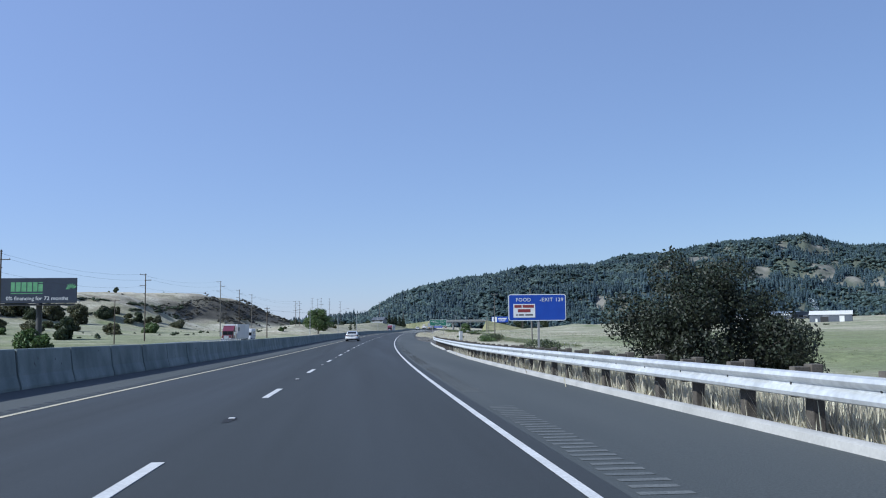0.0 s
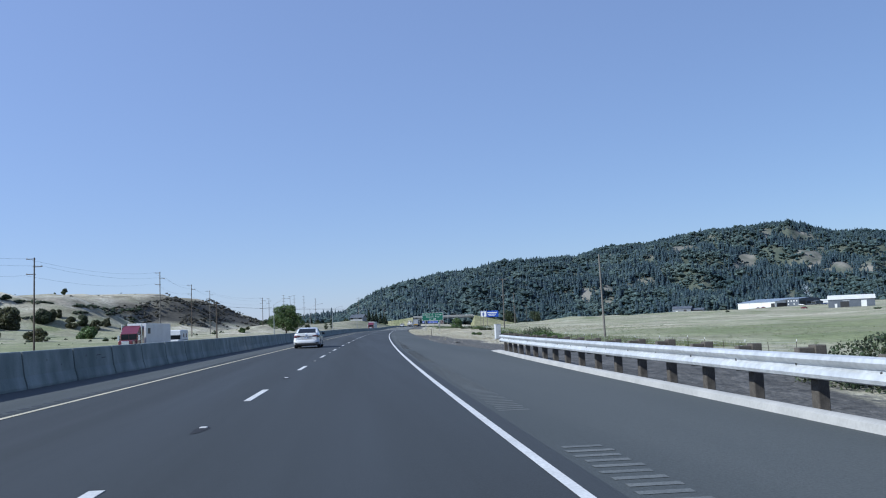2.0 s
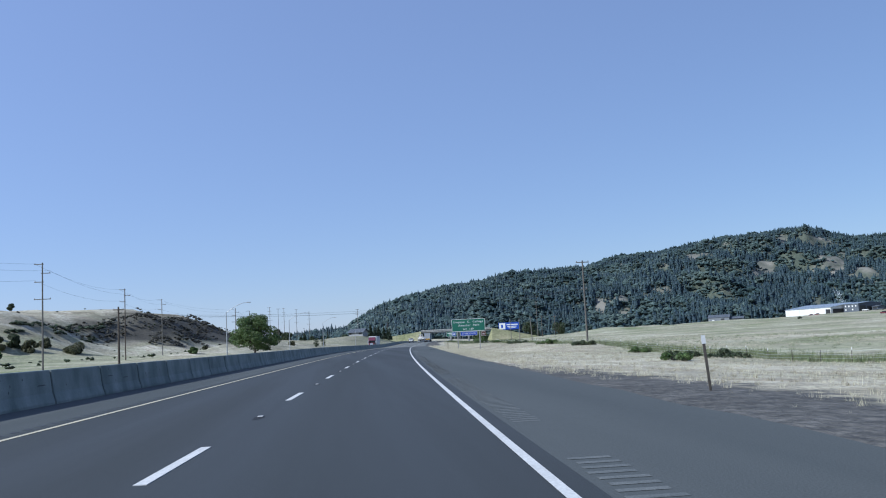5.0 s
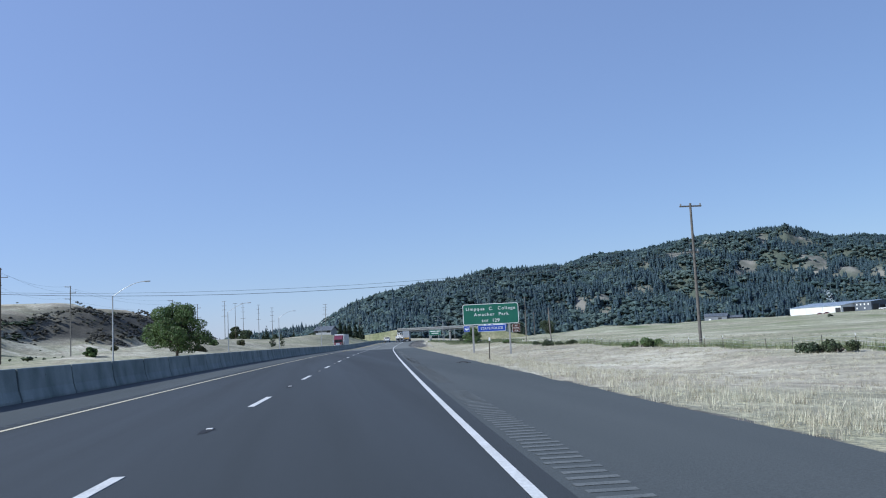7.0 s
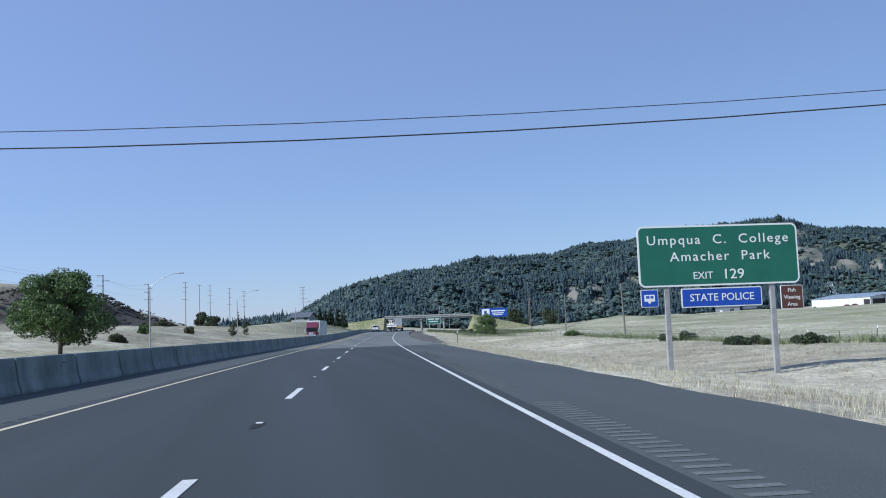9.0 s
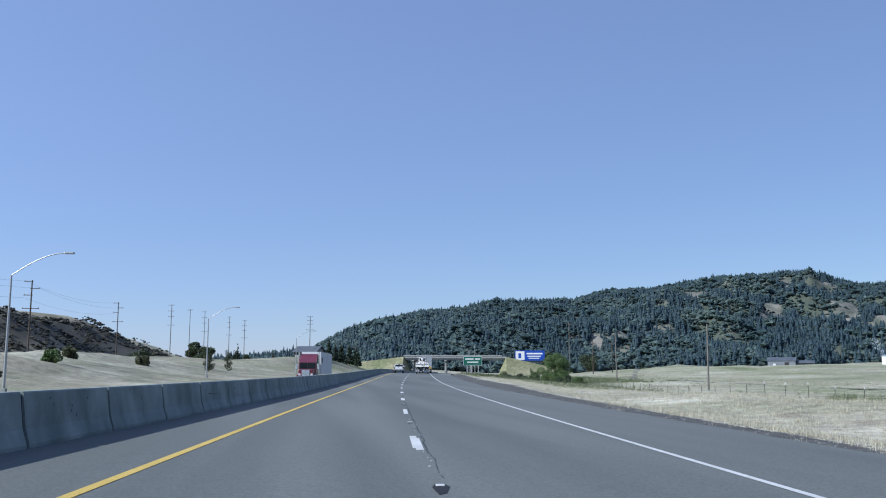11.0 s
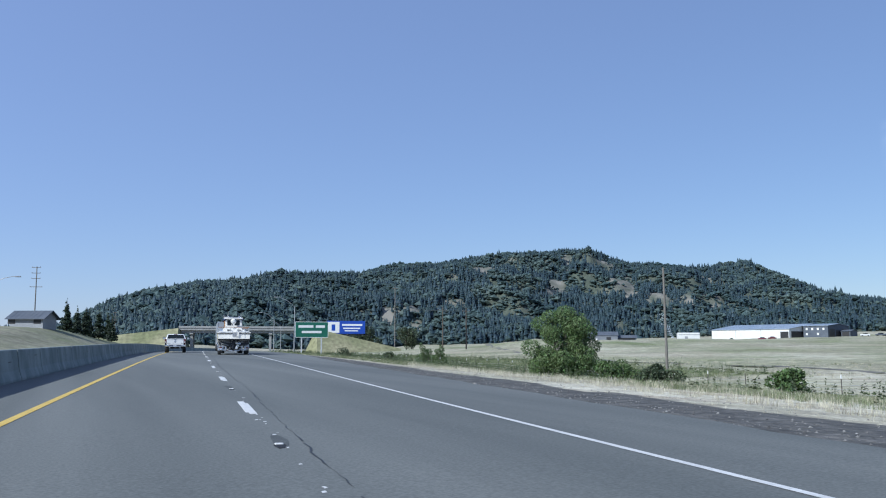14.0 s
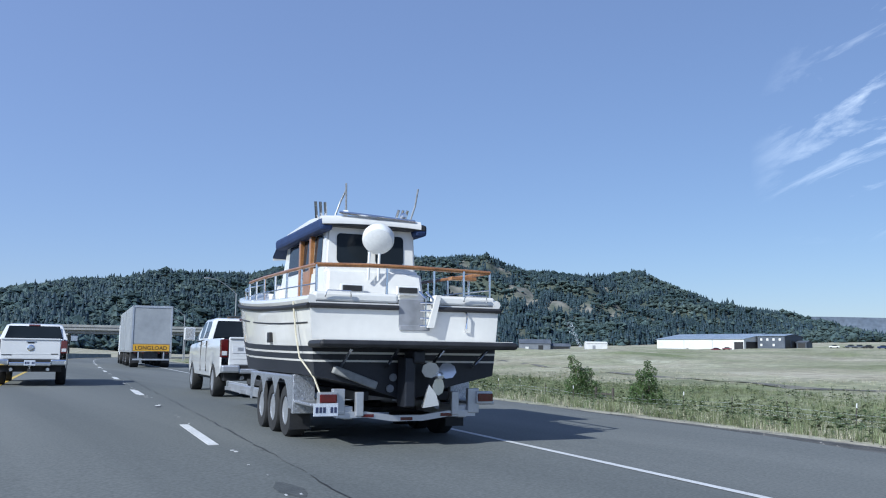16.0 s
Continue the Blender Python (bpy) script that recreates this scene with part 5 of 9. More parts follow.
def street_lamp(s, u, h, reach, side=1, label="tall grey steel street lamp with a curved arm", z0=None):
    m = turned(s, u, sink=0.2)
    top = P(s, u, h).z - m.translation.z
    t = thing("street_lamp", m, label, "street lamp", "street lamps")
    part("base", boxed(-0.22, 0.22, -0.22, 0.22, 0, 0.55, bevel=0.03), CONCRETE_OLD, t)
    part("pole", tube(bmesh.new(), (0, 0, 0.3), (0, 0, top - 2.0), 0.13, 0.08, 10), STEEL, t, smooth=True)
    pts = [(side * reach * k / 8, 0, top - 2.05 + 2.0 * math.sin(k / 8 * math.pi / 2)) for k in range(9)]
    arm = part("arm", path_tube(bmesh.new(), pts, 0.05, 8), STEEL, t, smooth=True)
    part("lamp_head", boxed(side * reach - 0.1 if side > 0 else -reach - 0.75, side * reach + 0.75 if side > 0 else -reach + 0.1, -0.16, 0.16, top - 0.14, top + 0.04, bevel=0.05), STEEL, arm)


for s, u, h in ((349, -36.2, 11.5), (424, -34.5, 11.5), (500, -35, 11.6), (590, -33, 11.5)):
    street_lamp(s, u, h, 4.6)
for s, u, h in ((629, 17.5, 11.2), (705, 15.0, 11.2), (770, 14.0, 11.0)):
    street_lamp(s, u, h, 3.6, -1)


# ---- roadside furniture ----
CABINET_PAINT = surf("cabinet_paint", (0.47, 0.49, 0.50), (0.56, 0.575, 0.58), 1.5, 0.6, fine=12, fine_amount=0.08)
cabm = turned(153.6, 14.85, 8)
cab = thing("roadside_cabinet", cabm, "white-painted roadside utility cabinet on the gravel verge", "utility cabinet")
zc = P(153.6, 14.85, 1.10).z - cabm.translation.z
part("plinth", boxed(-0.38, 0.38, -0.33, 0.33, -0.3, 0.12), CONCRETE_OLD, cab)
cb = part("body", boxed(-0.28, 0.28, -0.25, 0.25, 0.12, zc, bevel=0.02), CABINET_PAINT, cab)
part("door", boxed(-0.24, 0.24, -0.265, -0.25, 0.2, zc - 0.1, bevel=0.004), CABINET_PAINT, cb)
part("door_handle", boxed(0.15, 0.19, -0.29, -0.265, zc * 0.5, zc * 0.5 + 0.12), DARK_STEEL, cb)
part("cap", boxed(-0.31, 0.31, -0.28, 0.28, zc, zc + 0.06, bevel=0.015), CABINET_PAINT, cab)
for s, u, h, lean in ((174.4, 9.1, 1.15, -4), (267.6, 8.5, 1.2, 2), (361.5, 9.1, 1.15, 1)):
    mm = turned(s, u)
    mk = thing("marker_post", mm @ Matrix.Rotation(radians(lean), 4, "Y"), "thin brown delineator post with white top at the shoulder edge", "marker post", "delineators")
    part("post", boxed(-0.03, 0.03, -0.012, 0.012, -0.3, h, bevel=0.004), POST_WOOD, mk)
    part("reflector", boxed(-0.045, 0.045, -0.02, -0.013, h - 0.16, h + 0.02), SIGN_WHITE, mk)

# wire fence along the field, with pale-topped stakes
fence = thing("field_fence", Matrix(), "low wire fence on slim pale-topped stakes along the field", "fence")
bm = tube(bmesh.new(), (0, 0, -0.4), (0, 0, 1.02), 0.03, seg=6)
piece = part("piece", bm, POST_WOOD)
stake_mesh = piece.data
bpy.data.objects.remove(piece)
bm = tube(bmesh.new(), (0, 0, 1.0), (0, 0, 1.2), 0.034, seg=6)
piece = part("piece", bm, SIGN_WHITE)
cap_mesh = piece.data
bpy.data.objects.remove(piece)
r = random.Random(6)
tops = []
for s in np.arange(112, 640, 3.6):
    u = 26.6 + 0.012 * (s - 112) * 0.1
    q = on_land(s, u)
    st = new("stake", stake_mesh)
    st.parent = fence
    st.matrix_basis = Matrix.Translation(q) @ Euler((radians(r.uniform(-4, 4)), radians(r.uniform(-4, 4)), 0)).to_matrix().to_4x4() @ Matrix.Diagonal((0.75, 0.75, 0.68 if s < 400 else 0.9, 1))
    if r.random() < 0.6:
        c = new("cap", cap_mesh)
        c.parent = st
    tops.append(q)
for h in (0.22, 0.42, 0.62):
    part("wire", path_tube(bmesh.new(), [q + Vector((0, 0, h)) for q in tops], 0.006, 3), GALVANISED, fence)
# ---- overpass ahead ----
bridge = thing("overpass", Matrix.Translation((97, 776, 0)) @ Matrix.Rotation(radians(-12), 4, "Z"), "concrete road overpass on square columns crossing the motorway", "bridge")
part("deck", boxed(-34, 16, -5.5, 5.5, 7.2, 8.0), CONCRETE_OLD, bridge)
for sgn in (-1, 1):
    for x0 in range(-34, 14, 6):
        part("parapet", boxed(x0, x0 + 5.97, sgn * 5.55 - 0.15, sgn * 5.55 + 0.15, 8.0, 8.7, bevel=0.03), CONCRETE_OLD, bridge)
for y in (-4.4, -2.2, 0, 2.2, 4.4):
    part("girder", boxed(-34, 16, y - 0.25, y + 0.25, 6.2, 7.2), CONCRETE_OLD, bridge, "shaded concrete girder")
for x in (-29.5, -13.6, -1.0):
    for y in (-3.5, 0, 3.5):
        part("column", boxed(x - 0.45, x + 0.45, y - 0.45, y + 0.45, -4, 6.2, bevel=0.05), CONCRETE_OLD, bridge)
    part("pier_cap", boxed(x - 0.6, x + 0.6, -5.2, 5.2, 5.7, 6.2, bevel=0.05), CONCRETE_OLD, bridge)
for sgn, x, far in ((-1, -34, 62), (1, 16, 32)):
    bm = bmesh.new()
    q = [bm.verts.new(c) for c in ((x, -6.5, 7.9), (x, 6.5, 7.9), (x - sgn * 5, -6, -3), (x - sgn * 5, 6, -3), (x + sgn * far, -6.5, 0.5), (x + sgn * far, 6.5, 0.5), (x, -18, -3), (x, 18, -3), (x + sgn * far, -10, -3), (x + sgn * far, 10, -3))]
    for f in ((0, 1, 5, 4), (0, 2, 3, 1), (0, 4, 8, 6), (1, 7, 9, 5), (0, 6, 2), (1, 3, 7)):
        bm.faces.new([q[i] for i in f])
    tagged(part("embankment", bm, BANK_GRASS), "dry grassed embankment rising to the overpass", "embankment", kind="structure").matrix_basis = bridge.matrix_basis.copy()


# ---- sheds and houses over the field ----
def shed(m, w, d, h, ridge, walls, roof, label, openings=(), over=0.5, category="shed", name="farm_shed"):
    """Gabled along x; the front looks to -y. openings: flat panels (x0, x1, z0, z1, material, name), black for shaded
    insides.
    """
    t = thing(name, m, label, category)
    bm = bmesh.new()
    v = [bm.verts.new(c) for c in ((-w / 2, 0, -1.5), (w / 2, 0, -1.5), (w / 2, d, -1.5), (-w / 2, d, -1.5), (-w / 2, 0, h), (w / 2, 0, h), (w / 2, d, h), (-w / 2, d, h), (-w / 2, d / 2, ridge), (w / 2, d / 2, ridge))]
    for f in ((0, 1, 5, 4), (2, 3, 7, 6), (1, 2, 6, 9, 5), (3, 0, 4, 8, 7)):
        bm.faces.new([v[i] for i in f])
    wl = part("wall", bm, walls, t)
    k = (ridge - h) / (d / 2)
    for sgn in (0, 1):
        bm = bmesh.new()
        ya, yb = (-over, d / 2) if sgn == 0 else (d + over, d / 2)
        za = h - k * over
        q = [bm.verts.new(c) for c in ((-w / 2 - over, ya, za), (w / 2 + over, ya, za), (w / 2 + over, yb, ridge), (-w / 2 - over, yb, ridge))]
        q2 = [bm.verts.new(c.co + Vector((0, 0, 0.18))) for c in q]
        bm.faces.new(q)
        bm.faces.new(q2)
        for i in range(4):
            j = (i + 1) % 4
            bm.faces.new((q[i], q[j], q2[j], q2[i]))
        rf = part("roof", bm, roof, t)
        if sgn == 0:
            bm = bmesh.new()
            for i in range(int(w / 1.2)):
                x = -w / 2 + 0.6 + 1.2 * i
                a = [bm.verts.new(c) for c in ((x - 0.04, ya, za + 0.182), (x + 0.04, ya, za + 0.182), (x + 0.04, yb, ridge + 0.182), (x - 0.04, yb, ridge + 0.182), (x, ya, za + 0.25), (x, yb, ridge + 0.25))]
                bm.faces.new((a[0], a[4], a[5], a[3]))
                bm.faces.new((a[4], a[1], a[2], a[5]))
            part("roof_rib", bm, roof, rf)
    for x0, x1, z0, z1, mt, nm in openings:
        part(nm, boxed(x0, x1, -0.06, 0.05, z0, z1, bevel=0.02), mt, wl)
    return t


def facing(s, u, to_s, to_u, sink=0.0):
    """A pose there whose -y looks towards another place on the plan."""
    a, b = on_land(s, u, sink), P(to_s, to_u)
    d = b - a
    return Matrix.Translation(a) @ Matrix.Rotation(math.atan2(d.x, -d.y), 4, "Z")


def on_plan(x, y, turn):
    """A pose on the ground at a place of the plan, its x axis turned by so many degrees."""
    return Matrix.Translation((x, y, zland(x, y))) @ Matrix.Rotation(radians(turn), 4, "Z")


bmx = on_plan(383.2, 872.0, -77.3)
barn = shed(bmx @ Matrix.Translation((26, 0, 0)), 52, 46, 6.5, 9.6, SHED_WHITE, TIN_ROOF, "long white farm shed with pale blue tin roof",
            ((-9.1, -8.9, 0.7, 6.2, SHED_GREY, "wall_seam"), (7.9, 8.1, 0.7, 6.2, SHED_GREY, "wall_seam"), (-25.8, 20, -0.4, 0.7, POST_WOOD, "plinth"), (20.5, 25.6, 0, 5.0, BLACK_TRIM, "doorway")))
# the unlit opening in the end wall is a flat black panel
part("end_doorway", boxed(26.0, 26.08, 2, 20, 0, 5.2), BLACK_TRIM, barn)
works = on_plan(406.8, 823.0, -71.4)
ws = shed(works @ Matrix.Translation((7, 0, 0)), 14, 26, 6.4, 7.6, SHED_DARK, TIN_ROOF, "slate-blue workshop building with small white windows beside the shed",
          tuple((x, x + 1.1, z, z + 1.2, SHED_WHITE, "window") for x, z in ((-5.6, 4.0), (-2.4, 4.0), (0.8, 4.0), (4.0, 4.0), (-5.6, 1.2), (0.8, 1.2))))
# side openings too: black boxes painted for the shade within
for y0, y1, z1 in ((1.5, 8.0, 4.6), (9.5, 15.0, 4.2), (17.0, 24.0, 4.8)):
    part("side_doorway", boxed(7.0, 7.08, y0, y1, 0, z1), BLACK_TRIM, ws)
shed(works @ Matrix.Translation((17.5, 14, 0)), 5, 9, 3.4, 4.2, SHED_DARK, SHED_DARK, "low open-sided lean-to, its shaded interior a black panel", ((-2, 2, 0, 2.9, BLACK_TRIM, "opening"),))
shed(facing(1049, 190, 420, 0), 19, 12, 4.6, 7.0, SHED_SLATE, SHED_DARK, "small grey barn with a dark gabled roof in the field", ((2, 5, 0, 3.4, BLACK_TRIM, "doorway"), (-6, -4, 1, 2.4, SHED_WHITE, "window")))
shed(facing(1049, 190, 420, 0) @ Matrix.Translation((16, 2, 0)), 12, 9, 3.0, 4.6, SHED_DARK, SHED_DARK, "low dark lean-to beside the grey barn", ((-5, 5, 0, 2.6, BLACK_TRIM, "opening"),))
MILL = on_plan(795, 1415, -25)
shed(MILL, 28, 14, 8, 10, SHED_WHITE, SHED_WHITE, "white mill building far across the field", ((-6, -2, 0, 5, SHED_GREY, "doorway"),))
shed(on_plan(337, 634, -31) @ Matrix.Translation((14, 0, 0)), 29, 22, 5.6, 8.4, SHED_DARK, SHED_WHITE, "dark machinery shed with a white roof beside the field",
     ((-7, -1.5, 0, 4.0, BLACK_TRIM, "doorway"), (6, 9.4, 0, 4.6, SHED_WHITE, "door"), (-10.5, -9, 0, 2.6, SHED_WHITE, "door"), (-5.5, -1, 4.3, 4.8, SHED_GREY, "sign_board")))
shed(turned(690, -48.5, -15), 9, 7, 2.4, 4.2, SHED_GREY, SHED_DARK, "low house with a dark hipped roof on the green bank", ((-5, -3, 0.8, 2.0, BLACK_TRIM, "window"), (2, 4, 0.8, 2.0, BLACK_TRIM, "window")), 0.9, "house", "house")
for k, (x, y, turn, paint) in enumerate(((381.5, 828, 10, RED_PAINT), (384, 823, 25, RED_PAINT), (389, 765, 40, WHITE_PAINT), (393, 759.5, 60, SHED_DARK), (395, 756.5, 55, SHED_DARK), (397, 753.5, 62, BLACK_TRIM), (400, 748.5, 50, CANVAS), (352, 640, 60, WHITE_PAINT), (322, 640, 20, RED_PAINT))):
    t = thing("parked_car", on_plan(x, y, turn), "red car parked far off beside the farm shed" if paint is RED_PAINT else "car parked far off beside the farm sheds", "car", "cars parked by the sheds")
    bm = boxed(-0.9, 0.9, -2.2, 2.2, 0.3, 0.95, bevel=0.12)
    part("body", bm, paint, t)
    bm = bmesh.new()
    vv = [bm.verts.new(c) for c in ((-0.8, -1.4, 0.95), (0.8, -1.4, 0.95), (0.8, 1.2, 0.95), (-0.8, 1.2, 0.95), (-0.65, -0.9, 1.5), (0.65, -0.9, 1.5), (0.65, 0.6, 1.5), (-0.65, 0.6, 1.5))]
    for f in ((4, 5, 6, 7), (0, 1, 5, 4), (1, 2, 6, 5), (2, 3, 7, 6), (3, 0, 4, 7)):
        bm.faces.new([vv[i] for i in f])
    part("cabin", bm, CAR_GLASS, t)
    for xx in (-0.82, 0.82):
        for yy in (-1.35, 1.35):
            part("wheel", lathe(bmesh.new(), [(0.32, -0.1), (0.32, 0.1)], Matrix.Translation((xx, yy, 0.32)), 12), TYRE, t)

# a wisp of steam over the mill
r = np.random.RandomState(5)
sm = MILL
plume = thing("steam_plume", sm, "thin white steam rising beside the mill building", "steam")
cv, cf = [], []
for k in range(420):
    h = r.uniform(0, 1) ** 1.3
    c = np.array([-22 - 16 * h + r.normal() * (0.8 + 2.4 * h), r.normal() * 1.6, 3 + 32 * h])
    a, b = r.normal(size=3), r.normal(size=3)
    q = 0.6 + 0.9 * r.uniform()
    cv += [c - a * q * 0.4, c + b * q * 0.4, c + a * q * 0.4]
    cf.append((3 * k, 3 * k + 1, 3 * k + 2))
sheet("wisp", np.array(cv), np.array(cf), STEAM, plume)
# ---- vehicles ----
def wheel(parent, x, y, r, w, side, spokes=5, rim_share=0.68, name="wheel"):
    """A tyre with a spoked rim; side +1: its face looks to +x."""
    m = Matrix.Translation((x, y, r)) @ Matrix.Rotation(0 if side > 0 else math.pi, 4, "Z")
    q = r * rim_share
    wl = part(name, lathe(bmesh.new(), [(q, -w / 2), (r * 0.93, -w / 2), (r, -w * 0.36), (r, w * 0.36), (r * 0.94, w / 2), (q * 1.06, w / 2 + 0.006), (q, w / 2 - 0.015), (q, -w / 2)], m, 28), TYRE, parent, smooth=True)
    bm = lathe(bmesh.new(), [(q * 1.01, w / 2 - 0.012), (q * 0.9, w / 2 - 0.004), (q * 0.88, w / 2 - 0.05), (q * 0.85, w / 2 - 0.10)], m, 28)
    for k in range(spokes):
        a = 2 * math.pi * k / spokes
        for d in (-0.13, 0.13):
            c = [m @ Vector((w / 2 - 0.02 - (0.02 if i > 1 else 0), rr * math.cos(a + d + o), rr * math.sin(a + d + o))) for i, (rr, o) in enumerate(((q * 0.2, -0.16), (q * 0.2, 0.16), (q * 0.9, 0.045), (q * 0.9, -0.045)))]
            bm.faces.new([bm.verts.new(v) for v in c])
    lathe(bm, [(0.0, w / 2 - 0.005), (q * 0.22, w / 2 - 0.012), (q * 0.24, w / 2 - 0.05)], m, 14)
    part("rim", bm, ALLOY, wl)
    part("brake_well", lathe(bmesh.new(), [(q * 0.86, w / 2 - 0.11), (0.01, w / 2 - 0.11)], m, 20), BLACK_TRIM, wl)
    return wl


def shell(parent, stations, groups, paint):
    """Skins rows of cross-sections (right half, from the sill up to the middle) mirrored; groups names a part for each cell."""
    cells = {}
    for i in range(len(stations) - 1):
        a, b = stations[i], stations[i + 1]
        for j in range(len(a[1]) - 1):
            for sgn in (1, -1):
                q = [(sgn * a[1][j][0], a[0], a[1][j][1]), (sgn * a[1][j + 1][0], a[0], a[1][j + 1][1]), (sgn * b[1][j + 1][0], b[0], b[1][j + 1][1]), (sgn * b[1][j][0], b[0], b[1][j][1])]
                key = groups(i, j, (a[0] + b[0]) / 2, sgn)
                if key:
                    cells.setdefault(key, []).append(q)
    made = {}
    for (nm, mat), quads in cells.items():
        bm = bmesh.new()
        for q in quads:
            vv = [bm.verts.new(c) for c in q]
            try:
                bm.faces.new(vv)
            except ValueError:
                pass
        bmesh.ops.remove_doubles(bm, verts=bm.verts, dist=0.0005)
        made[nm] = part(nm, bm, mat, parent, smooth=True)
    return made


def cap(parent, ring, y, mat, name):
    """Closes a body's end."""
    bm = bmesh.new()
    bm.faces.new([bm.verts.new((x, y, z)) for x, z in ring] + [bm.verts.new((-x, y, z)) for x, z in ring[::-1]])
    return part(name, bm, mat, parent)


def arch(y, sill, axles, r):
    z = sill
    for a in axles:
        if abs(y - a) < r:
            z = max(z, math.sqrt(r * r - (y - a) ** 2) + 0.33)
    return z


def mirror_pair(t, x, y, z, w, h, mat, glass=None):
    for sgn in (-1, 1):
        bm = boxed(sgn * x if sgn > 0 else -x - w, sgn * x + w if sgn > 0 else -x, y - 0.07, y + 0.09, z, z + h, bevel=0.035)
        mm = part("wing_mirror", bm, mat, t)
        x0 = x + 0.02 if sgn > 0 else -x - w + 0.02
        part("mirror_glass", boxed(x0, x0 + w - 0.04, y - 0.085, y - 0.072, z + 0.02, z + h - 0.02, bevel=0.004), glass or CHROME, mm)


def plate_at(t, x, y, z, w=0.31, h=0.155):
    p = part("number_plate", boxed(x - w / 2, x + w / 2, y - 0.012, y, z, z + h, bevel=0.004), PLATE, t)
    for k in range(6):
        if k != 3:
            part("plate_bar", boxed(x - w * 0.42 + k * w * 0.15, x - w * 0.42 + k * w * 0.15 + w * 0.1, y - 0.016, y - 0.0125, z + h * 0.28, z + h * 0.72), PLATE_PRINT, p)


# white saloon in the left lane
def saloon(m, label):
    t = thing("saloon_car", m, label, "car")
    L_, axles, R = 4.88, (1.10, 3.92), 0.335
    ys_ = sorted(set([0, 0.015, 0.04, 0.08, 0.14, 0.25, 0.36, 0.45] + [round(0.7 + 0.1 * k, 2) for k in range(10)] + [1.8, 2.2, 2.6, 3.0, 3.3] + [round(3.5 + 0.1 * k, 2) for k in range(10)] + [4.55, 4.7, 4.8, 4.86, 4.88]))
    rows = []
    for y in ys_:
        w = np.interp(y, [0, 0.015, 0.04, 0.08, 0.14, 0.25, 0.45, 1.1, 3.0, 4.0, 4.6, 4.8, 4.88], [0.70, 0.745, 0.78, 0.815, 0.85, 0.885, 0.91, 0.92, 0.92, 0.915, 0.86, 0.74, 0.60])
        top = np.interp(y, [0, 0.015, 0.04, 0.12, 0.5, 1.2, 3.1, 3.4, 4.2, 4.6, 4.8, 4.88], [1.0, 1.02, 1.035, 1.05, 1.075, 1.06, 0.98, 0.97, 0.86, 0.74, 0.62, 0.52])
        sill = arch(y, np.interp(y, [0, 0.3, 0.8, 4.2, 4.88], [0.33, 0.27, 0.21, 0.21, 0.25]), axles, 0.40)
        sill = min(sill, 0.73)
        mid = max(sill + 0.02, 0.56)
        sh = max(top - 0.11, mid + 0.03)
        rows.append((y, [(w * 0.955, sill), (w * 0.985, (sill + mid) / 2 + 0.02), (w, mid + 0.03), (w * 0.985, (mid + sh) / 2 + 0.04), (w * 0.955, sh), (w * 0.88, top - 0.02), (w * 0.62, top), (0, top + 0.012)]))
    shell(t, rows, lambda i, j, y, s: ("body", WHITE_PAINT), WHITE_PAINT)
    cap(t, rows[0][1], 0.0, WHITE_PAINT, "rear_panel")
    cap(t, rows[-1][1], L_, BLACK_TRIM, "grille")
    part("underbody", boxed(-0.78, 0.78, 0.25, 4.7, 0.17, 0.72), BLACK_TRIM, t)
    # glasshouse
    gs = []
    for y in [0.52, 0.7, 0.9, 1.1, 1.25, 1.45, 1.62, 1.75, 2.1, 2.32, 2.42, 2.7, 2.9, 3.05, 3.25, 3.42]:
        roof = np.interp(y, [0.52, 0.9, 1.25, 1.7, 2.2, 2.6, 2.9, 3.42], [1.075, 1.235, 1.365, 1.435, 1.445, 1.42, 1.33, 0.985])
        base = np.interp(y, [0.52, 1.2, 3.1, 3.42], [1.05, 1.02, 0.96, 0.955])
        wb = np.interp(y, [0.52, 1.2, 3.0, 3.42], [0.74, 0.845, 0.85, 0.80])
        k = max(0.0, (roof - base) / 0.48)
        wr = wb - 0.25 * min(1, k) - 0.01
        gs.append((y, [(wb, base), (wb - 0.015, base + 0.03 * k), (wr + 0.04, roof - 0.075 * k - 0.004), (wr, roof - 0.03 * k), (wr - 0.09, roof - 0.004), (0, roof)]))

    def glass(i, j, y, s):
        if j == 1:
            if 1.02 < y < 3.28 and not 2.32 < y < 2.42:
                return ("side_window_right" if s > 0 else "side_window_left", CAR_GLASS)
            return ("pillars", WHITE_PAINT)
        if j == 4:
            if y < 1.35:
                return ("rear_window", CAR_GLASS)
            if y > 2.8:
                return ("windscreen", CAR_GLASS)
        return ("roof", WHITE_PAINT)
    shell(t, gs, glass, WHITE_PAINT)
    for x in (-0.795, 0.795):
        for a in axles:
            wheel(t, x, a, R, 0.225, 1 if x > 0 else -1, 10)
    # tail: lamps, dark trim, bumper
    for sgn in (-1, 1):
        # the lamp wraps round the corner of the body
        line = [(0.40, -0.014, 0.83, 0.872), (0.52, -0.014, 0.79, 0.895), (0.69, -0.012, 0.755, 0.92), (0.752, 0.005, 0.75, 0.925), (0.79, 0.033, 0.75, 0.925), (0.825, 0.075, 0.755, 0.925), (0.858, 0.135, 0.765, 0.92), (0.893, 0.248, 0.79, 0.91), (0.908, 0.35, 0.83, 0.89)]
        bm, ring = bmesh.new(), []
        for x, y, z0, z1 in line:
            ring.append([bm.verts.new((sgn * xx, yy, z)) for xx, yy, z in ((x - 0.05, y + 0.03, z0), (x, y, z0), (x + 0.004, y - 0.004, (z0 + z1) / 2), (x - 0.012, y, z1), (x - 0.06, y + 0.03, z1))])
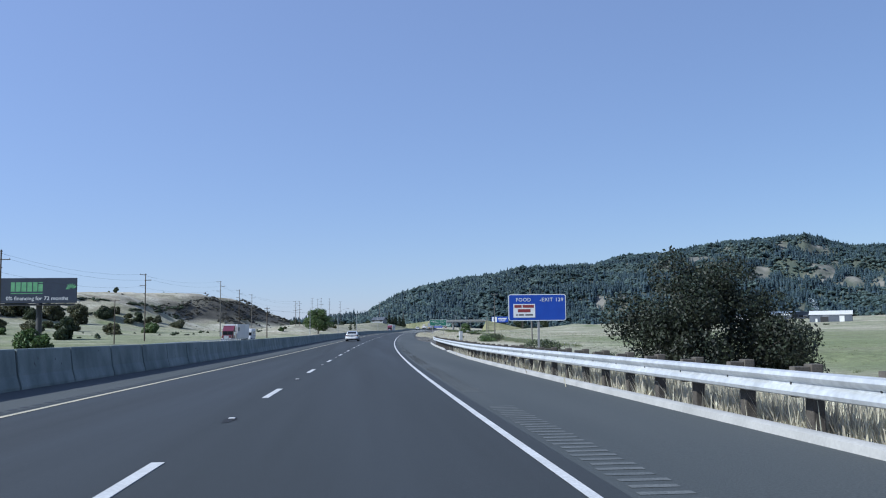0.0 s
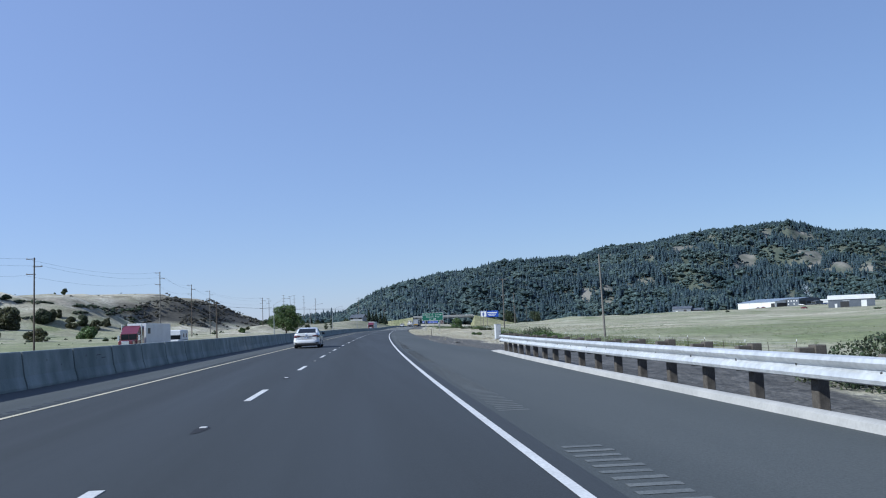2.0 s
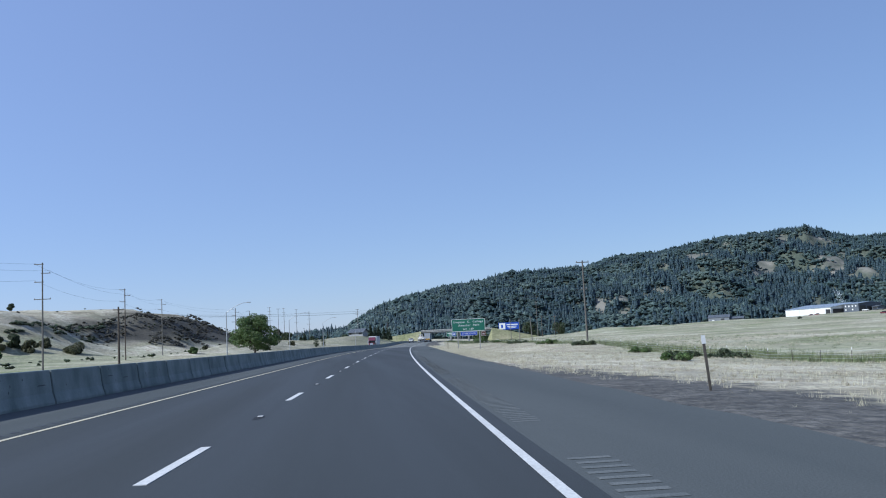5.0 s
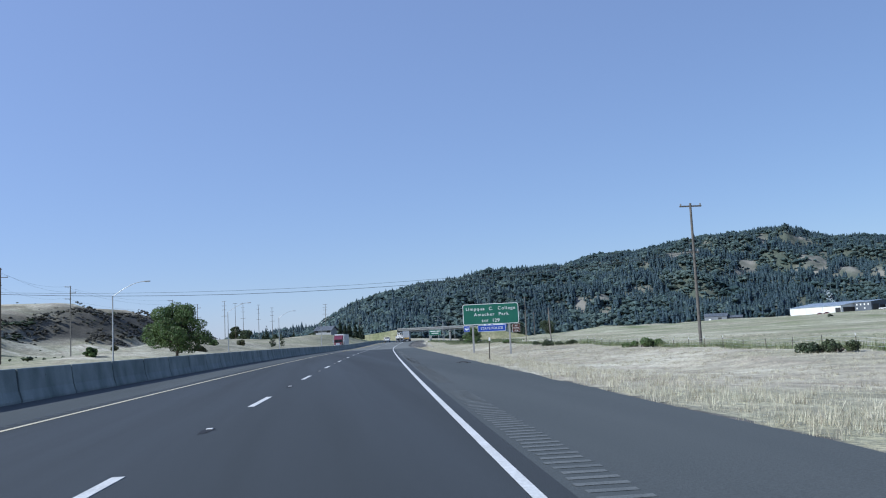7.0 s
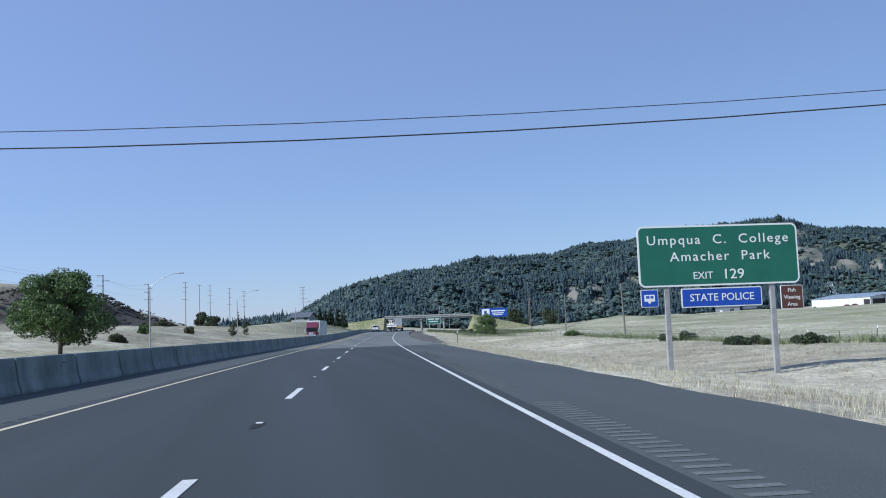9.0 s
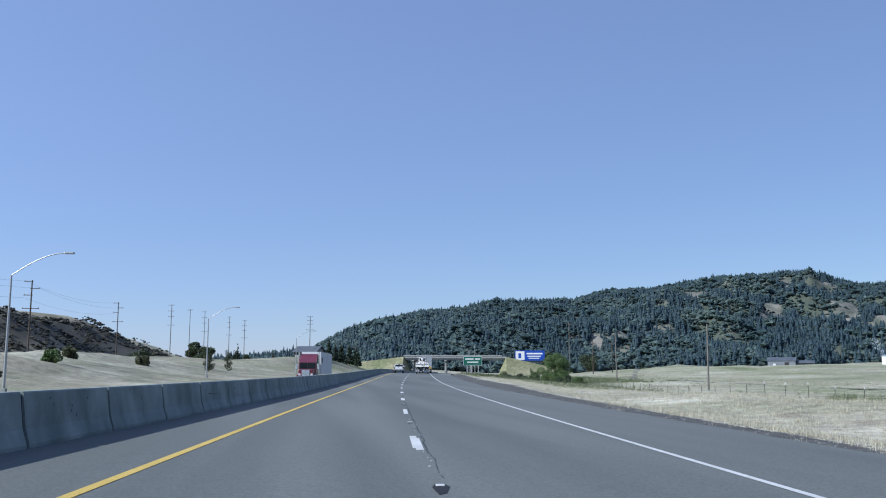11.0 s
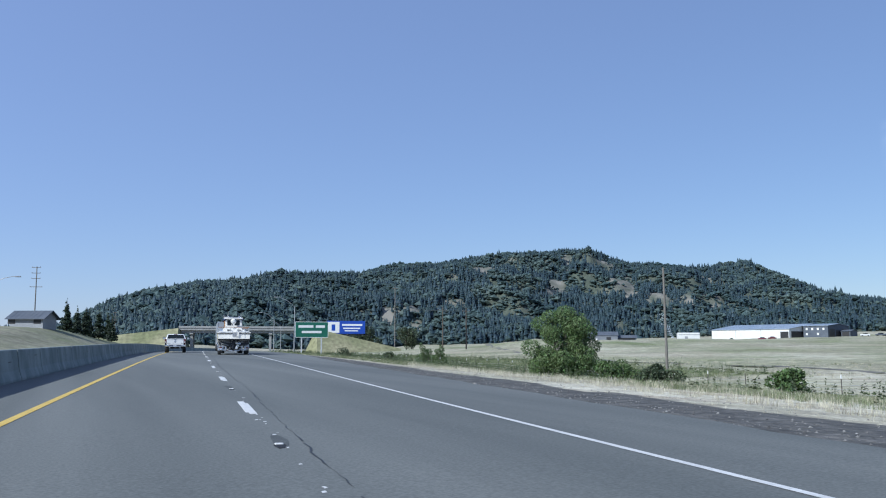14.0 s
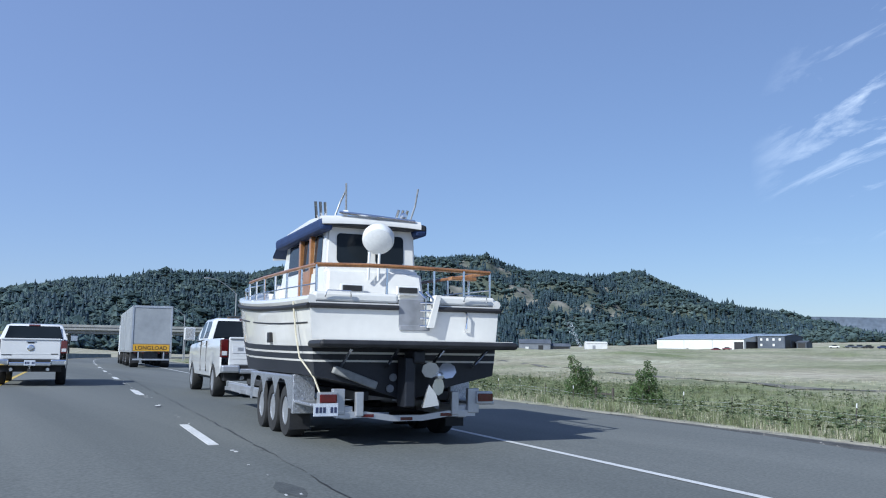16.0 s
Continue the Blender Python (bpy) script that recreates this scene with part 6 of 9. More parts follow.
        for a, b in zip(ring, ring[1:]):
            for q in range(4):
                bm.faces.new((a[q], b[q], b[q + 1], a[q + 1]))
        lm = part("tail_lamp", bm, RED_LAMP, t, "dark red tail lamp", smooth=True)
        part("lamp_strip", boxed(min(sgn * 0.56, sgn * 0.74), max(sgn * 0.56, sgn * 0.74), -0.03, -0.015, 0.80, 0.822), CLEAR_LAMP, lm)
        part("handle", boxed(min(sgn * 0.912, sgn * 0.94), max(sgn * 0.912, sgn * 0.94), 1.62, 1.82, 0.80, 0.83, bevel=0.008), CHROME, t)
        part("handle", boxed(min(sgn * 0.912, sgn * 0.94), max(sgn * 0.912, sgn * 0.94), 2.62, 2.82, 0.79, 0.82, bevel=0.008), CHROME, t)
        part("sill_trim", boxed(min(sgn * 0.86, sgn * 0.905), max(sgn * 0.86, sgn * 0.905), 1.55, 3.48, 0.19, 0.25, bevel=0.01), BLACK_TRIM, t)
        part("window_trim", boxed(min(sgn * 0.845, sgn * 0.862), max(sgn * 0.845, sgn * 0.862), 1.0, 3.1, 0.985, 1.0), CHROME, t)
        part("exhaust", tube(bmesh.new(), (sgn * 0.62, -0.03, 0.31), (sgn * 0.62, 0.2, 0.31), 0.045, seg=10), CHROME, t)
    part("rear_valance", boxed(-0.74, 0.74, -0.085, 0.2, 0.235, 0.375, bevel=0.03), BLACK_TRIM, t)
    for sgn in (-1, 1):  # its ends sweep up into the corners of the bumper
        bm = bmesh.new()
        pts = [(0.56, -0.079, 0.37), (0.70, -0.062, 0.375), (0.80, -0.012, 0.375), (0.862, 0.075, 0.375), (0.862, 0.075, 0.445), (0.80, -0.012, 0.43), (0.70, -0.062, 0.405)]
        bm.faces.new([bm.verts.new((sgn * x, y - 0.004, z)) for x, y, z in pts])
        bmesh.ops.solidify(bm, geom=bm.faces[:], thickness=0.012)
        part("valance_end", bm, BLACK_TRIM, t)
    # the bumper bows outwards and rounds into the flanks
    bm, rings = bmesh.new(), []
    for k in range(17):
        x = -0.885 + 1.77 * k / 16
        y = -0.075 + 0.17 * abs(x / 0.885) ** 5 + 0.02 * (x / 0.885) ** 2
        rings.append([bm.verts.new((x, y + d, z)) for d, z in ((0.10, 0.30), (0.03, 0.32), (0.0, 0.40), (0.0, 0.52), (0.035, 0.60), (0.12, 0.635))])
    for a, b in zip(rings, rings[1:]):
        for j in range(5):
            bm.faces.new((a[j], b[j], b[j + 1], a[j + 1]))
    part("bumper", bm, WHITE_PAINT, t, smooth=True)
    part("boot_spoiler", boxed(-0.66, 0.66, 0.03, 0.10, 1.046, 1.062, bevel=0.007), WHITE_PAINT, t)
    part("boot_trim", boxed(-0.44, 0.44, -0.018, 0.0, 0.825, 0.85), BLACK_TRIM, t)
    bm = bmesh.new()
    bm.faces.new([bm.verts.new((x, -0.008, z)) for x, z in ((-0.30, 0.64), (0.30, 0.64), (0.42, 0.81), (-0.42, 0.81))])
    bmesh.ops.solidify(bm, geom=bm.faces[:], thickness=0.006)
    part("boot_recess", bm, WHITE_PAINT, t)
    part("boot_seam", boxed(-0.60, 0.60, -0.012, 0.0, 0.628, 0.634), BLACK_TRIM, t)
    part("badge", lathe(bmesh.new(), [(0.07, 0), (0.07, 0.012), (0.04, 0.016)], Matrix.Translation((0, -0.002, 0.915)) @ Matrix.Rotation(radians(-90), 4, "Z"), 16), CHROME, t, "plain chrome oval badge")
    part("aerial_fin", boxed(-0.018, 0.018, 1.5, 1.62, 1.43, 1.468, bevel=0.01), WHITE_PAINT, t)
    # dark mirror glass stands in for the dark road it would reflect
    mirror_pair(t, 0.90, 3.02, 0.92, 0.19, 0.15, BLACK_TRIM, CAR_GLASS)
    plate_at(t, 0, -0.012, 0.66)
    return t


saloon(M(125.05, -2.33), "white saloon car with dark tinted windows")


# white pickups
def pickup(m, label, width, roof_z, axles, length, rail_z, lamp, tow=False):
    t = thing("pickup_truck", m, label, "pickup truck")
    W_ = width / 2
    cab0, cab1 = (2.05, 4.15) if not tow else (2.35, 4.5)
    R = 0.41
    ys_ = sorted(set([0, 0.05, 0.2] + [round(axles[0] - 0.6 + 0.1 * k, 2) for k in range(13)] + [2.0, 2.4, 2.8, 3.2, 3.6] + [round(axles[1] - 0.6 + 0.1 * k, 2) for k in range(13)] + [length - 0.35, length - 0.15, length - 0.04, length]))
    rows = []
    for y in ys_:
        w = W_ * np.interp(y, [0, 0.05, 0.4, length - 0.5, length - 0.12, length], [0.965, 0.985, 1.0, 1.0, 0.94, 0.86])
        top = np.interp(y, [0, cab0, cab1, length - 0.4, length - 0.05, length], [rail_z, rail_z, rail_z - 0.08, rail_z - 0.14, rail_z - 0.24, rail_z - 0.36])
        sill = min(arch(y, 0.50 if y > 0.3 else 0.62, axles, 0.50), 0.93)
        mid = max(sill + 0.03, 0.80)
        rows.append((y, [(w * 0.96, sill), (w * 0.985, (sill + mid) / 2), (w * 1.0, mid + 0.02), (w * 0.99, (mid + top) / 2 + 0.04), (w * 0.975, top - 0.05), (w * 0.945, top), (w * 0.86, top), (0, top + (0.03 if y > cab1 else 0))]))

    def skin(i, j, y, s):
        if y < cab0 and j == 6:
            return None
        return ("body", WHITE_PAINT)
    shell(t, rows, skin, WHITE_PAINT)
    cap(t, rows[-1][1], length, CHROME, "grille")
    part("bed_floor", boxed(-W_ * 0.86, W_ * 0.86, 0.1, cab0, rail_z - 0.56, rail_z - 0.5), BLACK_TRIM, t)
    part("bed_liner", boxed(-W_ * 0.87, W_ * 0.87, cab0 - 0.06, cab0, rail_z - 0.5, rail_z - 0.01), BLACK_TRIM, t)
    part("underbody", boxed(-W_ * 0.84, W_ * 0.84, 0.3, length - 0.3, 0.42, rail_z - 0.54), BLACK_TRIM, t)
    # tailgate with handle and a plain badge
    tg = part("tailgate", boxed(-W_ * 0.80, W_ * 0.80, -0.03, 0.06, 0.80, rail_z + 0.01, bevel=0.02), WHITE_PAINT, t)
    part("tailgate_crease", boxed(-W_ * 0.78, W_ * 0.78, -0.036, -0.03, 0.945, 0.965), WHITE_PAINT, tg)
    part("spoiler_lip", boxed(-W_ * 0.79, W_ * 0.79, -0.06, 0.02, rail_z - 0.02, rail_z + 0.025, bevel=0.012), WHITE_PAINT, tg)
    if not tow:
        part("tailgate_handle", boxed(-0.13, 0.13, -0.05, -0.03, rail_z - 0.09, rail_z - 0.05, bevel=0.008), CHROME, tg)
        part("handle_recess", boxed(-0.09, 0.09, -0.034, -0.03, rail_z - 0.13, rail_z - 0.09), BLACK_TRIM, tg)
        part("badge", lathe(bmesh.new(), [(0.10, 0), (0.10, 0.012), (0.06, 0.03)], Matrix.Translation((0, -0.03, rail_z - 0.26)) @ Matrix.Rotation(radians(-90), 4, "Z"), 16), CHROME, tg, "plain dark chrome badge")
        bars(tg, [(-W_ * 0.76, -W_ * 0.50, 0.915, 0.935), (W_ * 0.55, W_ * 0.74, 0.945, 0.97)], BLACK_TRIM, -0.037, "badge_bar")
    else:
        part("name_band", boxed(-W_ * 0.72, W_ * 0.72, -0.038, -0.03, rail_z - 0.36, rail_z - 0.16, bevel=0.003), TRAILER_WHITE, tg)
        bars(tg, [(-W_ * 0.60 + 0.19 * k, -W_ * 0.60 + 0.19 * k + 0.13, rail_z - 0.30, rail_z - 0.22) for k in range(7)], ALLOY, -0.043, "name_bar")
        part("tailgate_lock", boxed(W_ * 0.40, W_ * 0.66, -0.06, -0.03, rail_z - 0.15, rail_z + 0.08, bevel=0.01), BLACK_TRIM, tg)
    for sgn in (-1, 1):
        a, b = sorted((sgn * W_ * 0.81, sgn * W_ * 0.985))
        lm = part("tail_lamp", boxed(a, b, -0.035, 0.16, 0.98, rail_z - 0.03, bevel=0.015), RED_LAMP, t, "dark red tail lamp")
        part("reverse_lamp", boxed(a + 0.02, b - 0.03, -0.042, -0.034, 1.03, 1.13, bevel=0.004), CLEAR_LAMP, lm)
        part("bumper_end", boxed(*sorted((sgn * W_ * 0.55, sgn * W_ * 0.97)), -0.16, 0.12, 0.62, 0.80, bevel=0.04), CHROME if not tow else ALLOY, t)
        part("exhaust", tube(bmesh.new(), (sgn * 0.50, -0.14, 0.50), (sgn * 0.50, 0.3, 0.50), 0.05, seg=12), CHROME, t)
        part("door_handle", boxed(*sorted((sgn * W_ * 0.985, sgn * W_ * 1.02)), cab0 + 0.25, cab0 + 0.45, rail_z - 0.16, rail_z - 0.12, bevel=0.01), CHROME if not tow else WHITE_PAINT, t)
        part("door_handle", boxed(*sorted((sgn * W_ * 0.985, sgn * W_ * 1.02)), cab0 + 1.15, cab0 + 1.35, rail_z - 0.16, rail_z - 0.12, bevel=0.01), CHROME if not tow else WHITE_PAINT, t)
        part("door_seam", boxed(*sorted((sgn * W_ * 0.975, sgn * W_ * 1.003)), cab0 + 1.05, cab0 + 1.06, 0.6, rail_z - 0.05), BLACK_TRIM, t)
        part("door_seam", boxed(*sorted((sgn * W_ * 0.975, sgn * W_ * 1.003)), cab0 + 0.02, cab0 + 0.03, 0.6, rail_z - 0.05), BLACK_TRIM, t)
    part("bumper", boxed(-W_ * 0.56, W_ * 0.56, -0.14, 0.1, 0.60, 0.72, bevel=0.03), CHROME if not tow else ALLOY, t)
    part("bumper_step", boxed(-W_ * 0.70, W_ * 0.70, -0.10, 0.05, 0.72, 0.80, bevel=0.01), BLACK_TRIM, t)
    part("hitch", boxed(-0.05, 0.05, -0.25, 0.2, 0.44, 0.52, bevel=0.008), DARK_STEEL, t)
    part("hitch_ball", lathe(bmesh.new(), [(0.02, 0.0), (0.02, 0.05), (0.045, 0.07), (0.045, 0.1), (0.0, 0.12)], Matrix.Translation((0, -0.2, 0.52)) @ Matrix.Rotation(radians(-90), 4, "Y"), 10), CHROME, t)
    plate_at(t, 0, -0.145, 0.615)
    # cab
    gs = []
    h = roof_z - rail_z
    for f_, in [(k / 22,) for k in range(23)]:
        y = cab0 - 0.02 + (cab1 + 0.15 - cab0) * f_
        roof = rail_z + h * np.interp(f_, [0, 0.045, 0.10, 0.2, 0.62, 0.72, 1.0], [0.0, 0.72, 0.95, 1.0, 1.0, 0.93, -0.06])
        k = max(0.0, min(1.0, (roof - rail_z) / h))
        wb = W_ * 0.945
        wr = wb - 0.155 * k
        gs.append((y, [(wb, rail_z - 0.02), (wb - 0.01, rail_z + 0.03 * k), (wr + 0.03, roof - 0.10 * k), (wr, roof - 0.045 * k), (wr - 0.10, roof - 0.006 * k), (0, roof)]))

    def glass(i, j, y, s):
        q = (y - cab0) / (cab1 + 0.15 - cab0)
        if j == 1:
            if 0.09 < q < 0.78 and not 0.42 < q < 0.47:
                return ("side_window_right" if s > 0 else "side_window_left", CAR_GLASS)
            return ("pillars", WHITE_PAINT)
        if j == 4 and q < 0.045:
            return ("rear_window", CAR_GLASS)
        if j == 4 and q > 0.72:
            return ("windscreen", CAR_GLASS)
        return ("roof", WHITE_PAINT)
    shell(t, gs, glass, WHITE_PAINT)
    bm = bmesh.new()
    zb, zt = rail_z + 0.05, rail_z + h * 0.84
    q = [bm.verts.new(c) for c in ((-W_ * 0.83, cab0 - 0.03, zb), (W_ * 0.83, cab0 - 0.03, zb), (W_ * 0.72, cab0 + 0.05, zt), (-W_ * 0.72, cab0 + 0.05, zt))]
    bm.faces.new(q)
    part("rear_window_pane", bm, CAR_GLASS, t)
    part("stop_lamp", boxed(-0.17, 0.17, cab0 + 0.03, cab0 + 0.12, roof_z - 0.085, roof_z - 0.035, bevel=0.01), RED_LAMP, t)
    if tow:
        for k in range(5):
            part("clearance_lamp", boxed(-0.5 + 0.25 * k - 0.04, -0.5 + 0.25 * k + 0.04, cab1 - 0.9, cab1 - 0.82, roof_z - 0.01, roof_z + 0.03, bevel=0.01), BANNER, t)
        part("roof_bar", boxed(-0.45, 0.45, cab0 + 0.3, cab0 + 0.38, roof_z, roof_z + 0.05, bevel=0.015), DARK_STEEL, t)
    else:
        part("tool_box", boxed(-W_ * 0.90, W_ * 0.90, cab0 - 0.55, cab0 - 0.08, rail_z - 0.2, rail_z + 0.03, bevel=0.02), TREAD, t, "bright tread-plate tool box")
        part("aerial_fin", boxed(-0.03, 0.03, cab0 + 0.5, cab0 + 0.68, roof_z - 0.01, roof_z + 0.07, bevel=0.012), BLACK_TRIM, t)
    for sgn in (-1, 1):
        for a in axles:
            wheel(t, sgn * (W_ - 0.17), a, R, 0.29, sgn, 6, 0.64)
    mirror_pair(t, W_ + 0.04, cab1 - 0.15, rail_z - 0.02, 0.26 if not tow else 0.30, 0.22 if not tow else 0.36, BLACK_TRIM if not tow else WHITE_PAINT)
    return t


pickup(M(536.2, -2.87), "white crew-cab pickup with chrome bumper and tread-plate tool box", 2.06, 1.93, (1.24, 4.80), 5.85, 1.40, 0.0)
pickup(M(528.3, 2.52), "white heavy-duty pickup towing the boat trailer", 2.03, 2.02, (1.25, 5.3), 6.35, 1.44, 0.0, tow=True)


# lorries
def box_trailer(t, y0, y1, w, z0, z1, mat, ribs=True):
    p = part("trailer_box", boxed(-w / 2, w / 2, y0, y1, z0, z1, bevel=0.02), mat, t)
    for sgn in (-1, 1):
        part("side_rail", boxed(*sorted((sgn * (w / 2 - 0.01), sgn * (w / 2 + 0.02))), y0, y1, z0 - 0.06, z0 + 0.08), ALLOY, p)
        if ribs:
            bm = bmesh.new()
            for k in range(int((y1 - y0) / 0.6)):
                y = y0 + 0.3 + 0.6 * k
                box(bm, *sorted((sgn * (w / 2), sgn * (w / 2 + 0.012))), y - 0.02, y + 0.02, z0 + 0.1, z1 - 0.1)
            part("side_ribs", bm, mat, p)
    return p


def dual(t, x, y, R=0.5, name="wheel"):
    for sgn in (-1, 1):
        wheel(t, sgn * x, y, R, 0.55, sgn, 8, 0.55, name)


def semi(m, label):
    """Tractor nose at y = 0, looking to -y; the trailer's rear at y = 22."""
    t = thing("semi_truck", m, label, "lorry", "maroon lorries on the opposite carriageway")
    part("bonnet", boxed(-0.95, 0.95, 0.0, 1.9, 0.75, 1.75, bevel=0.12), RED_PAINT, t)
    part("cab", boxed(-1.15, 1.15, 1.8, 3.4, 0.75, 2.75, bevel=0.10), RED_PAINT, t)
    part("sleeper", boxed(-1.2, 1.2, 3.35, 5.4, 0.75, 3.75, bevel=0.14), RED_PAINT, t)
    bm = bmesh.new()
    q = [bm.verts.new(c) for c in ((-1.1, 1.9, 2.70), (1.1, 1.9, 2.70), (1.1, 3.6, 3.75), (-1.1, 3.6, 3.75), (-1.1, 3.6, 2.6), (1.1, 3.6, 2.6))]
    for f in ((0, 1, 2, 3), (0, 3, 4), (1, 5, 2), (0, 4, 5, 1), (3, 2, 5, 4)):
        bm.faces.new([q[i] for i in f])
    part("roof_fairing", bm, RED_PAINT, t)
    for sgn in (-1, 1):
        part("windscreen", boxed(*sorted((sgn * 0.03, sgn * 1.02)), 1.765, 1.80, 1.85, 2.60, bevel=0.01), CAR_GLASS, t)
        part("side_window", boxed(*sorted((sgn * 1.14, sgn * 1.165)), 2.1, 3.0, 1.85, 2.5, bevel=0.005), CAR_GLASS, t)
        part("wing_mirror", boxed(*sorted((sgn * 1.25, sgn * 1.5)), 1.75, 1.95, 1.75, 2.45, bevel=0.03), CHROME, t)
        part("headlamp", boxed(*sorted((sgn * 0.62, sgn * 0.93)), -0.03, 0.2, 0.95, 1.2, bevel=0.03), CLEAR_LAMP, t)
        part("exhaust_stack", tube(bmesh.new(), (sgn * 1.3, 3.3, 0.8), (sgn * 1.3, 3.3, 4.0), 0.08, seg=10), CHROME, t)
        part("mudguard", boxed(*sorted((sgn * 0.85, sgn * 1.2)), 0.4, 1.75, 0.85, 1.15, bevel=0.1), RED_PAINT, t)
        part("fuel_tank", tube(bmesh.new(), (sgn * 1.0, 2.2, 0.7), (sgn * 1.0, 4.0, 0.7), 0.32, seg=14), CHROME, t)
    part("radiator_grille", boxed(-0.5, 0.5, -0.05, 0.05, 0.9, 1.68, bevel=0.02), CHROME, t)
    part("front_bumper", boxed(-1.15, 1.15, -0.12, 0.25, 0.35, 0.75, bevel=0.05), CHROME, t)
    part("chassis", boxed(-0.45, 0.45, 1.5, 21.5, 0.6, 1.0), DARK_STEEL, t)
    box_trailer(t, 6.1, 22.0, 2.58, 1.15, 4.08, TRAILER_WHITE)
    part("logo_panel", boxed(1.295, 1.305, 7.0, 8.6, 2.6, 3.4), BLACK_PRINT, t, "dark plain panel")
    for y in (1.1, 5.0, 6.3, 19.2, 20.5):
        dual(t, 1.0, y)
    return t


semi(Matrix.Translation(P(184, -31.6, float(far_side(184)) + 0.0)) @ Matrix.Rotation(float(np.interp(184, SS, TH)) + 0.03, 4, "Z"), "maroon tractor with a white box trailer on the opposite carriageway")
semi(Matrix.Translation(P(459.5, -12.8, float(far_side(460)) + 0.0)) @ Matrix.Rotation(float(np.interp(451, SS, TH)), 4, "Z"), "maroon sleeper-cab tractor with a white ribbed trailer on the opposite carriageway")

m = M(568.5, 3.05)
lorry = thing("box_lorry", m, "grey box trailer lorry with an amber banner, driving ahead", "lorry")
box_trailer(lorry, 0.0, 8.4, 2.55, 1.05, 4.05, TRAILER_GREY)
box_trailer(lorry, 9.3, 17.6, 2.55, 1.05, 4.05, TRAILER_GREY)
part("cab", boxed(-1.2, 1.2, 18.6, 21.0, 0.7, 3.3, bevel=0.1), TRAILER_WHITE, lorry)
dr = part("rear_door", boxed(-1.18, 1.18, -0.03, 0.0, 1.55, 3.95, bevel=0.01), TRAILER_GREY, lorry)
bm = bmesh.new()
for a in ((-1.28, -1.17, 1.05, 4.06), (1.17, 1.28, 1.05, 4.06)):
    box(bm, a[0], a[1], -0.06, 0.0, a[2], a[3])
box(bm, -1.28, 1.28, -0.06, 0.0, 3.94, 4.08)
part("door_frame", bm, ALLOY, lorry)
bn = part("banner", boxed(-1.15, 1.15, -0.075, -0.035, 1.08, 1.52, bevel=0.005), BANNER, lorry, "amber long load banner")
lettering("LONG", 0.36, -0.52, 1.17, BLACK_PRINT, bn, y=-0.08)
lettering("LOAD", 0.36, 0.52, 1.17, BLACK_PRINT, bn, y=-0.08)
for x in (-1.0, -0.5, 0.5, 1.0):
    part("marker_lamp", boxed(x - 0.06, x + 0.06, -0.07, -0.05, 0.93, 0.99), RED_LAMP, lorry)
part("underride_bar", boxed(-1.15, 1.15, -0.05, 0.05, 0.48, 0.58), ALLOY, lorry)
for x in (-0.8, 0.8):
    part("bar_post", boxed(x - 0.04, x + 0.04, -0.03, 0.05, 0.5, 1.05), ALLOY, lorry)
part("chassis", boxed(-0.45, 0.45, 0.3, 20, 0.6, 1.0), DARK_STEEL, lorry)
for y in (1.2, 6.9, 10.4, 16.0, 19.6):
    dual(lorry, 0.98, y)
for sgn in (-1, 1):
    part("mud_flap", boxed(*sorted((sgn * 0.7, sgn * 1.22)), 0.45, 0.47, 0.3, 0.95), BLACK_TRIM, lorry)

# white camper on the opposite side, and an oncoming white car
m = Matrix.Translation(P(222, -34.5, float(far_side(222)))) @ Matrix.Rotation(float(np.interp(222, SS, TH)) + 0.06, 4, "Z")
rv = thing("camper_van", m, "white camper van on the opposite carriageway", "camper van")
part("body", boxed(-1.15, 1.15, 0.9, 7.2, 0.5, 3.05, bevel=0.12), TRAILER_WHITE, rv)
part("overcab", boxed(-1.1, 1.1, 0.2, 1.2, 2.1, 3.0, bevel=0.12), TRAILER_WHITE, rv)
part("bonnet", boxed(-0.95, 0.95, -0.9, 1.0, 0.5, 1.35, bevel=0.12), TRAILER_WHITE, rv)
part("windscreen", boxed(-0.9, 0.9, 0.55, 0.9, 1.35, 2.1, bevel=0.05), CAR_GLASS, rv)
for y in (2.4, 4.8):
    part("side_window", boxed(1.14, 1.165, y, y + 1.1, 1.7, 2.4, bevel=0.01), CAR_GLASS, rv)
part("stripe", boxed(1.15, 1.158, 1.2, 7.0, 1.2, 1.35), SHED_GREY, rv)
for y in (0.1, 5.4):
    dual(rv, 0.9, y, 0.38)
# ---- the boat on its trailer ----
BOAT = M(517.55, 2.22)
boat = thing("cabin_cruiser", BOAT, "white cabin cruiser with dark bottom and teak rails on a trailer", "boat")
BL = 8.9


def beam(y):
    return float(np.interp(y, [0, 1.5, 3.5, 5.0, 6.2, 7.3, 8.2, 8.7, BL], [1.31, 1.34, 1.33, 1.25, 1.08, 0.78, 0.42, 0.16, 0.02]))


def sheer(y):
    return 1.80 + 0.05 * (y / BL) + 0.52 * (y / BL) ** 2


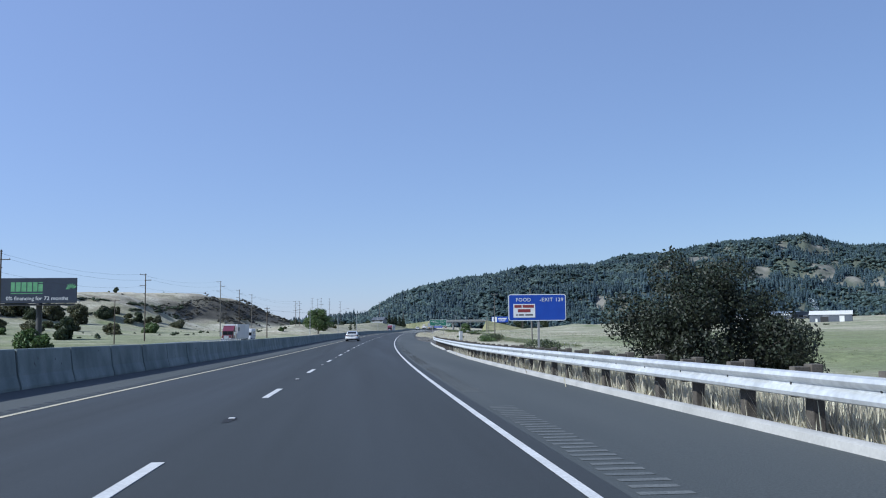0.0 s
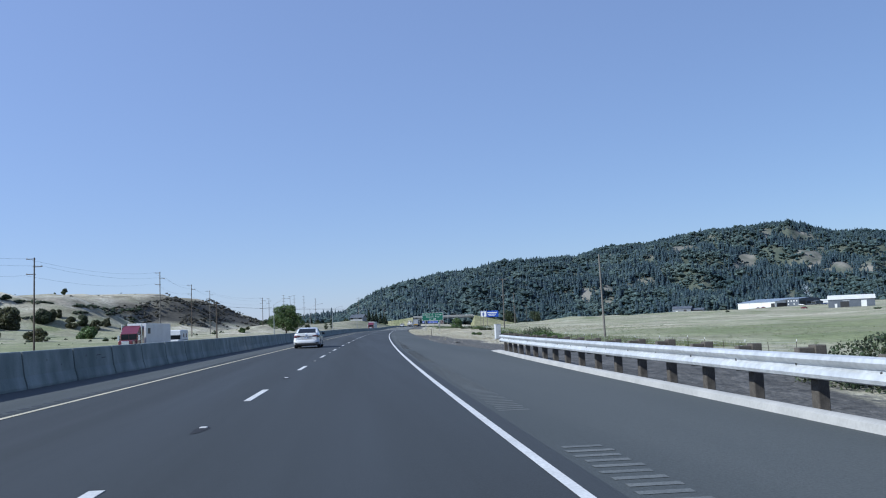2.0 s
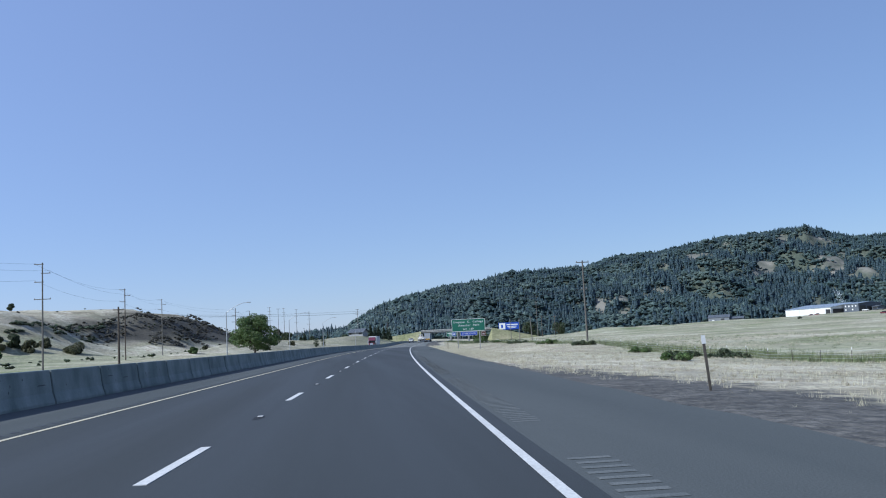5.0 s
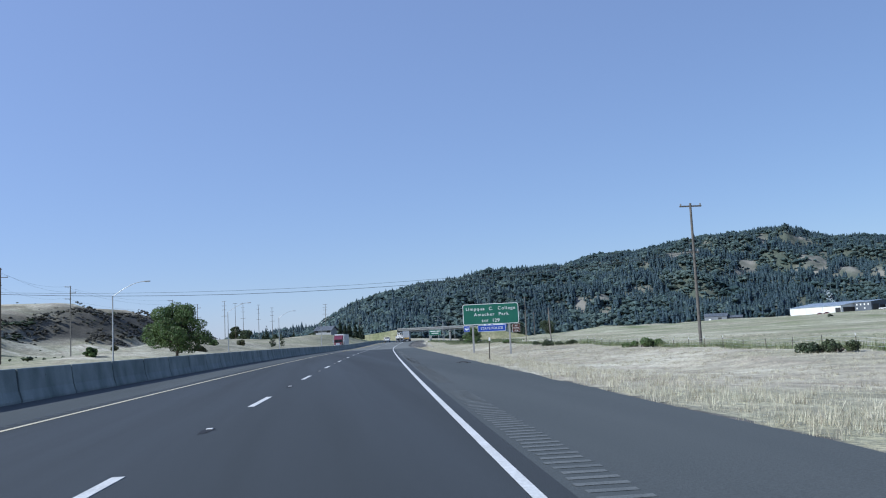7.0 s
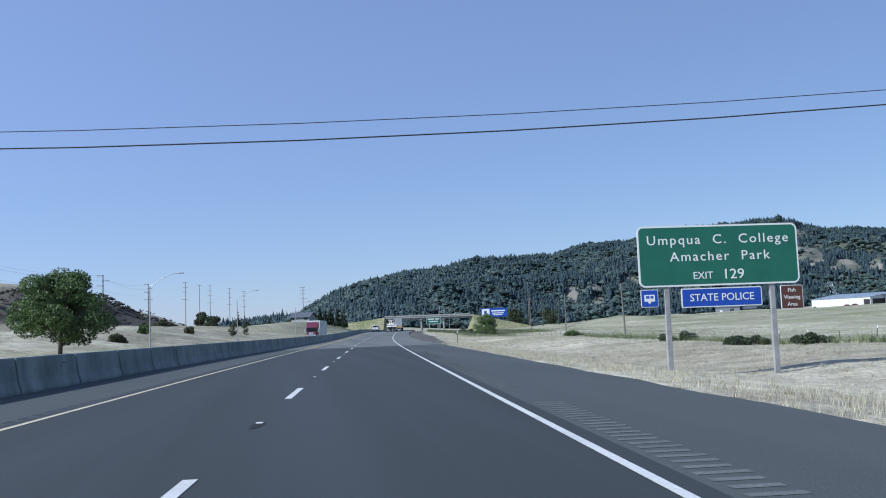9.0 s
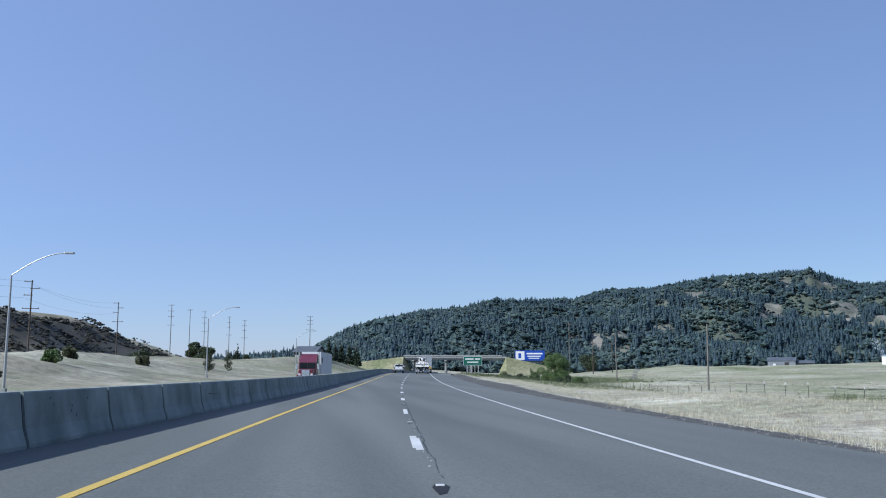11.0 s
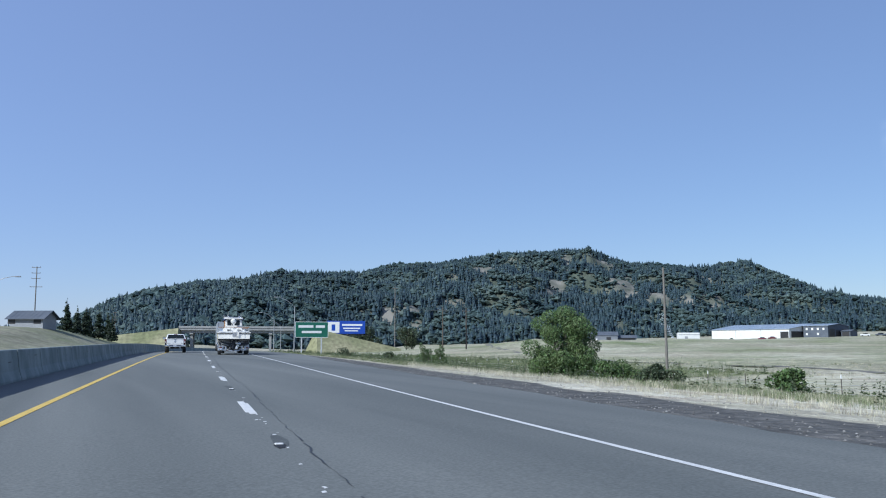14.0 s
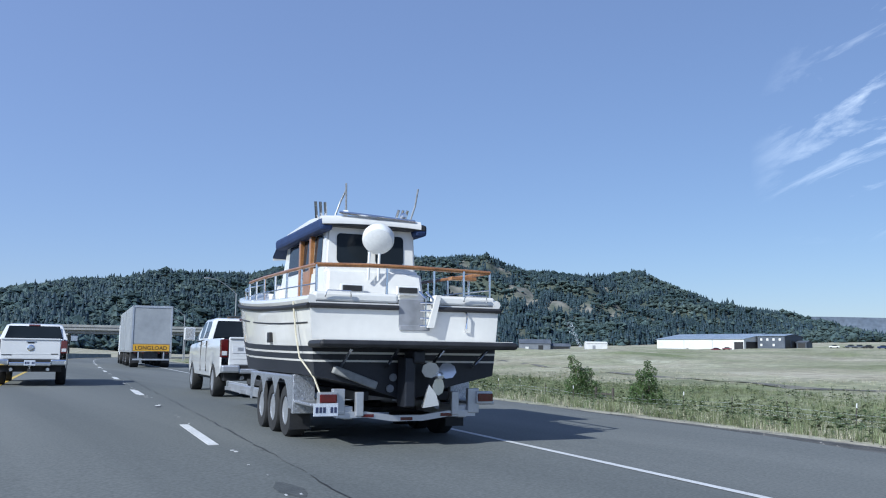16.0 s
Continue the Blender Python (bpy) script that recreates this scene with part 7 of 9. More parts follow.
LEVELS = [(0.0, "keel"), (0.97, 0), (1.02, 1), (1.07, 2), (1.12, 3), (1.17, 4), (1.24, 5)]
ystat = [0, 0.6, 1.2, 2.0, 2.8, 3.6, 4.4, 5.0, 5.6, 6.2, 6.7, 7.2, 7.6, 8.0, 8.3, 8.55, 8.75, BL]
hull_rows = []
for y in ystat:
    b, zs_ = beam(y), sheer(y)
    lift = 0.55 * max(0.0, (y - 4.5) / (BL - 4.5)) ** 1.6
    keel = 0.56 + 0.95 * max(0.0, (y - 5.6) / (BL - 5.6)) ** 2
    ch = 0.88 + lift * 0.9
    cb = b * (0.93 - 0.22 * max(0.0, (y - 4) / 5))
    pts = [(0.0, min(keel, ch - 0.005)), (cb * 0.55, keel + (ch - keel) * 0.62), (cb, ch)]
    for f in (0.185, 0.212, 0.292, 0.322, 0.40, 0.72, 1.0):
        pts.append((cb + (b - cb) * f ** 0.8, ch + (zs_ - ch) * f))
    hull_rows.append((y, pts))


def hull_part(i, j, y, s):
    return [("bottom", GEL_NAVY), ("bottom", GEL_NAVY), ("boot_top", GEL_NAVY), ("white_stripe_low", GELCOAT), ("dark_stripe_low", GEL_NAVY), ("white_stripe", GELCOAT),
            ("dark_stripe", GEL_NAVY), ("topside", GELCOAT), ("topside", GELCOAT)][j]


shell(boat, hull_rows, hull_part, GELCOAT)
# transom in the same bands
a = hull_rows[0][1]
bands = {}
for j in range(len(a) - 1):
    bands.setdefault(hull_part(0, j, 0, 1), []).append(j)
for (nm, mat), js in bands.items():
    bm = bmesh.new()
    for j in js:
        (x0, z0), (x1, z1) = a[j], a[j + 1]
        q = [(-x0, 0, z0), (x0, 0, z0), (x1, 0, z1), (-x1, 0, z1)]
        if x0 < 0.001:
            q = q[1:]
        bm.faces.new([bm.verts.new(c) for c in q])
    bmesh.ops.remove_doubles(bm, verts=bm.verts, dist=0.0005)
    part("transom_" + nm if nm.startswith(("topside", "bottom")) else "transom_stripe", bm, mat, boat)
# rub rail and bulwark cap
for sgn in (-1, 1):
    part("rub_rail", path_tube(bmesh.new(), [(sgn * (beam(y) + 0.015), y, sheer(y) - 0.05) for y in ystat], 0.032, 8), BLACK_TRIM, boat, smooth=True)
    part("gunwale", path_tube(bmesh.new(), [(sgn * (beam(y) - 0.03), y, sheer(y) + 0.03) for y in ystat], 0.06, 8), GELCOAT, boat, smooth=True)
    bm = bmesh.new()
    for a_, b_ in ((0.15, 3.6), (4.1, 6.6)):
        path_tube(bm, [(sgn * (beam(y) * 0.985 + 0.004), y, sheer(y) - 0.26 - 0.02 * y / BL) for y in np.linspace(a_, b_, 9)], 0.01, 5)
    part("knuckle_line", bm, BLACK_TRIM, boat)
    part("hull_vent", boxed(*sorted((sgn * (beam(2.2) - 0.06), sgn * (beam(2.2) + 0.012))), 2.15, 2.32, 1.30, 1.45, bevel=0.008), BLACK_TRIM, boat)
bm = path_tube(bmesh.new(), [(x, -0.02, sheer(0) - 0.05) for x in (-1.31, -0.6, -0.14)], 0.032, 8)
part("rub_rail", bm, BLACK_TRIM, boat)
part("rub_rail", path_tube(bmesh.new(), [(x, -0.02, sheer(0) - 0.05) for x in (0.40, 0.9, 1.31)], 0.032, 8), BLACK_TRIM, boat)
# deck
bm = bmesh.new()
prev = None
for y in ystat:
    row = [bm.verts.new((x, y, sheer(y) + 0.02 + (0.04 if x == 0 else 0))) for x in (-beam(y) + 0.02, 0, beam(y) - 0.02)]
    if prev:
        for i in range(2):
            bm.faces.new((prev[i], prev[i + 1], row[i + 1], row[i]))
    prev = row
part("deck", bm, GELCOAT, boat, smooth=True)
# stern coaming with its step gap, ladder and vents
for x0, x1 in ((-1.26, -0.13), (0.38, 1.26)):
    part("stern_coaming", boxed(x0, x1, 0.0, 0.22, sheer(0) + 0.0, sheer(0) + 0.13, bevel=0.035), GELCOAT, boat)
part("boarding_step", boxed(-0.12, 0.30, -0.02, 0.2, 1.46, 1.53, bevel=0.01), SHED_GREY, boat)
# no real hollow here: the recess's shade is put into the panel's grey
part("boarding_recess", boxed(-0.13, 0.21, -0.008, 0.02, 1.50, 1.86), SHED_GREY, boat, "flush grey panel for the shaded boarding recess")
for k in range(4):
    part("ladder_rung", path_tube(bmesh.new(), [(0.14, -0.06, 1.52 + 0.10 * k), (0.32, -0.06, 1.52 + 0.10 * k)], 0.013, 6), CHROME, boat)
for x in (0.22, 0.32):
    part("ladder_rail", path_tube(bmesh.new(), [(x, -0.06, 1.50), (x, -0.06, 1.88), (x - 0.02, 0.12, 1.98)], 0.014, 6), CHROME, boat)
bm = bmesh.new()
q = [bm.verts.new(c) for c in ((0.24, -0.09, 1.50), (0.33, -0.09, 1.50), (0.43, -0.09, 1.93), (0.36, -0.09, 1.93), (0.24, 0.05, 1.50), (0.33, 0.05, 1.50), (0.43, 0.05, 1.93), (0.36, 0.05, 1.93))]
for f in ((0, 1, 2, 3), (4, 7, 6, 5), (0, 3, 7, 4), (1, 5, 6, 2)):
    bm.faces.new([q[i] for i in f])
part("stern_bracket", bm, GELCOAT, boat)
# after deckhouse
bm = bmesh.new()
v = [bm.verts.new(c) for c in ((-0.80, 1.18, 1.72), (0.74, 1.18, 1.72), (0.74, 2.2, 1.75), (-0.80, 2.2, 1.75), (-0.74, 1.34, 2.36), (0.70, 1.34, 2.36), (0.70, 2.2, 2.38), (-0.74, 2.2, 2.38))]
for f in ((4, 5, 6, 7), (0, 1, 5, 4), (1, 2, 6, 5), (2, 3, 7, 6), (3, 0, 4, 7)):
    bm.faces.new([v[i] for i in f])
bmesh.ops.bevel(bm, geom=list(bm.edges), offset=0.05, segments=3, affect="EDGES")
part("after_deckhouse", bm, GELCOAT, boat, smooth=True)
for x in (-0.58, 0.26):
    fr = part("vent_frame", boxed(x, x + 0.34, 1.16, 1.22, 2.0, 2.13, bevel=0.015), SIGN_WHITE, boat)
    part("vent", boxed(x + 0.03, x + 0.31, 1.14, 1.18, 2.03, 2.11, bevel=0.008), BLACK_TRIM, fr)
# pilothouse
PY0, PY1, PW, PZ0, PZ1 = 1.55, 4.15, 0.73, 1.80, 3.06
bm = bmesh.new()
v = [bm.verts.new(c) for c in ((-PW, PY0, PZ0), (PW, PY0, PZ0), (PW, PY1 + 0.5, PZ0), (-PW, PY1 + 0.5, PZ0), (-PW + 0.06, PY0 + 0.06, PZ1), (PW - 0.06, PY0 + 0.06, PZ1), (PW - 0.08, PY1, PZ1), (-PW + 0.08, PY1, PZ1))]
for f in ((4, 5, 6, 7), (0, 1, 5, 4), (1, 2, 6, 5), (2, 3, 7, 6), (3, 0, 4, 7)):
    bm.faces.new([v[i] for i in f])
bmesh.ops.bevel(bm, geom=list(bm.edges), offset=0.035, segments=2, affect="EDGES")
ph = part("pilothouse", bm, GELCOAT, boat, smooth=True)
for x0, x1 in ((-0.53, -0.06), (0.06, 0.50)):
    bm = bmesh.new()
    ring = []
    for cx, cz, a0 in ((x1 - 0.06, 2.84, 0), (x0 + 0.06, 2.84, 90), (x0 + 0.06, 2.52, 180), (x1 - 0.06, 2.52, 270)):
        for k in range(5):
            a = radians(a0 + 22.5 * k)
            z = cz + 0.06 * math.sin(a)
            ring.append(bm.verts.new((cx + 0.06 * math.cos(a), PY0 + 0.06 * (z - PZ0) / (PZ1 - PZ0) - 0.012, z)))
    bm.faces.new(ring)
    part("after_window", bm, CAR_GLASS, ph, "dark tinted rear window")
for sgn in (-1, 1):
    for y0, y1, mat, nm in ((1.78, 2.20, CAR_GLASS, "side_window"), (2.36, 2.86, CAR_GLASS, "door_window"), (3.05, 3.85, CAR_GLASS, "side_window")):
        bm = bmesh.new()
        q = [bm.verts.new((sgn * (PW + 0.008 - 0.06 * (z - PZ0) / (PZ1 - PZ0)), y, z)) for y, z in ((y0, 2.42), (y1, 2.42), (y1, 2.90), (y0, 2.90))]
        bm.faces.new(q)
        part(nm, bm, mat, ph)
    for y in (2.24, 2.88):
        part("teak_post", boxed(*sorted((sgn * (PW - 0.05), sgn * (PW + 0.02))), y, y + 0.10, 1.85, 2.96, bevel=0.01), TEAK, ph)
    part("teak_door", boxed(*sorted((sgn * (PW - 0.03), sgn * (PW + 0.012))), 2.34, 2.88, 1.86, 2.40, bevel=0.01), TEAK, ph)
    part("visor", boxed(*sorted((sgn * (PW - 0.10), sgn * (PW + 0.10))), PY0 - 0.12, PY1 + 0.25, 2.91, 3.09, bevel=0.05), CANVAS, ph, "blue canvas visor")
# roof with a brow
bm = bmesh.new()
pts = [(PY0 - 0.14, 3.09), (PY0 - 0.10, 3.15), (PY0 + 0.6, 3.18), (PY1 - 0.6, 3.13), (PY1 + 0.1, 3.05), (PY1 + 0.55, 2.86)]
prev = None
for y, z in pts:
    row = [bm.verts.new((x, y, z - 0.05 * abs(x) ** 2)) for x in (-0.80, -0.5, 0, 0.5, 0.72)] + [bm.verts.new((x, y, z - 0.06 - 0.05 * abs(x) ** 2)) for x in (0.72, 0.5, 0, -0.5, -0.80)]
    if prev:
        for i in range(10):
            bm.faces.new((prev[i], prev[(i + 1) % 10], row[(i + 1) % 10], row[i]))
    else:
        bm.faces.new(row)
    prev = row
bm.faces.new(prev)
part("roof", bm, GELCOAT, ph, smooth=True)
bm = bmesh.new()
prev = None
for x in (-0.82, -0.4, 0, 0.4, 0.80):
    row = [bm.verts.new((x, PY1 + 0.05 - 0.1 * abs(x), 3.04)), bm.verts.new((x, PY1 + 0.62 - 0.2 * abs(x), 2.82)), bm.verts.new((x, PY1 + 0.60 - 0.2 * abs(x), 2.79)), bm.verts.new((x, PY1 + 0.02 - 0.1 * abs(x), 3.0))]
    if prev:
        for i in range(4):
            bm.faces.new((prev[i], prev[(i + 1) % 4], row[(i + 1) % 4], row[i]))
    prev = row
part("front_visor", bm, CANVAS, ph, "blue canvas brow")
# shade under the roof's after edge is painted as a black strip
part("after_eave", boxed(-0.80, 0.80, PY0 - 0.13, PY0 + 0.08, 2.985, 3.075, bevel=0.02), BLACK_TRIM, ph, "black eave strip standing in for shade, with blue canvas")
part("windscreen", boxed(-0.6, 0.6, PY1 + 0.2, PY1 + 0.26, 2.3, 2.9), CAR_GLASS, ph)
bm = bmesh.new()
v = [bm.verts.new(c) for c in ((-0.85, PY1 + 0.3, 1.85), (0.85, PY1 + 0.3, 1.85), (0.35, 7.2, 2.05), (-0.35, 7.2, 2.05), (-0.75, PY1 + 0.3, 2.30), (0.75, PY1 + 0.3, 2.30), (0.25, 6.8, 2.26), (-0.25, 6.8, 2.26))]
for f in ((4, 5, 6, 7), (0, 1, 5, 4), (1, 2, 6, 5), (2, 3, 7, 6), (3, 0, 4, 7)):
    bm.faces.new([v[i] for i in f])
part("trunk_cabin", bm, GELCOAT, boat)
# radar dome on its bracket
dome = part("radar_dome", lathe(bmesh.new(), [(0.0, -0.12), (0.13, -0.115), (0.205, -0.08), (0.23, -0.02), (0.23, 0.05), (0.20, 0.10), (0.10, 0.125), (0.0, 0.13)], Matrix.Translation((-0.03, PY0 - 0.36, 2.79)) @ Matrix.Rotation(radians(68), 4, "Z") @ Matrix.Rotation(radians(-35), 4, "Y"), 26), SIGN_WHITE, boat, "white radar dome", smooth=True)
for x in (-0.15, 0.0):
    part("radar_leg", tube(bmesh.new(), (x, PY0 - 0.30, 2.2), (x, PY0 - 0.34, 2.60), 0.02, seg=8), SIGN_WHITE, boat)
part("mast_beam", path_tube(bmesh.new(), [(-0.55, PY0 - 0.12, 3.18), (0.0, PY0 - 0.14, 3.15), (0.62, PY0 - 0.12, 3.12)], 0.025, 8), CHROME, boat)
for sgn in (-1, 1):
    for k in range(3):
        x = sgn * ((0.36 if sgn > 0 else 0.70) + 0.07 * k)
        part("rod_holder", tube(bmesh.new(), (x, PY0 + 0.05, 3.10), (x + 0.04, PY0 - 0.02, 3.30) if sgn > 0 else (x - 0.04, PY0 - 0.02, 3.33), 0.022, seg=8), CHROME, boat)
for pts in ([(-0.41, PY0, 3.1), (-0.43, PY0 - 0.05, 3.35), (-0.45, PY0 - 0.1, 3.62)], [(-0.58, PY0, 3.14), (-0.50, PY0, 3.36), (-0.44, PY0 - 0.06, 3.52)],
            [(0.57, PY0, 3.08), (0.65, PY0 - 0.05, 3.38), (0.68, PY0 - 0.08, 3.63)]):
    part("aerial", path_tube(bmesh.new(), pts, 0.014, 6), STEEL, boat)
part("deck_lamp", lathe(bmesh.new(), [(0.0, -0.04), (0.04, -0.03), (0.045, 0.03), (0.0, 0.04)], Matrix.Translation((-0.45, PY0 - 0.1, 3.18)), 12), SIGN_WHITE, boat)
part("loudhailer", lathe(bmesh.new(), [(0.045, 0), (0.05, 0.01), (0.03, 0.06)], Matrix.Translation((0.45, PY0 - 0.1, 3.2)) @ Matrix.Rotation(radians(-90), 4, "Z"), 12), CHROME, boat)
# guard rails: chrome stanchions under a teak cap
def cap_rail(sgn):
    pts = []
    for y in (0.08, 0.8, 1.6, 2.4, 3.2, 4.0, 4.8):
        pts.append((sgn * (beam(y) - 0.10), y, 2.27 + 0.02 * y))
    return pts


for sgn in (-1, 1):
    pts = cap_rail(sgn)
    part("teak_rail", path_tube(bmesh.new(), pts, 0.026, 8), TEAK, boat, smooth=True)
    part("low_rail", path_tube(bmesh.new(), [(x, y, z - 0.24) for x, y, z in pts], 0.010, 6), CHROME, boat)
    for x, y, z in pts:
        part("stanchion", tube(bmesh.new(), (x, y, sheer(y)), (x, y, z), 0.016, seg=8), CHROME, boat)
    bow = [(sgn * (beam(y) - 0.08), y, sheer(y) + 0.22 + 0.02 * (y - 4.8)) for y in (4.8, 5.6, 6.4, 7.2, 8.0, 8.6)]
    part("bow_rail", path_tube(bmesh.new(), [pts[-1]] + bow, 0.014, 6), CHROME, boat)
    for x, y, z in bow:
        part("stanchion", tube(bmesh.new(), (x, y, sheer(y)), (x, y, z), 0.012, seg=6), CHROME, boat)
    part("stern_bar", path_tube(bmesh.new(), [(sgn * 0.78, -0.02, 1.86), (sgn * 0.80, -0.05, 1.94), (sgn * 1.10, -0.05, 1.94), (sgn * 1.12, -0.02, 1.86)], 0.011, 6), CHROME, boat)
part("teak_rail", path_tube(bmesh.new(), [(-beam(0) + 0.10, 0.08, 2.27), (-0.5, 0.02, 2.285), (0.0, 0.02, 2.285), (0.37, 0.02, 2.28)], 0.028, 8), TEAK, boat, smooth=True)
part("teak_rail", path_tube(bmesh.new(), [(0.37, 0.02, 2.28), (beam(0) - 0.10, 0.08, 2.27)], 0.028, 8), TEAK, boat, smooth=True)
for x in (-0.29, 0.37, 0.80):
    part("stanchion", tube(bmesh.new(), (x, 0.03, 1.80), (x, 0.03, 2.27), 0.017, seg=8), CHROME, boat)
part("teak_bracket", boxed(0.72, 1.10, 0.25, 0.38, 2.17, 2.22, bevel=0.01), TEAK, boat)
# swim platform, rudder, propeller, exhaust
bm = boxed(-1.33, 1.30, -0.62, 0.0, 1.225, 1.318, bevel=0.042)
part("swim_platform", bm, BLACK_TRIM, boat, "black-edged swim platform")
part("platform_top", boxed(-1.27, 1.24, -0.56, -0.02, 1.319, 1.326), GELCOAT, boat)
for x in (-0.9, -0.3, 0.3, 0.9):
    part("platform_brace", tube(bmesh.new(), (x, -0.5, 1.22), (x, -0.01, 0.98), 0.02, seg=6), CHROME, boat)
part("rudder", boxed(-0.16, -0.02, -0.36, -0.06, 0.50, 1.12, bevel=0.02), GEL_NAVY, boat)
part("rudder_arm", boxed(-0.06, 0.10, -0.40, -0.02, 1.04, 1.21, bevel=0.03), GEL_NAVY, boat)
prop = part("propeller", lathe(bmesh.new(), [(0.0, -0.09), (0.045, -0.06), (0.05, 0.05), (0.0, 0.08)], Matrix.Translation((0.32, -0.30, 0.89)) @ Matrix.Rotation(radians(90), 4, "Z"), 14), BRONZE, boat, "bright metal propeller", smooth=True)
for k in range(3):
    bm = bmesh.new()
    a = 2 * math.pi * k / 3 + 0.5
    n = 8
    c = []
    for i in range(n):
        b = 2 * math.pi * i / n
        rad = 0.135 + 0.115 * math.cos(b)
        tan = 0.10 * math.sin(b)
        c.append(Vector((0.32 + rad * math.cos(a) - tan * math.sin(a), -0.30 + 0.5 * tan, 0.89 + rad * math.sin(a) + tan * math.cos(a))))
    p0, p1 = [bm.verts.new(q) for q in c], [bm.verts.new(q + Vector((0, 0.012, 0))) for q in c]
    bm.faces.new(p0)
    bm.faces.new(p1)
    for i in range(n):
        bm.faces.new((p0[i], p0[(i + 1) % n], p1[(i + 1) % n], p1[i]))
    part("blade", bm, BRONZE, prop)
bm = bmesh.new()
q = [bm.verts.new(c) for c in ((0.09, -0.34, 0.49), (0.31, -0.34, 0.52), (0.27, -0.34, 0.66), (0.17, -0.34, 0.78), (0.12, -0.2, 0.49), (0.30, -0.2, 0.52), (0.27, -0.2, 0.66), (0.20, -0.2, 0.78))]
for f in ((0, 1, 2, 3), (4, 7, 6, 5), (0, 3, 7, 4), (1, 5, 6, 2), (2, 6, 7, 3), (0, 4, 5, 1)):
    bm.faces.new([q[i] for i in f])
part("drive_leg", bm, BRONZE, boat, "white-painted drive leg")
for z, x in ((0.86, -0.20), (0.72, -0.24)):
    part("through_hull", lathe(bmesh.new(), [(0.05, 0), (0.05, 0.02), (0.02, 0.025)], Matrix.Translation((x, -0.015, z)) @ Matrix.Rotation(radians(-90), 4, "Z"), 12), SHED_GREY, boat)
part("stern_cleat", path_tube(bmesh.new(), [(0.82, -0.02, 1.71), (0.82, -0.05, 1.68), (0.81, -0.05, 1.50), (0.81, -0.02, 1.46)], 0.014, 6), CHROME, boat)
part("mooring_rope", path_tube(bmesh.new(), [(-beam(0.7) - 0.03, 0.7, sheer(0.7) + 0.02), (-beam(0.6) - 0.02, 0.55, 1.4), (-beam(0.5) - 0.0, 0.4, 1.1), (-1.20, 0.1, 0.85), (-1.15, -0.08, 0.62)], 0.012, 6), ROPE, boat)

# trailer
tr = thing("boat_trailer", BOAT, "three-axle aluminium boat trailer with tread-plate mudguards", "trailer")
for sgn in (-1, 1):
    part("side_frame", boxed(*sorted((sgn * 0.72, sgn * 0.84)), 0.0, 8.6, 0.34, 0.50, bevel=0.01), ALLOY, tr)
    part("bunk", boxed(*sorted((sgn * 0.48, sgn * 0.62)), 0.1, 5.6, 0.56, 0.68, bevel=0.01), BLACK_TRIM, tr)
    for y in (0.3, 2.0, 3.8, 5.4):
        part("bunk_post", boxed(*sorted((sgn * 0.52, sgn * 0.58)), y, y + 0.08, 0.44, 0.57), ALLOY, tr)
    part("rear_post", boxed(*sorted((sgn * 0.84, sgn * 1.0)), -0.06, 0.02, 0.40, 0.72, bevel=0.01), ALLOY, tr)
    part("guide_bracket", boxed(*sorted((sgn * 0.60, sgn * 0.70)), -0.08, 0.0, 0.38, 0.68, bevel=0.01), ALLOY, tr)
    lm = part("lamp_housing", boxed(*sorted((sgn * 0.95, sgn * 1.18)), -0.10, 0.03, 0.52, 0.68, bevel=0.01), ALLOY, tr)
    part("tail_lamp", boxed(*sorted((sgn * 0.96, sgn * 1.175)), -0.125, -0.09, 0.55, 0.655, bevel=0.01), RED_LAMP, lm)
    # mudguard: flat tread plate with three arches
    bm = bmesh.new()
    prev = None
    for k in range(37):
        y = 0.95 + 2.85 * k / 36
        z = 0.86
        for c in (1.55, 2.36, 3.17):
            if abs(y - c) < 0.42:
                z = max(0.62, 0.86)
        row = [bm.verts.new((sgn * x, y, z - d)) for x, d in ((0.98, 0.0), (1.26, 0.0), (1.28, 0.02), (1.28, max(0.06, 0.44 - math.sqrt(max(0.0, 0.40 ** 2 - min((y - c) ** 2 for c in (1.55, 2.36, 3.17)))) * 1.0)))]
        if prev:
            for i in range(3):
                bm.faces.new((prev[i], prev[i + 1], row[i + 1], row[i]))
        prev = row
    part("mudguard", bm, TREAD, tr, "bright diamond-plate mudguard")
    part("mudguard_end", boxed(*sorted((sgn * 0.98, sgn * 1.28)), 0.86, 0.96, 0.36, 0.87, bevel=0.01), TREAD, tr)
    part("step_plate", boxed(*sorted((sgn * 0.92, sgn * 1.26)), 0.02, 0.9, 0.50, 0.54, bevel=0.01), TREAD, tr)
    part("mud_flap", boxed(*sorted((sgn * 0.99, sgn * 1.27)), 1.04, 1.06, 0.14, 0.5), BLACK_TRIM, tr)
    for y in (1.55, 2.36, 3.17):
        wheel(tr, sgn * 1.10, y, 0.36, 0.24, sgn, 5, 0.54)
for y in (1.55, 2.36, 3.17):
    part("axle", tube(bmesh.new(), (-1.1, y, 0.36), (1.1, y, 0.36), 0.045, seg=8), DARK_STEEL, tr)
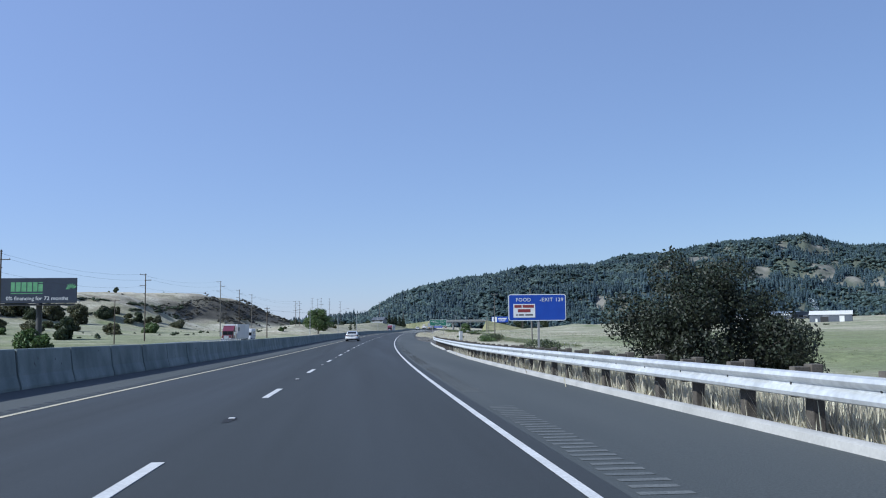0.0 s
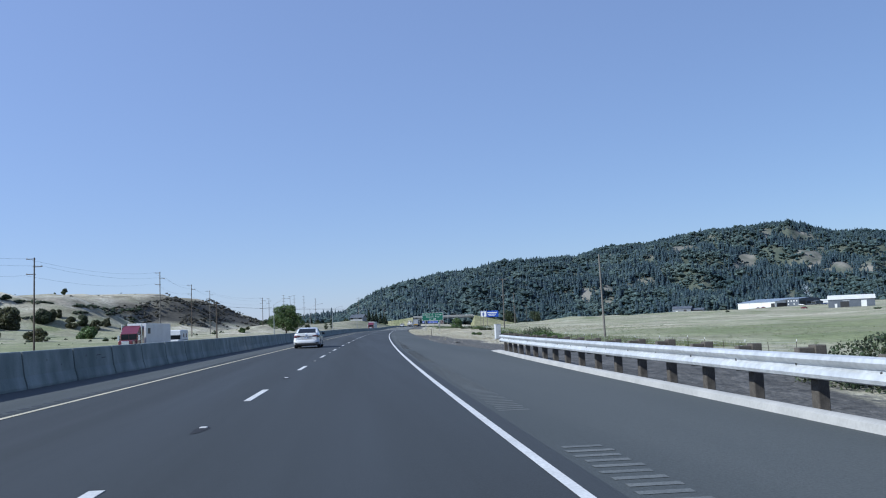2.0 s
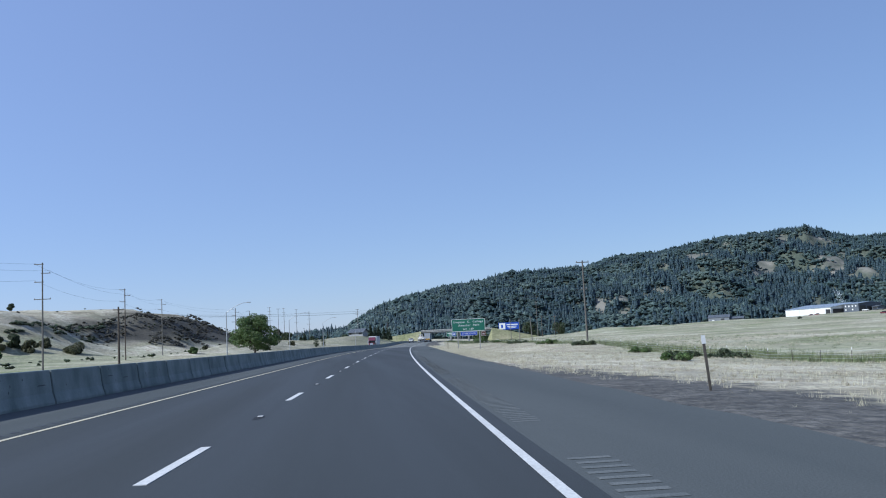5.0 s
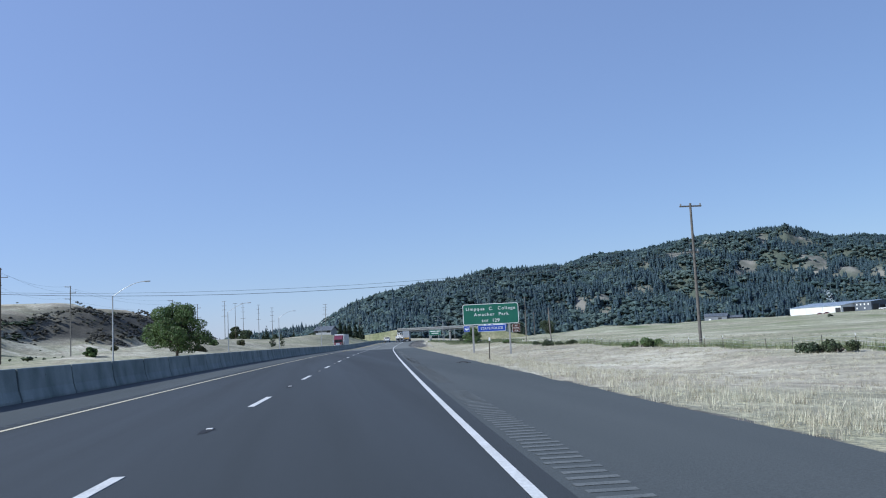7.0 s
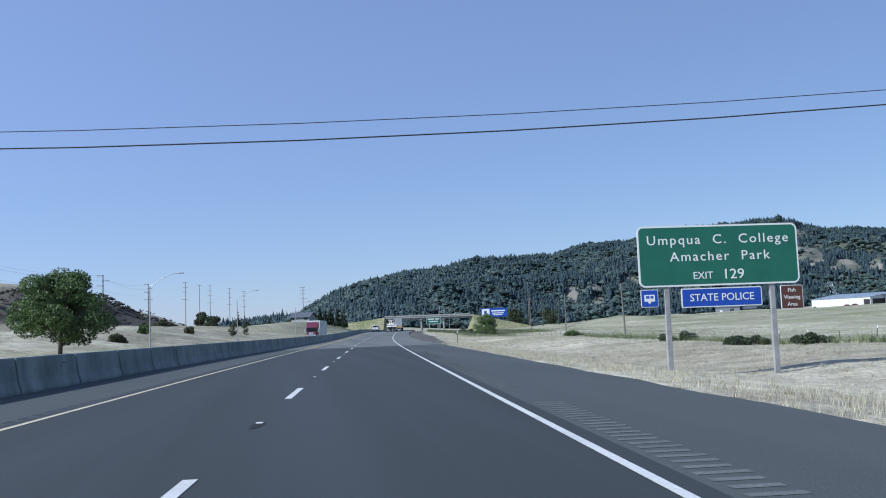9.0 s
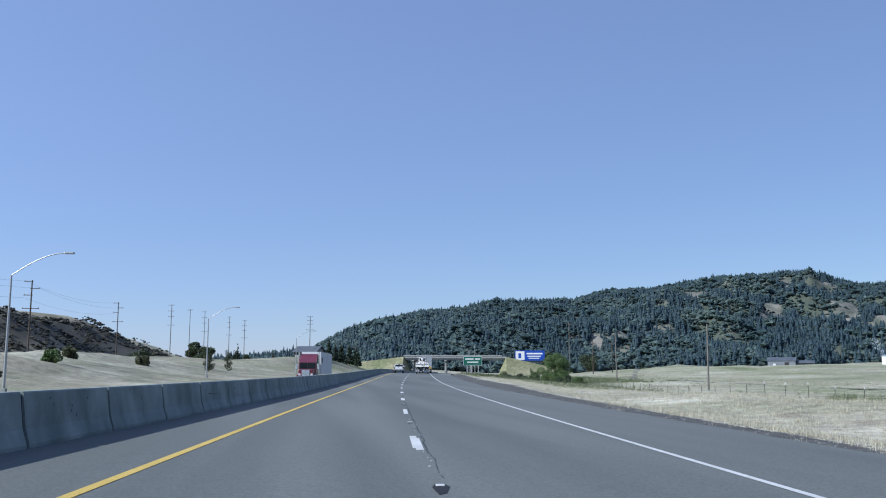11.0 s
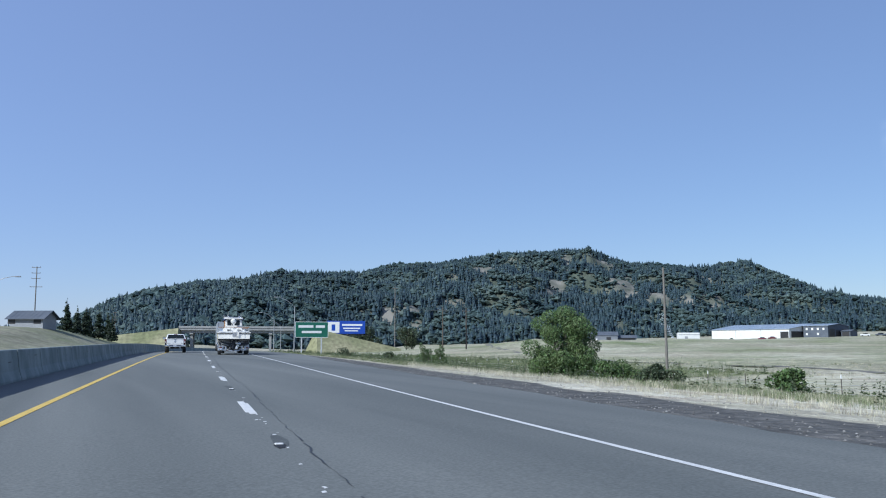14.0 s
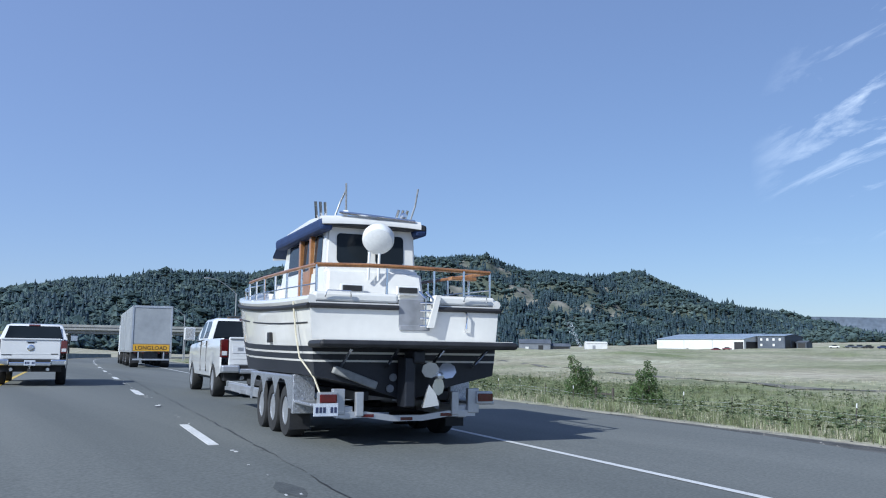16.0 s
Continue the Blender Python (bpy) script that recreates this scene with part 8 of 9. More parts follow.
for y in (0.0, 4.4, 6.6, 8.3):
    bm = bmesh.new()
    prev = None
    for x, z in ((-0.95, 0.36), (-0.55, 0.36), (-0.2, 0.31), (0.2, 0.31), (0.55, 0.36), (0.95, 0.36)):
        row = [bm.verts.new(c) for c in ((x, y - 0.05, z), (x, y + 0.05, z), (x, y + 0.05, z + 0.075), (x, y - 0.05, z + 0.075))]
        if prev:
            for i in range(4):
                bm.faces.new((prev[i], prev[(i + 1) % 4], row[(i + 1) % 4], row[i]))
        else:
            bm.faces.new(row)
        prev = row
    bm.faces.new(prev)
    part("cross_member", bm, ALLOY, tr)
for x in (-0.62, -0.1, 0.45):
    part("side_marker", boxed(x, x + 0.16, -0.062, -0.05, 0.365 - (0.045 if abs(x) < 0.2 else 0), 0.405 - (0.045 if abs(x) < 0.2 else 0)), RED_LAMP, tr)
part("drawbar", boxed(-0.07, 0.07, 8.2, 10.65, 0.40, 0.52, bevel=0.01), DARK_STEEL, tr)
part("winch_post", boxed(-0.06, 0.06, 8.55, 8.7, 0.5, 1.5, bevel=0.01), ALLOY, tr)
part("bow_roller", tube(bmesh.new(), (-0.1, 8.52, 1.40), (0.1, 8.52, 1.40), 0.06, seg=12), BLACK_TRIM, tr)
plate_at(tr, -1.10, -0.12, 0.39, 0.31, 0.155)
bm = boxed(-0.30, 0.30, -0.05, 0.05, -0.05, 0.05, bevel=0.015)
bm.transform(Matrix.Translation((-0.72, -0.06, 0.86)) @ Matrix.Rotation(radians(20), 4, "Y"))
part("bunk_pad", bm, CONCRETE_OLD, tr, "grey carpeted guide board")
# ---- trees, shrubs and grass ----
def leaf_cloud(r, lumps, count, size):
    """Small leaf quads spread over and inside rounded lumps: (centre, radii)."""
    lumps = [(np.array(c, float), np.array(q, float)) for c, q in lumps]
    vol = np.array([np.prod(q) ** 0.72 for _, q in lumps])
    which = r.choice(len(lumps), count, p=vol / vol.sum())
    d = r.normal(size=(count, 3))
    d /= np.linalg.norm(d, axis=1)[:, None]
    rad = 0.60 + 0.48 * r.uniform(0, 1, count) ** 0.6
    c = np.array([lumps[i][0] for i in which]) + d * rad[:, None] * np.array([lumps[i][1] for i in which])
    n = d + 0.9 * r.normal(size=(count, 3))
    n /= np.linalg.norm(n, axis=1)[:, None]
    a = np.cross(n, r.normal(size=(count, 3)))
    a /= np.linalg.norm(a, axis=1)[:, None]
    b = np.cross(n, a)
    s = size * r.uniform(0.55, 1.35, count)[:, None]
    v = np.stack([c - a * s, c + b * s * 0.55, c + a * s, c - b * s * 0.55], 1).reshape(-1, 3)
    f = np.arange(count * 4).reshape(-1, 4)
    return v, f


def limbs(bm, r, base, tips, w):
    for tip in tips:
        mid = Vector(base).lerp(Vector(tip), 0.5) + Vector((r.uniform(-0.2, 0.2), r.uniform(-0.2, 0.2), 0.15))
        tube(bm, base, mid, w, w * 0.65, 7)
        tube(bm, mid, tip, w * 0.65, w * 0.2, 6)


def plant(name, m, lumps, count, size, leaves, label, category, seed, trunk=None, group=""):
    """lumps: crown; trunk: (height, radius) or None for stems from the ground."""
    r = np.random.RandomState(seed)
    t = thing(name, m, label, category, group)
    v, f = leaf_cloud(r, lumps, count, size)
    sheet("crown", v, f, leaves, t)
    bm = bmesh.new()
    if trunk:
        h, q = trunk
        tube(bm, (0, 0, -0.5), (0.03 * h, 0, h * 0.55), q, q * 0.75, 9)
        tube(bm, (0.03 * h, 0, h * 0.55), (0, 0, h), q * 0.75, q * 0.45, 9)
        limbs(bm, r, (0.02 * h, 0, h * 0.6), [c for c, _ in lumps], q * 0.5)
    else:
        for c, _ in lumps:
            limbs(bm, r, (r.uniform(-0.3, 0.3), r.uniform(-0.3, 0.3), -0.3), [c], 0.05)
    part("trunk" if trunk else "stem", bm, BARK, t)
    return t


def lump_set(seed, n, rx, ry, z0, z1, q0, q1):
    """An uneven heap of lumps in an oval crown."""
    r = random.Random(seed)
    out = []
    for k in range(n):
        a, e, f = r.uniform(0, 6.283), r.uniform(0.15, 1.0) ** 0.6, r.uniform(0, 1)
        z = z0 + (z1 - z0) * f
        shrink = math.sqrt(max(0.05, 1 - (2 * f - 0.85) ** 2 * 0.75))
        q = r.uniform(q0, q1)
        out.append(((rx * e * shrink * math.cos(a), ry * e * shrink * math.sin(a), z), (q, q, q * r.uniform(0.65, 0.9))))
    return out


# broad dark thicket behind the guardrail
plant("thicket", Matrix.Translation((0, 0, 0.9)) @ turned(31.5, 13.9), lump_set(3, 30, 3.4, 2.0, -0.3, 3.3, 0.7, 1.2) + [((-0.9, 0, 3.9), (0.9, 0.9, 0.7)), ((-0.8, 0.2, 4.5), (0.45, 0.4, 0.45)), ((1.8, 0, 2.6), (1.1, 1.0, 0.8)), ((2.3, 0, 1.5), (1.1, 1.0, 0.9)), ((2.7, 0, 2.7), (0.9, 0.9, 0.7)), ((-2.6, 0, 2.4), (0.9, 0.9, 0.9)), ((1.5, 0, 0.1), (1.2, 0.9, 0.8)), ((-1.5, 0, 0.1), (1.3, 0.9, 0.8)), ((3.0, 0, 0.4), (1.2, 0.9, 0.8)), ((-2.8, 0, 0.2), (0.9, 0.9, 0.7)), ((1.2, 0, 4.0), (1.0, 0.9, 0.6)), ((3.6, 0, 1.6), (1.0, 0.9, 0.7)), ((0.3, 0, 3.7), (1.1, 1.0, 0.6))] + [((0.4 + 0.5 * k, -0.9 + 0.3 * (k % 3), 0.5 + 0.45 * (k % 3)), (0.85, 0.8, 0.75)) for k in range(7)],
      54000, 0.062, LEAF_DARK, "large dark reddish-green thicket behind the guardrail", "bush", 5)
plant("shrub", turned(24.5, 12.6), lump_set(8, 7, 0.9, 0.7, 0.2, 1.5, 0.3, 0.5), 1500, 0.06, LEAF_SHRUB, "straggly olive shrub in dry grass beside the thicket", "bush", 6)
# round roadside tree by the opposite carriageway
plant("roadside_tree", turned(404, -41), lump_set(11, 42, 6.0, 5.6, 2.4, 10.4, 1.0, 2.2), 26000, 0.18, LEAF_MID, "round leafy green tree beside the opposite carriageway", "tree", 7, (6.5, 0.32))
# bush and shrubs along the field fence
plant("bush", turned(505.0, 26.3), lump_set(13, 44, 2.9, 2.6, 0.4, 4.5, 0.5, 1.0) + [((1.9 * math.cos(0.7 * k), 1.8 * math.sin(0.7 * k), 0.6 + 0.3 * (k % 3)), (0.85, 0.85, 0.8)) for k in range(9)]
      + [((0.2, 0, 4.9), (0.8, 0.8, 0.55)), ((-1.0, 0.2, 4.6), (0.6, 0.6, 0.5)), ((1.4, 0.1, 4.4), (0.55, 0.6, 0.5))], 50000, 0.068, LEAF_BRIGHT, "rounded bright green bush by the field fence", "bush", 8)
for k, (s, u, h, w, n) in enumerate(((494, 25.0, 1.7, 1.5, 1500), (490, 25.6, 1.9, 0.8, 1400), (487.5, 24.8, 1.4, 1.2, 1300), (477, 25.4, 1.2, 0.9, 700), (574, 27.2, 1.5, 1.4, 900),
                                   (612, 26, 2.0, 1.6, 1200), (203, 17.5, 0.8, 1.3, 700), (214, 24.5, 1.3, 1.8, 1000), (225, 25.2, 1.2, 2.0, 1000), (240, 25.6, 1.1, 2.2, 1000), (176, 22.5, 1.2, 2.0, 1000), (262, 25, 1.2, 1.8, 900), (296, 25.4, 1.3, 2.0, 1000), (335, 25, 1.2, 2.0, 900), (352, 26, 1.5, 1.8, 900), (147, 18.8, 1.0, 1.6, 900), (166, 20.5, 1.0, 1.4, 700), (330, 26.5, 1.2, 2.0, 800), (388, 25.6, 1.3, 1.6, 800), (90, 19, 1.4, 2.6, 1500), (72, 21, 1.2, 2.0, 1200), (55, 18.5, 1.0, 2.0, 1000))):
    if 195 < s < 400:
        w, h = w * 1.0, h * 0.42
    plant("shrub", turned(s, u), lump_set(40 + k, 12, w * 0.95, w * 0.7, 0.0, h * 0.8, min(0.32 * w, 0.5 * h), min(0.52 * w, 0.75 * h)), int(n * 3.6), 0.075, LEAF_SHRUB if k % 3 else LEAF_MID, "low green shrub in the grass along the field edge", "bush", 60 + k, group="field edge shrubs")


for k, (s, u, lumps) in enumerate(((556, 28.5, ((0, 0, 0.4, 0.75), (-0.5, 0.1, 0.9, 0.65), (0.5, 0, 0.8, 0.6), (-0.2, 0, 1.5, 0.6), (-0.55, 0, 2.1, 0.42), (0.35, 0.1, 1.6, 0.5), (-0.75, 0.1, 2.6, 0.24), (0.7, 0, 0.35, 0.6), (-0.8, 0, 0.3, 0.55))),
                                   (549, 28.4, ((0, 0, 0.4, 0.7), (0.45, 0, 0.8, 0.55), (-0.4, 0.1, 1.0, 0.55), (0.1, 0, 1.5, 0.55), (0.3, 0, 2.1, 0.4), (-0.3, 0, 1.9, 0.35), (0.2, 0.1, 2.55, 0.22), (-0.7, 0, 0.4, 0.5), (0.75, 0, 0.3, 0.5))))):
    plant("shrub", turned(s, u), [((x, y, z), (q, q, q * 0.85)) for x, y, z, q in lumps], 5200, 0.06, LEAF_MID, "upright leafy green shrub beside the field fence", "bush", 85 + k, group="field edge shrubs")
brace = thing("fence_brace", turned(552.2, 28.3), "grey timber fence brace of two posts and a rail", "fence")
for x in (0.0, 1.9):
    part("post", boxed(-0.06, 0.06, x - 0.06, x + 0.06, -0.5, 1.05, bevel=0.012), POST_WOOD, brace)
part("rail", boxed(-0.04, 0.04, 0.06, 1.84, 0.62, 0.72, bevel=0.01), POST_WOOD, brace)


# dark conifers and rounded trees beyond
def conifer(m, h, seed, label="tall dark green conifer on the bank"):
    r = np.random.RandomState(seed)
    t = thing("conifer", m, label, "tree", "conifers on the bank")
    lumps = []
    for k in range(11):
        f = k / 10
        w = (1 - f) * 0.2 * h + 0.15
        for j in range(3 if k < 8 else 1):
            a = r.uniform(0, 6.28)
            lumps.append(((w * 0.45 * math.cos(a), w * 0.45 * math.sin(a), h * (0.10 + 0.86 * f)), (w * 0.62, w * 0.62, h * 0.055)))
    v, f = leaf_cloud(r, lumps, 1500, 0.035 * h)
    sheet("crown", v, f, CONIFER, t)
    part("trunk", tube(bmesh.new(), (0, 0, -0.5), (0, 0, h * 0.95), 0.02 * h, 0.004 * h, 8), BARK, t)


for k, (s, u, h) in enumerate(((712, -44, 9.5), (716, -42, 8), (720, -40.5, 9), (726, -38, 10), (730, -42, 8.5), (738, -37, 9), (722, -46, 7), (745, -40, 9))):
    conifer(turned(s, u), h, 100 + k)
for k, (s, u, h) in enumerate(((800, -120, 15), (812, -128, 12), (840, -118, 13))):
    conifer(turned(s, u), h, 130 + k, "dark conifer beside far pole line")
for k, (s, u, h, w) in enumerate(((745, -110, 13, 6), (760, -122, 15, 6), (775, -105, 10, 5), (700, -118, 9, 5), (820, -96, 9, 5), (870, 42, 14, 9), (890, 60, 12, 9), (880, 24, 10, 8), (860, -50, 9, 6))):
    plant("rounded_tree", turned(s, u), lump_set(200 + k, 12, w * 0.7, w * 0.7, h * 0.3, h * 0.9, w * 0.25, w * 0.42), 2600, 0.03 * h + 0.12, LEAF_SHRUB, "dark rounded tree in the middle distance", "tree", 210 + k, (h * 0.5, 0.25), "middle distance trees")
for k, (x, y, h, w) in enumerate(((-262, 470, 8, 9), (-246, 492, 7, 8), (-226, 505, 7, 9), (-252, 480, 8, 9), (-219, 520, 6, 6), (-205, 560, 6, 6), (-196, 578, 4, 3), (-300, 450, 8, 8), (-185, 700, 4, 3), (-215, 640, 3, 3))):
    plant("hilltop_tree", Matrix.Translation((x, y, zland(x, y) - 0.4)), lump_set(260 + k, 10, w * 0.7, w * 0.7, h * 0.15, h * 0.9, w * 0.25, w * 0.42), 2600, 0.045 * h + 0.12, LEAF_SHRUB, "dark rounded tree on the crest of the dry hill", "tree", 270 + k, (h * 0.5, 0.2), "hilltop trees")
# street-side young trees behind the opposite carriageway
for k, (s, u, h) in enumerate(((537, -43.5, 4.4), (552, -43.0, 5.2))):
    plant("young_tree", turned(s, u), lump_set(300 + k, 16, 0.9, 0.9, h * 0.12, h * 0.9, 0.4, 0.7), 2600, 0.09, LEAF_SHRUB, "small young tree beside the opposite carriageway", "tree", 310 + k, (h * 0.5, 0.07), "young trees")

# leafy bushes along the foot of the dry hill
r = random.Random(77)
for k in range(12, 46):
    if k < 30:
        s, u, h = 60 + 13 * k + r.uniform(-6, 6), -146 + r.uniform(-24, 24), r.uniform(2.2, 5.0)
    elif k < 40:
        s, u, h = 70 + 13 * (k - 30) + r.uniform(-6, 6), -80 + r.uniform(-16, 20), r.uniform(1.6, 4.6)
    else:
        s, u, h = 400 + 22 * (k - 40), -52 + r.uniform(-8, 8), r.uniform(1.2, 2.4)
    w = h * r.uniform(0.55, 0.85)
    plant("hillside_bush", turned(s, u), lump_set(400 + k, 13, w, w * 0.8, h * 0.02, h * 0.8, w * 0.36, w * 0.58), 2600, 0.075 * h + 0.06, (LEAF_HILL, LEAF_MID, LEAF_HILL)[k % 3], "dense green bush at the foot of the dry hill", "bush", 420 + k, group="hill foot bushes")

# the largest of them, darker, on the lower slope
for k, (x, y, w, h) in enumerate(((-201, 479, 5.8, 6), (-188, 470, 13, 8.5), (-195, 491, 8.3, 7), (-176, 476, 14, 10.5), (-167, 471, 8.8, 6.6), (-162, 487, 12, 9.6), (-160, 496, 6.9, 6), (-153, 501, 13, 11), (-151, 544, 10, 6.4), (-147, 549, 5, 6.4),
                                  (-146, 557, 3.9, 4.5), (-137, 548, 6.3, 6.4), (-133, 555, 6.4, 6.4), (-126, 555, 6.4, 5.6), (-125, 571, 5.3, 4.6), (-112, 570, 9, 5.5), (-82, 261, 5.6, 7.4))):
    plant("hillside_bush", Matrix.Translation((x, y, zland(x, y) - 0.3)), lump_set(480 + k, 13, w * 0.42, w * 0.4, h * 0.05, h * 0.8, w * 0.16, w * 0.27), 4200, 0.06 * h + 0.06, LEAF_HILL if k % 4 else LEAF_SHRUB, "large dark green bush on the lower slope of the dry hill", "bush", 500 + k, group="hill foot bushes")
for k, (x, y, w, h) in enumerate(((-196, 572, 9, 6), (-188, 574, 8, 5), (-180, 577, 4.5, 3))):
    plant("hilltop_tree", Matrix.Translation((x, y, zland(x, y) - 0.4)), lump_set(520 + k, 12, w * 0.45, w * 0.4, h * 0.2, h * 0.85, w * 0.2, w * 0.3), 2000, 0.28, LEAF_SHRUB, "dark rounded tree on the crest of the dry hill", "tree", 530 + k, (h * 0.5, 0.2), "hilltop trees")

# scrub dotted over the dry hill and fields on the left, and rows at its foot
rng = np.random.RandomState(17)
bush_shapes = [oak_shape(rng, 7), oak_shape(rng, 9), oak_shape(rng, 6)]
n = 24000
x, y = rng.uniform(-560, -40, n), rng.uniform(120, 980, n)
z, g, b, d, up = land(x, y)[:5]
u = x - np.interp(y, RY, RX)
row = np.exp(-((u + 105) / 22) ** 2) * 0.16
strip = np.where((np.abs((z + 2 * waves(x, y, 61, 90)) % 5.5 - 2) < 0.35) & (waves(x, y, 62, 110) > 0.15), 0.35, 0.0) * up
keep = (u < -44) & (rng.uniform(0, 1, n) < 0.005 + 0.4 * row + 0.1 * d + 0.4 * strip)
px = np.stack([x, y, z - 0.3], -1)[keep]
ps = rng.uniform(0.4, 1.2, len(px)) * np.where(rng.uniform(0, 1, len(px)) < 0.12, 1.7, 1.0)
crowd("scrub", bush_shapes, px, np.stack([ps * 1.5, ps * 1.3], -1), rng.uniform(0, 6.28, len(px)), LEAF_SHRUB, rng.randint(0, 3, len(px)),
      "scattered dark green scrub over the dry hillside and field", "scrub")
# dense low brush over the steep shaded face
n = 7000
x, y = rng.uniform(-190, -60, n), rng.uniform(620, 1000, n)
z, g, b, d, up = land(x, y)[:5]
keep = rng.uniform(0, 1, n) < d * 0.95
px = np.stack([x, y, z - 0.3], -1)[keep]
ps = rng.uniform(0.7, 1.9, len(px))
crowd("face_brush", [oak_shape(rng, 3), oak_shape(rng, 4), oak_shape(rng, 3)], px, np.stack([ps * 1.7, ps * 1.1], -1), rng.uniform(0, 6.28, len(px)), LEAF_BRUSH, rng.randint(0, 3, len(px)), "dense low dark brush on the steep face of the hill", "scrub")
# hedge-like streaks of low scrub along the slope
px = []
for x0, y0, x1, y1 in ((-151, 641, -153, 706), (-142, 643, -139, 700), (-143, 574, -138, 582), (-152, 612, -153, 640), (-191, 564, -182, 570), (-176, 579, -168, 586), (-181, 562, -171, 567), (-165, 579, -164, 604), (-150, 690, -141, 729), (-160, 545, -150, 560), (-175, 548, -166, 556)):
    m = int(1.3 * math.hypot(x1 - x0, y1 - y0)) + 6
    q = rng.uniform(0, 1, m)
    x, y = x0 + (x1 - x0) * q + rng.normal(0, 0.9, m), y0 + (y1 - y0) * q + rng.normal(0, 0.9, m)
    px.append(np.stack([x, y, land(x, y)[0] - 0.35], -1))
px = np.concatenate(px)
ps = rng.uniform(0.8, 1.7, len(px))
crowd("slope_scrub", bush_shapes, px, np.stack([ps * 1.7, ps * 1.05], -1), rng.uniform(0, 6.28, len(px)), LEAF_SHRUB, rng.randint(0, 3, len(px)), "low streaks of dark scrub along the dry slope", "scrub")
px = []
for k in range(260):
    s, u = rng.uniform(420, 1100), rng.uniform(110, 620)
    q = on_land(s, u)
    if waves(np.array([q.x]), np.array([q.y]), 71, 130)[0] > 0.55:
        px.append((q.x, q.y, q.z - 0.2))
px = np.array(px)
ps = rng.uniform(0.6, 1.6, len(px))
crowd("field_scrub", bush_shapes, px, np.stack([ps * 1.8, ps], -1), rng.uniform(0, 6.28, len(px)), LEAF_SHRUB, rng.randint(0, 3, len(px)), "low dark scrub dotted along field boundaries", "scrub")


# grass: tufts of narrow bent blades
def tuft(r, n, spread, lean):
    v, f = [], []
    for k in range(n):
        a, q = r.uniform(0, 6.28), r.uniform(0, spread)
        x, y = q * math.cos(a), q * math.sin(a)
        d, e, h = r.uniform(0, 6.28), r.uniform(0.1, 1.0) * lean, r.uniform(0.4, 1.0)
        sn, cs = 0.022 * math.sin(d + 1.57), 0.022 * math.cos(d + 1.57)
        v += [(x - cs, y - sn, 0), (x + cs, y + sn, 0), (x + e * math.cos(d), y + e * math.sin(d), h)]
        f.append((3 * k, 3 * k + 1, 3 * k + 2))
    return np.array(v), np.array(f)


tufts = [tuft(rng, 22, 0.9, 0.5), tuft(rng, 24, 1.2, 0.7), tuft(rng, 18, 0.7, 0.35)]


def meadow(name, n, s0, s1, u0, u1, hmin, hmax, material, label, seed, dense=None, wide=1.0, kinds=None):
    r = np.random.RandomState(seed)
    s, u = r.uniform(s0, s1, n), u0 + (u1 - u0) * r.uniform(0, 1, n) ** 1.2
    th = np.interp(s, SS, TH)
    x, y = np.interp(s, SS, RX) + u * np.cos(th), np.interp(s, SS, RY) + u * np.sin(th)
    z, g, b, d, e_ = land(x, y)[:5]
    keep = r.uniform(0, 1, n) > np.clip(b * 1.25, 0, 0.98)
    if dense is not None:
        keep &= waves(x, y, seed + 1, dense) > r.uniform(-1.1, 0.7, n)
    x, y, z = x[keep], y[keep], z[keep]
    k = len(x)
    h = r.uniform(hmin, hmax, k)
    crowd(name, kinds or tufts, np.stack([x, y, z - 0.02], -1), np.stack([h * wide * r.uniform(0.8, 1.3, k), h], -1), r.uniform(0, 6.28, k), material, r.randint(0, 3, k), label, "grass")


meadow("dry_grass", 32000, 128, 385, 8.0, 27, 0.06, 0.2, STRAW, "pale dry grass covering the road verge", 81, 8)
meadow("verge_clumps", 5200, 128, 400, 8.2, 26, 0.07, 0.2, STALE_GRASS, "brown and olive clumps in the dry verge", 97, 5)
meadow("verge_fringe", 8500, 128, 385, 7.35, 10.5, 0.08, 0.26, STRAW, "ragged dry grass fringe along the shoulder", 82, 5)
meadow("verge_fringe_low", 9000, 385, 640, 9.2, 15.0, 0.04, 0.13, STRAW, "low ragged dry grass along the gravel edge", 92, 5)
meadow("dry_grass_by_rail", 9000, -20, 60, 7.8, 13, 0.3, 0.8, STRAW, "tall dry grass behind the guardrail", 83)
meadow("rough_grass", 9000, 440, 500, 16.5, 29, 0.10, 0.32, GREEN_GRASS, "tall green grass along the field fence", 84, 7)
meadow("rough_grass_deep", 20000, 498, 640, 12.0, 44, 0.12, 0.42, GREEN_GRASS, "deep green grass below the motorway verge", 94)
meadow("rough_grass_dry", 13000, 380, 640, 12.2, 30, 0.08, 0.34, STRAW, "dry stalks among the tall grass", 88)


def weed(r, n):
    """An upright broad-leaved weed, one high: leaves set round a thin stem."""
    v, f = [(-0.012, 0, 0), (0.012, 0, 0), (0, 0.01, 1.0)], [(0, 1, 2)]
    for k in range(n):
        z, a, q = r.uniform(0.08, 0.98), r.uniform(0, 6.28), r.uniform(0.12, 0.30)
        q *= 1.15 - 0.7 * z
        c, d = math.cos(a), math.sin(a)
        w, b = 0.34 * q, len(v)
        v += [(0.02 * c, 0.02 * d, z), (0.55 * q * c - w * d, 0.55 * q * d + w * c, z + r.uniform(0, 0.08)), (q * c, q * d, z + r.uniform(-0.05, 0.09)), (0.55 * q * c + w * d, 0.55 * q * d - w * c, z + r.uniform(0, 0.08))]
        f += [(b, b + 1, b + 2), (b, b + 2, b + 3)]
    return np.array(v), np.array(f)


weeds = [weed(rng, 16), weed(rng, 20), weed(rng, 13)]
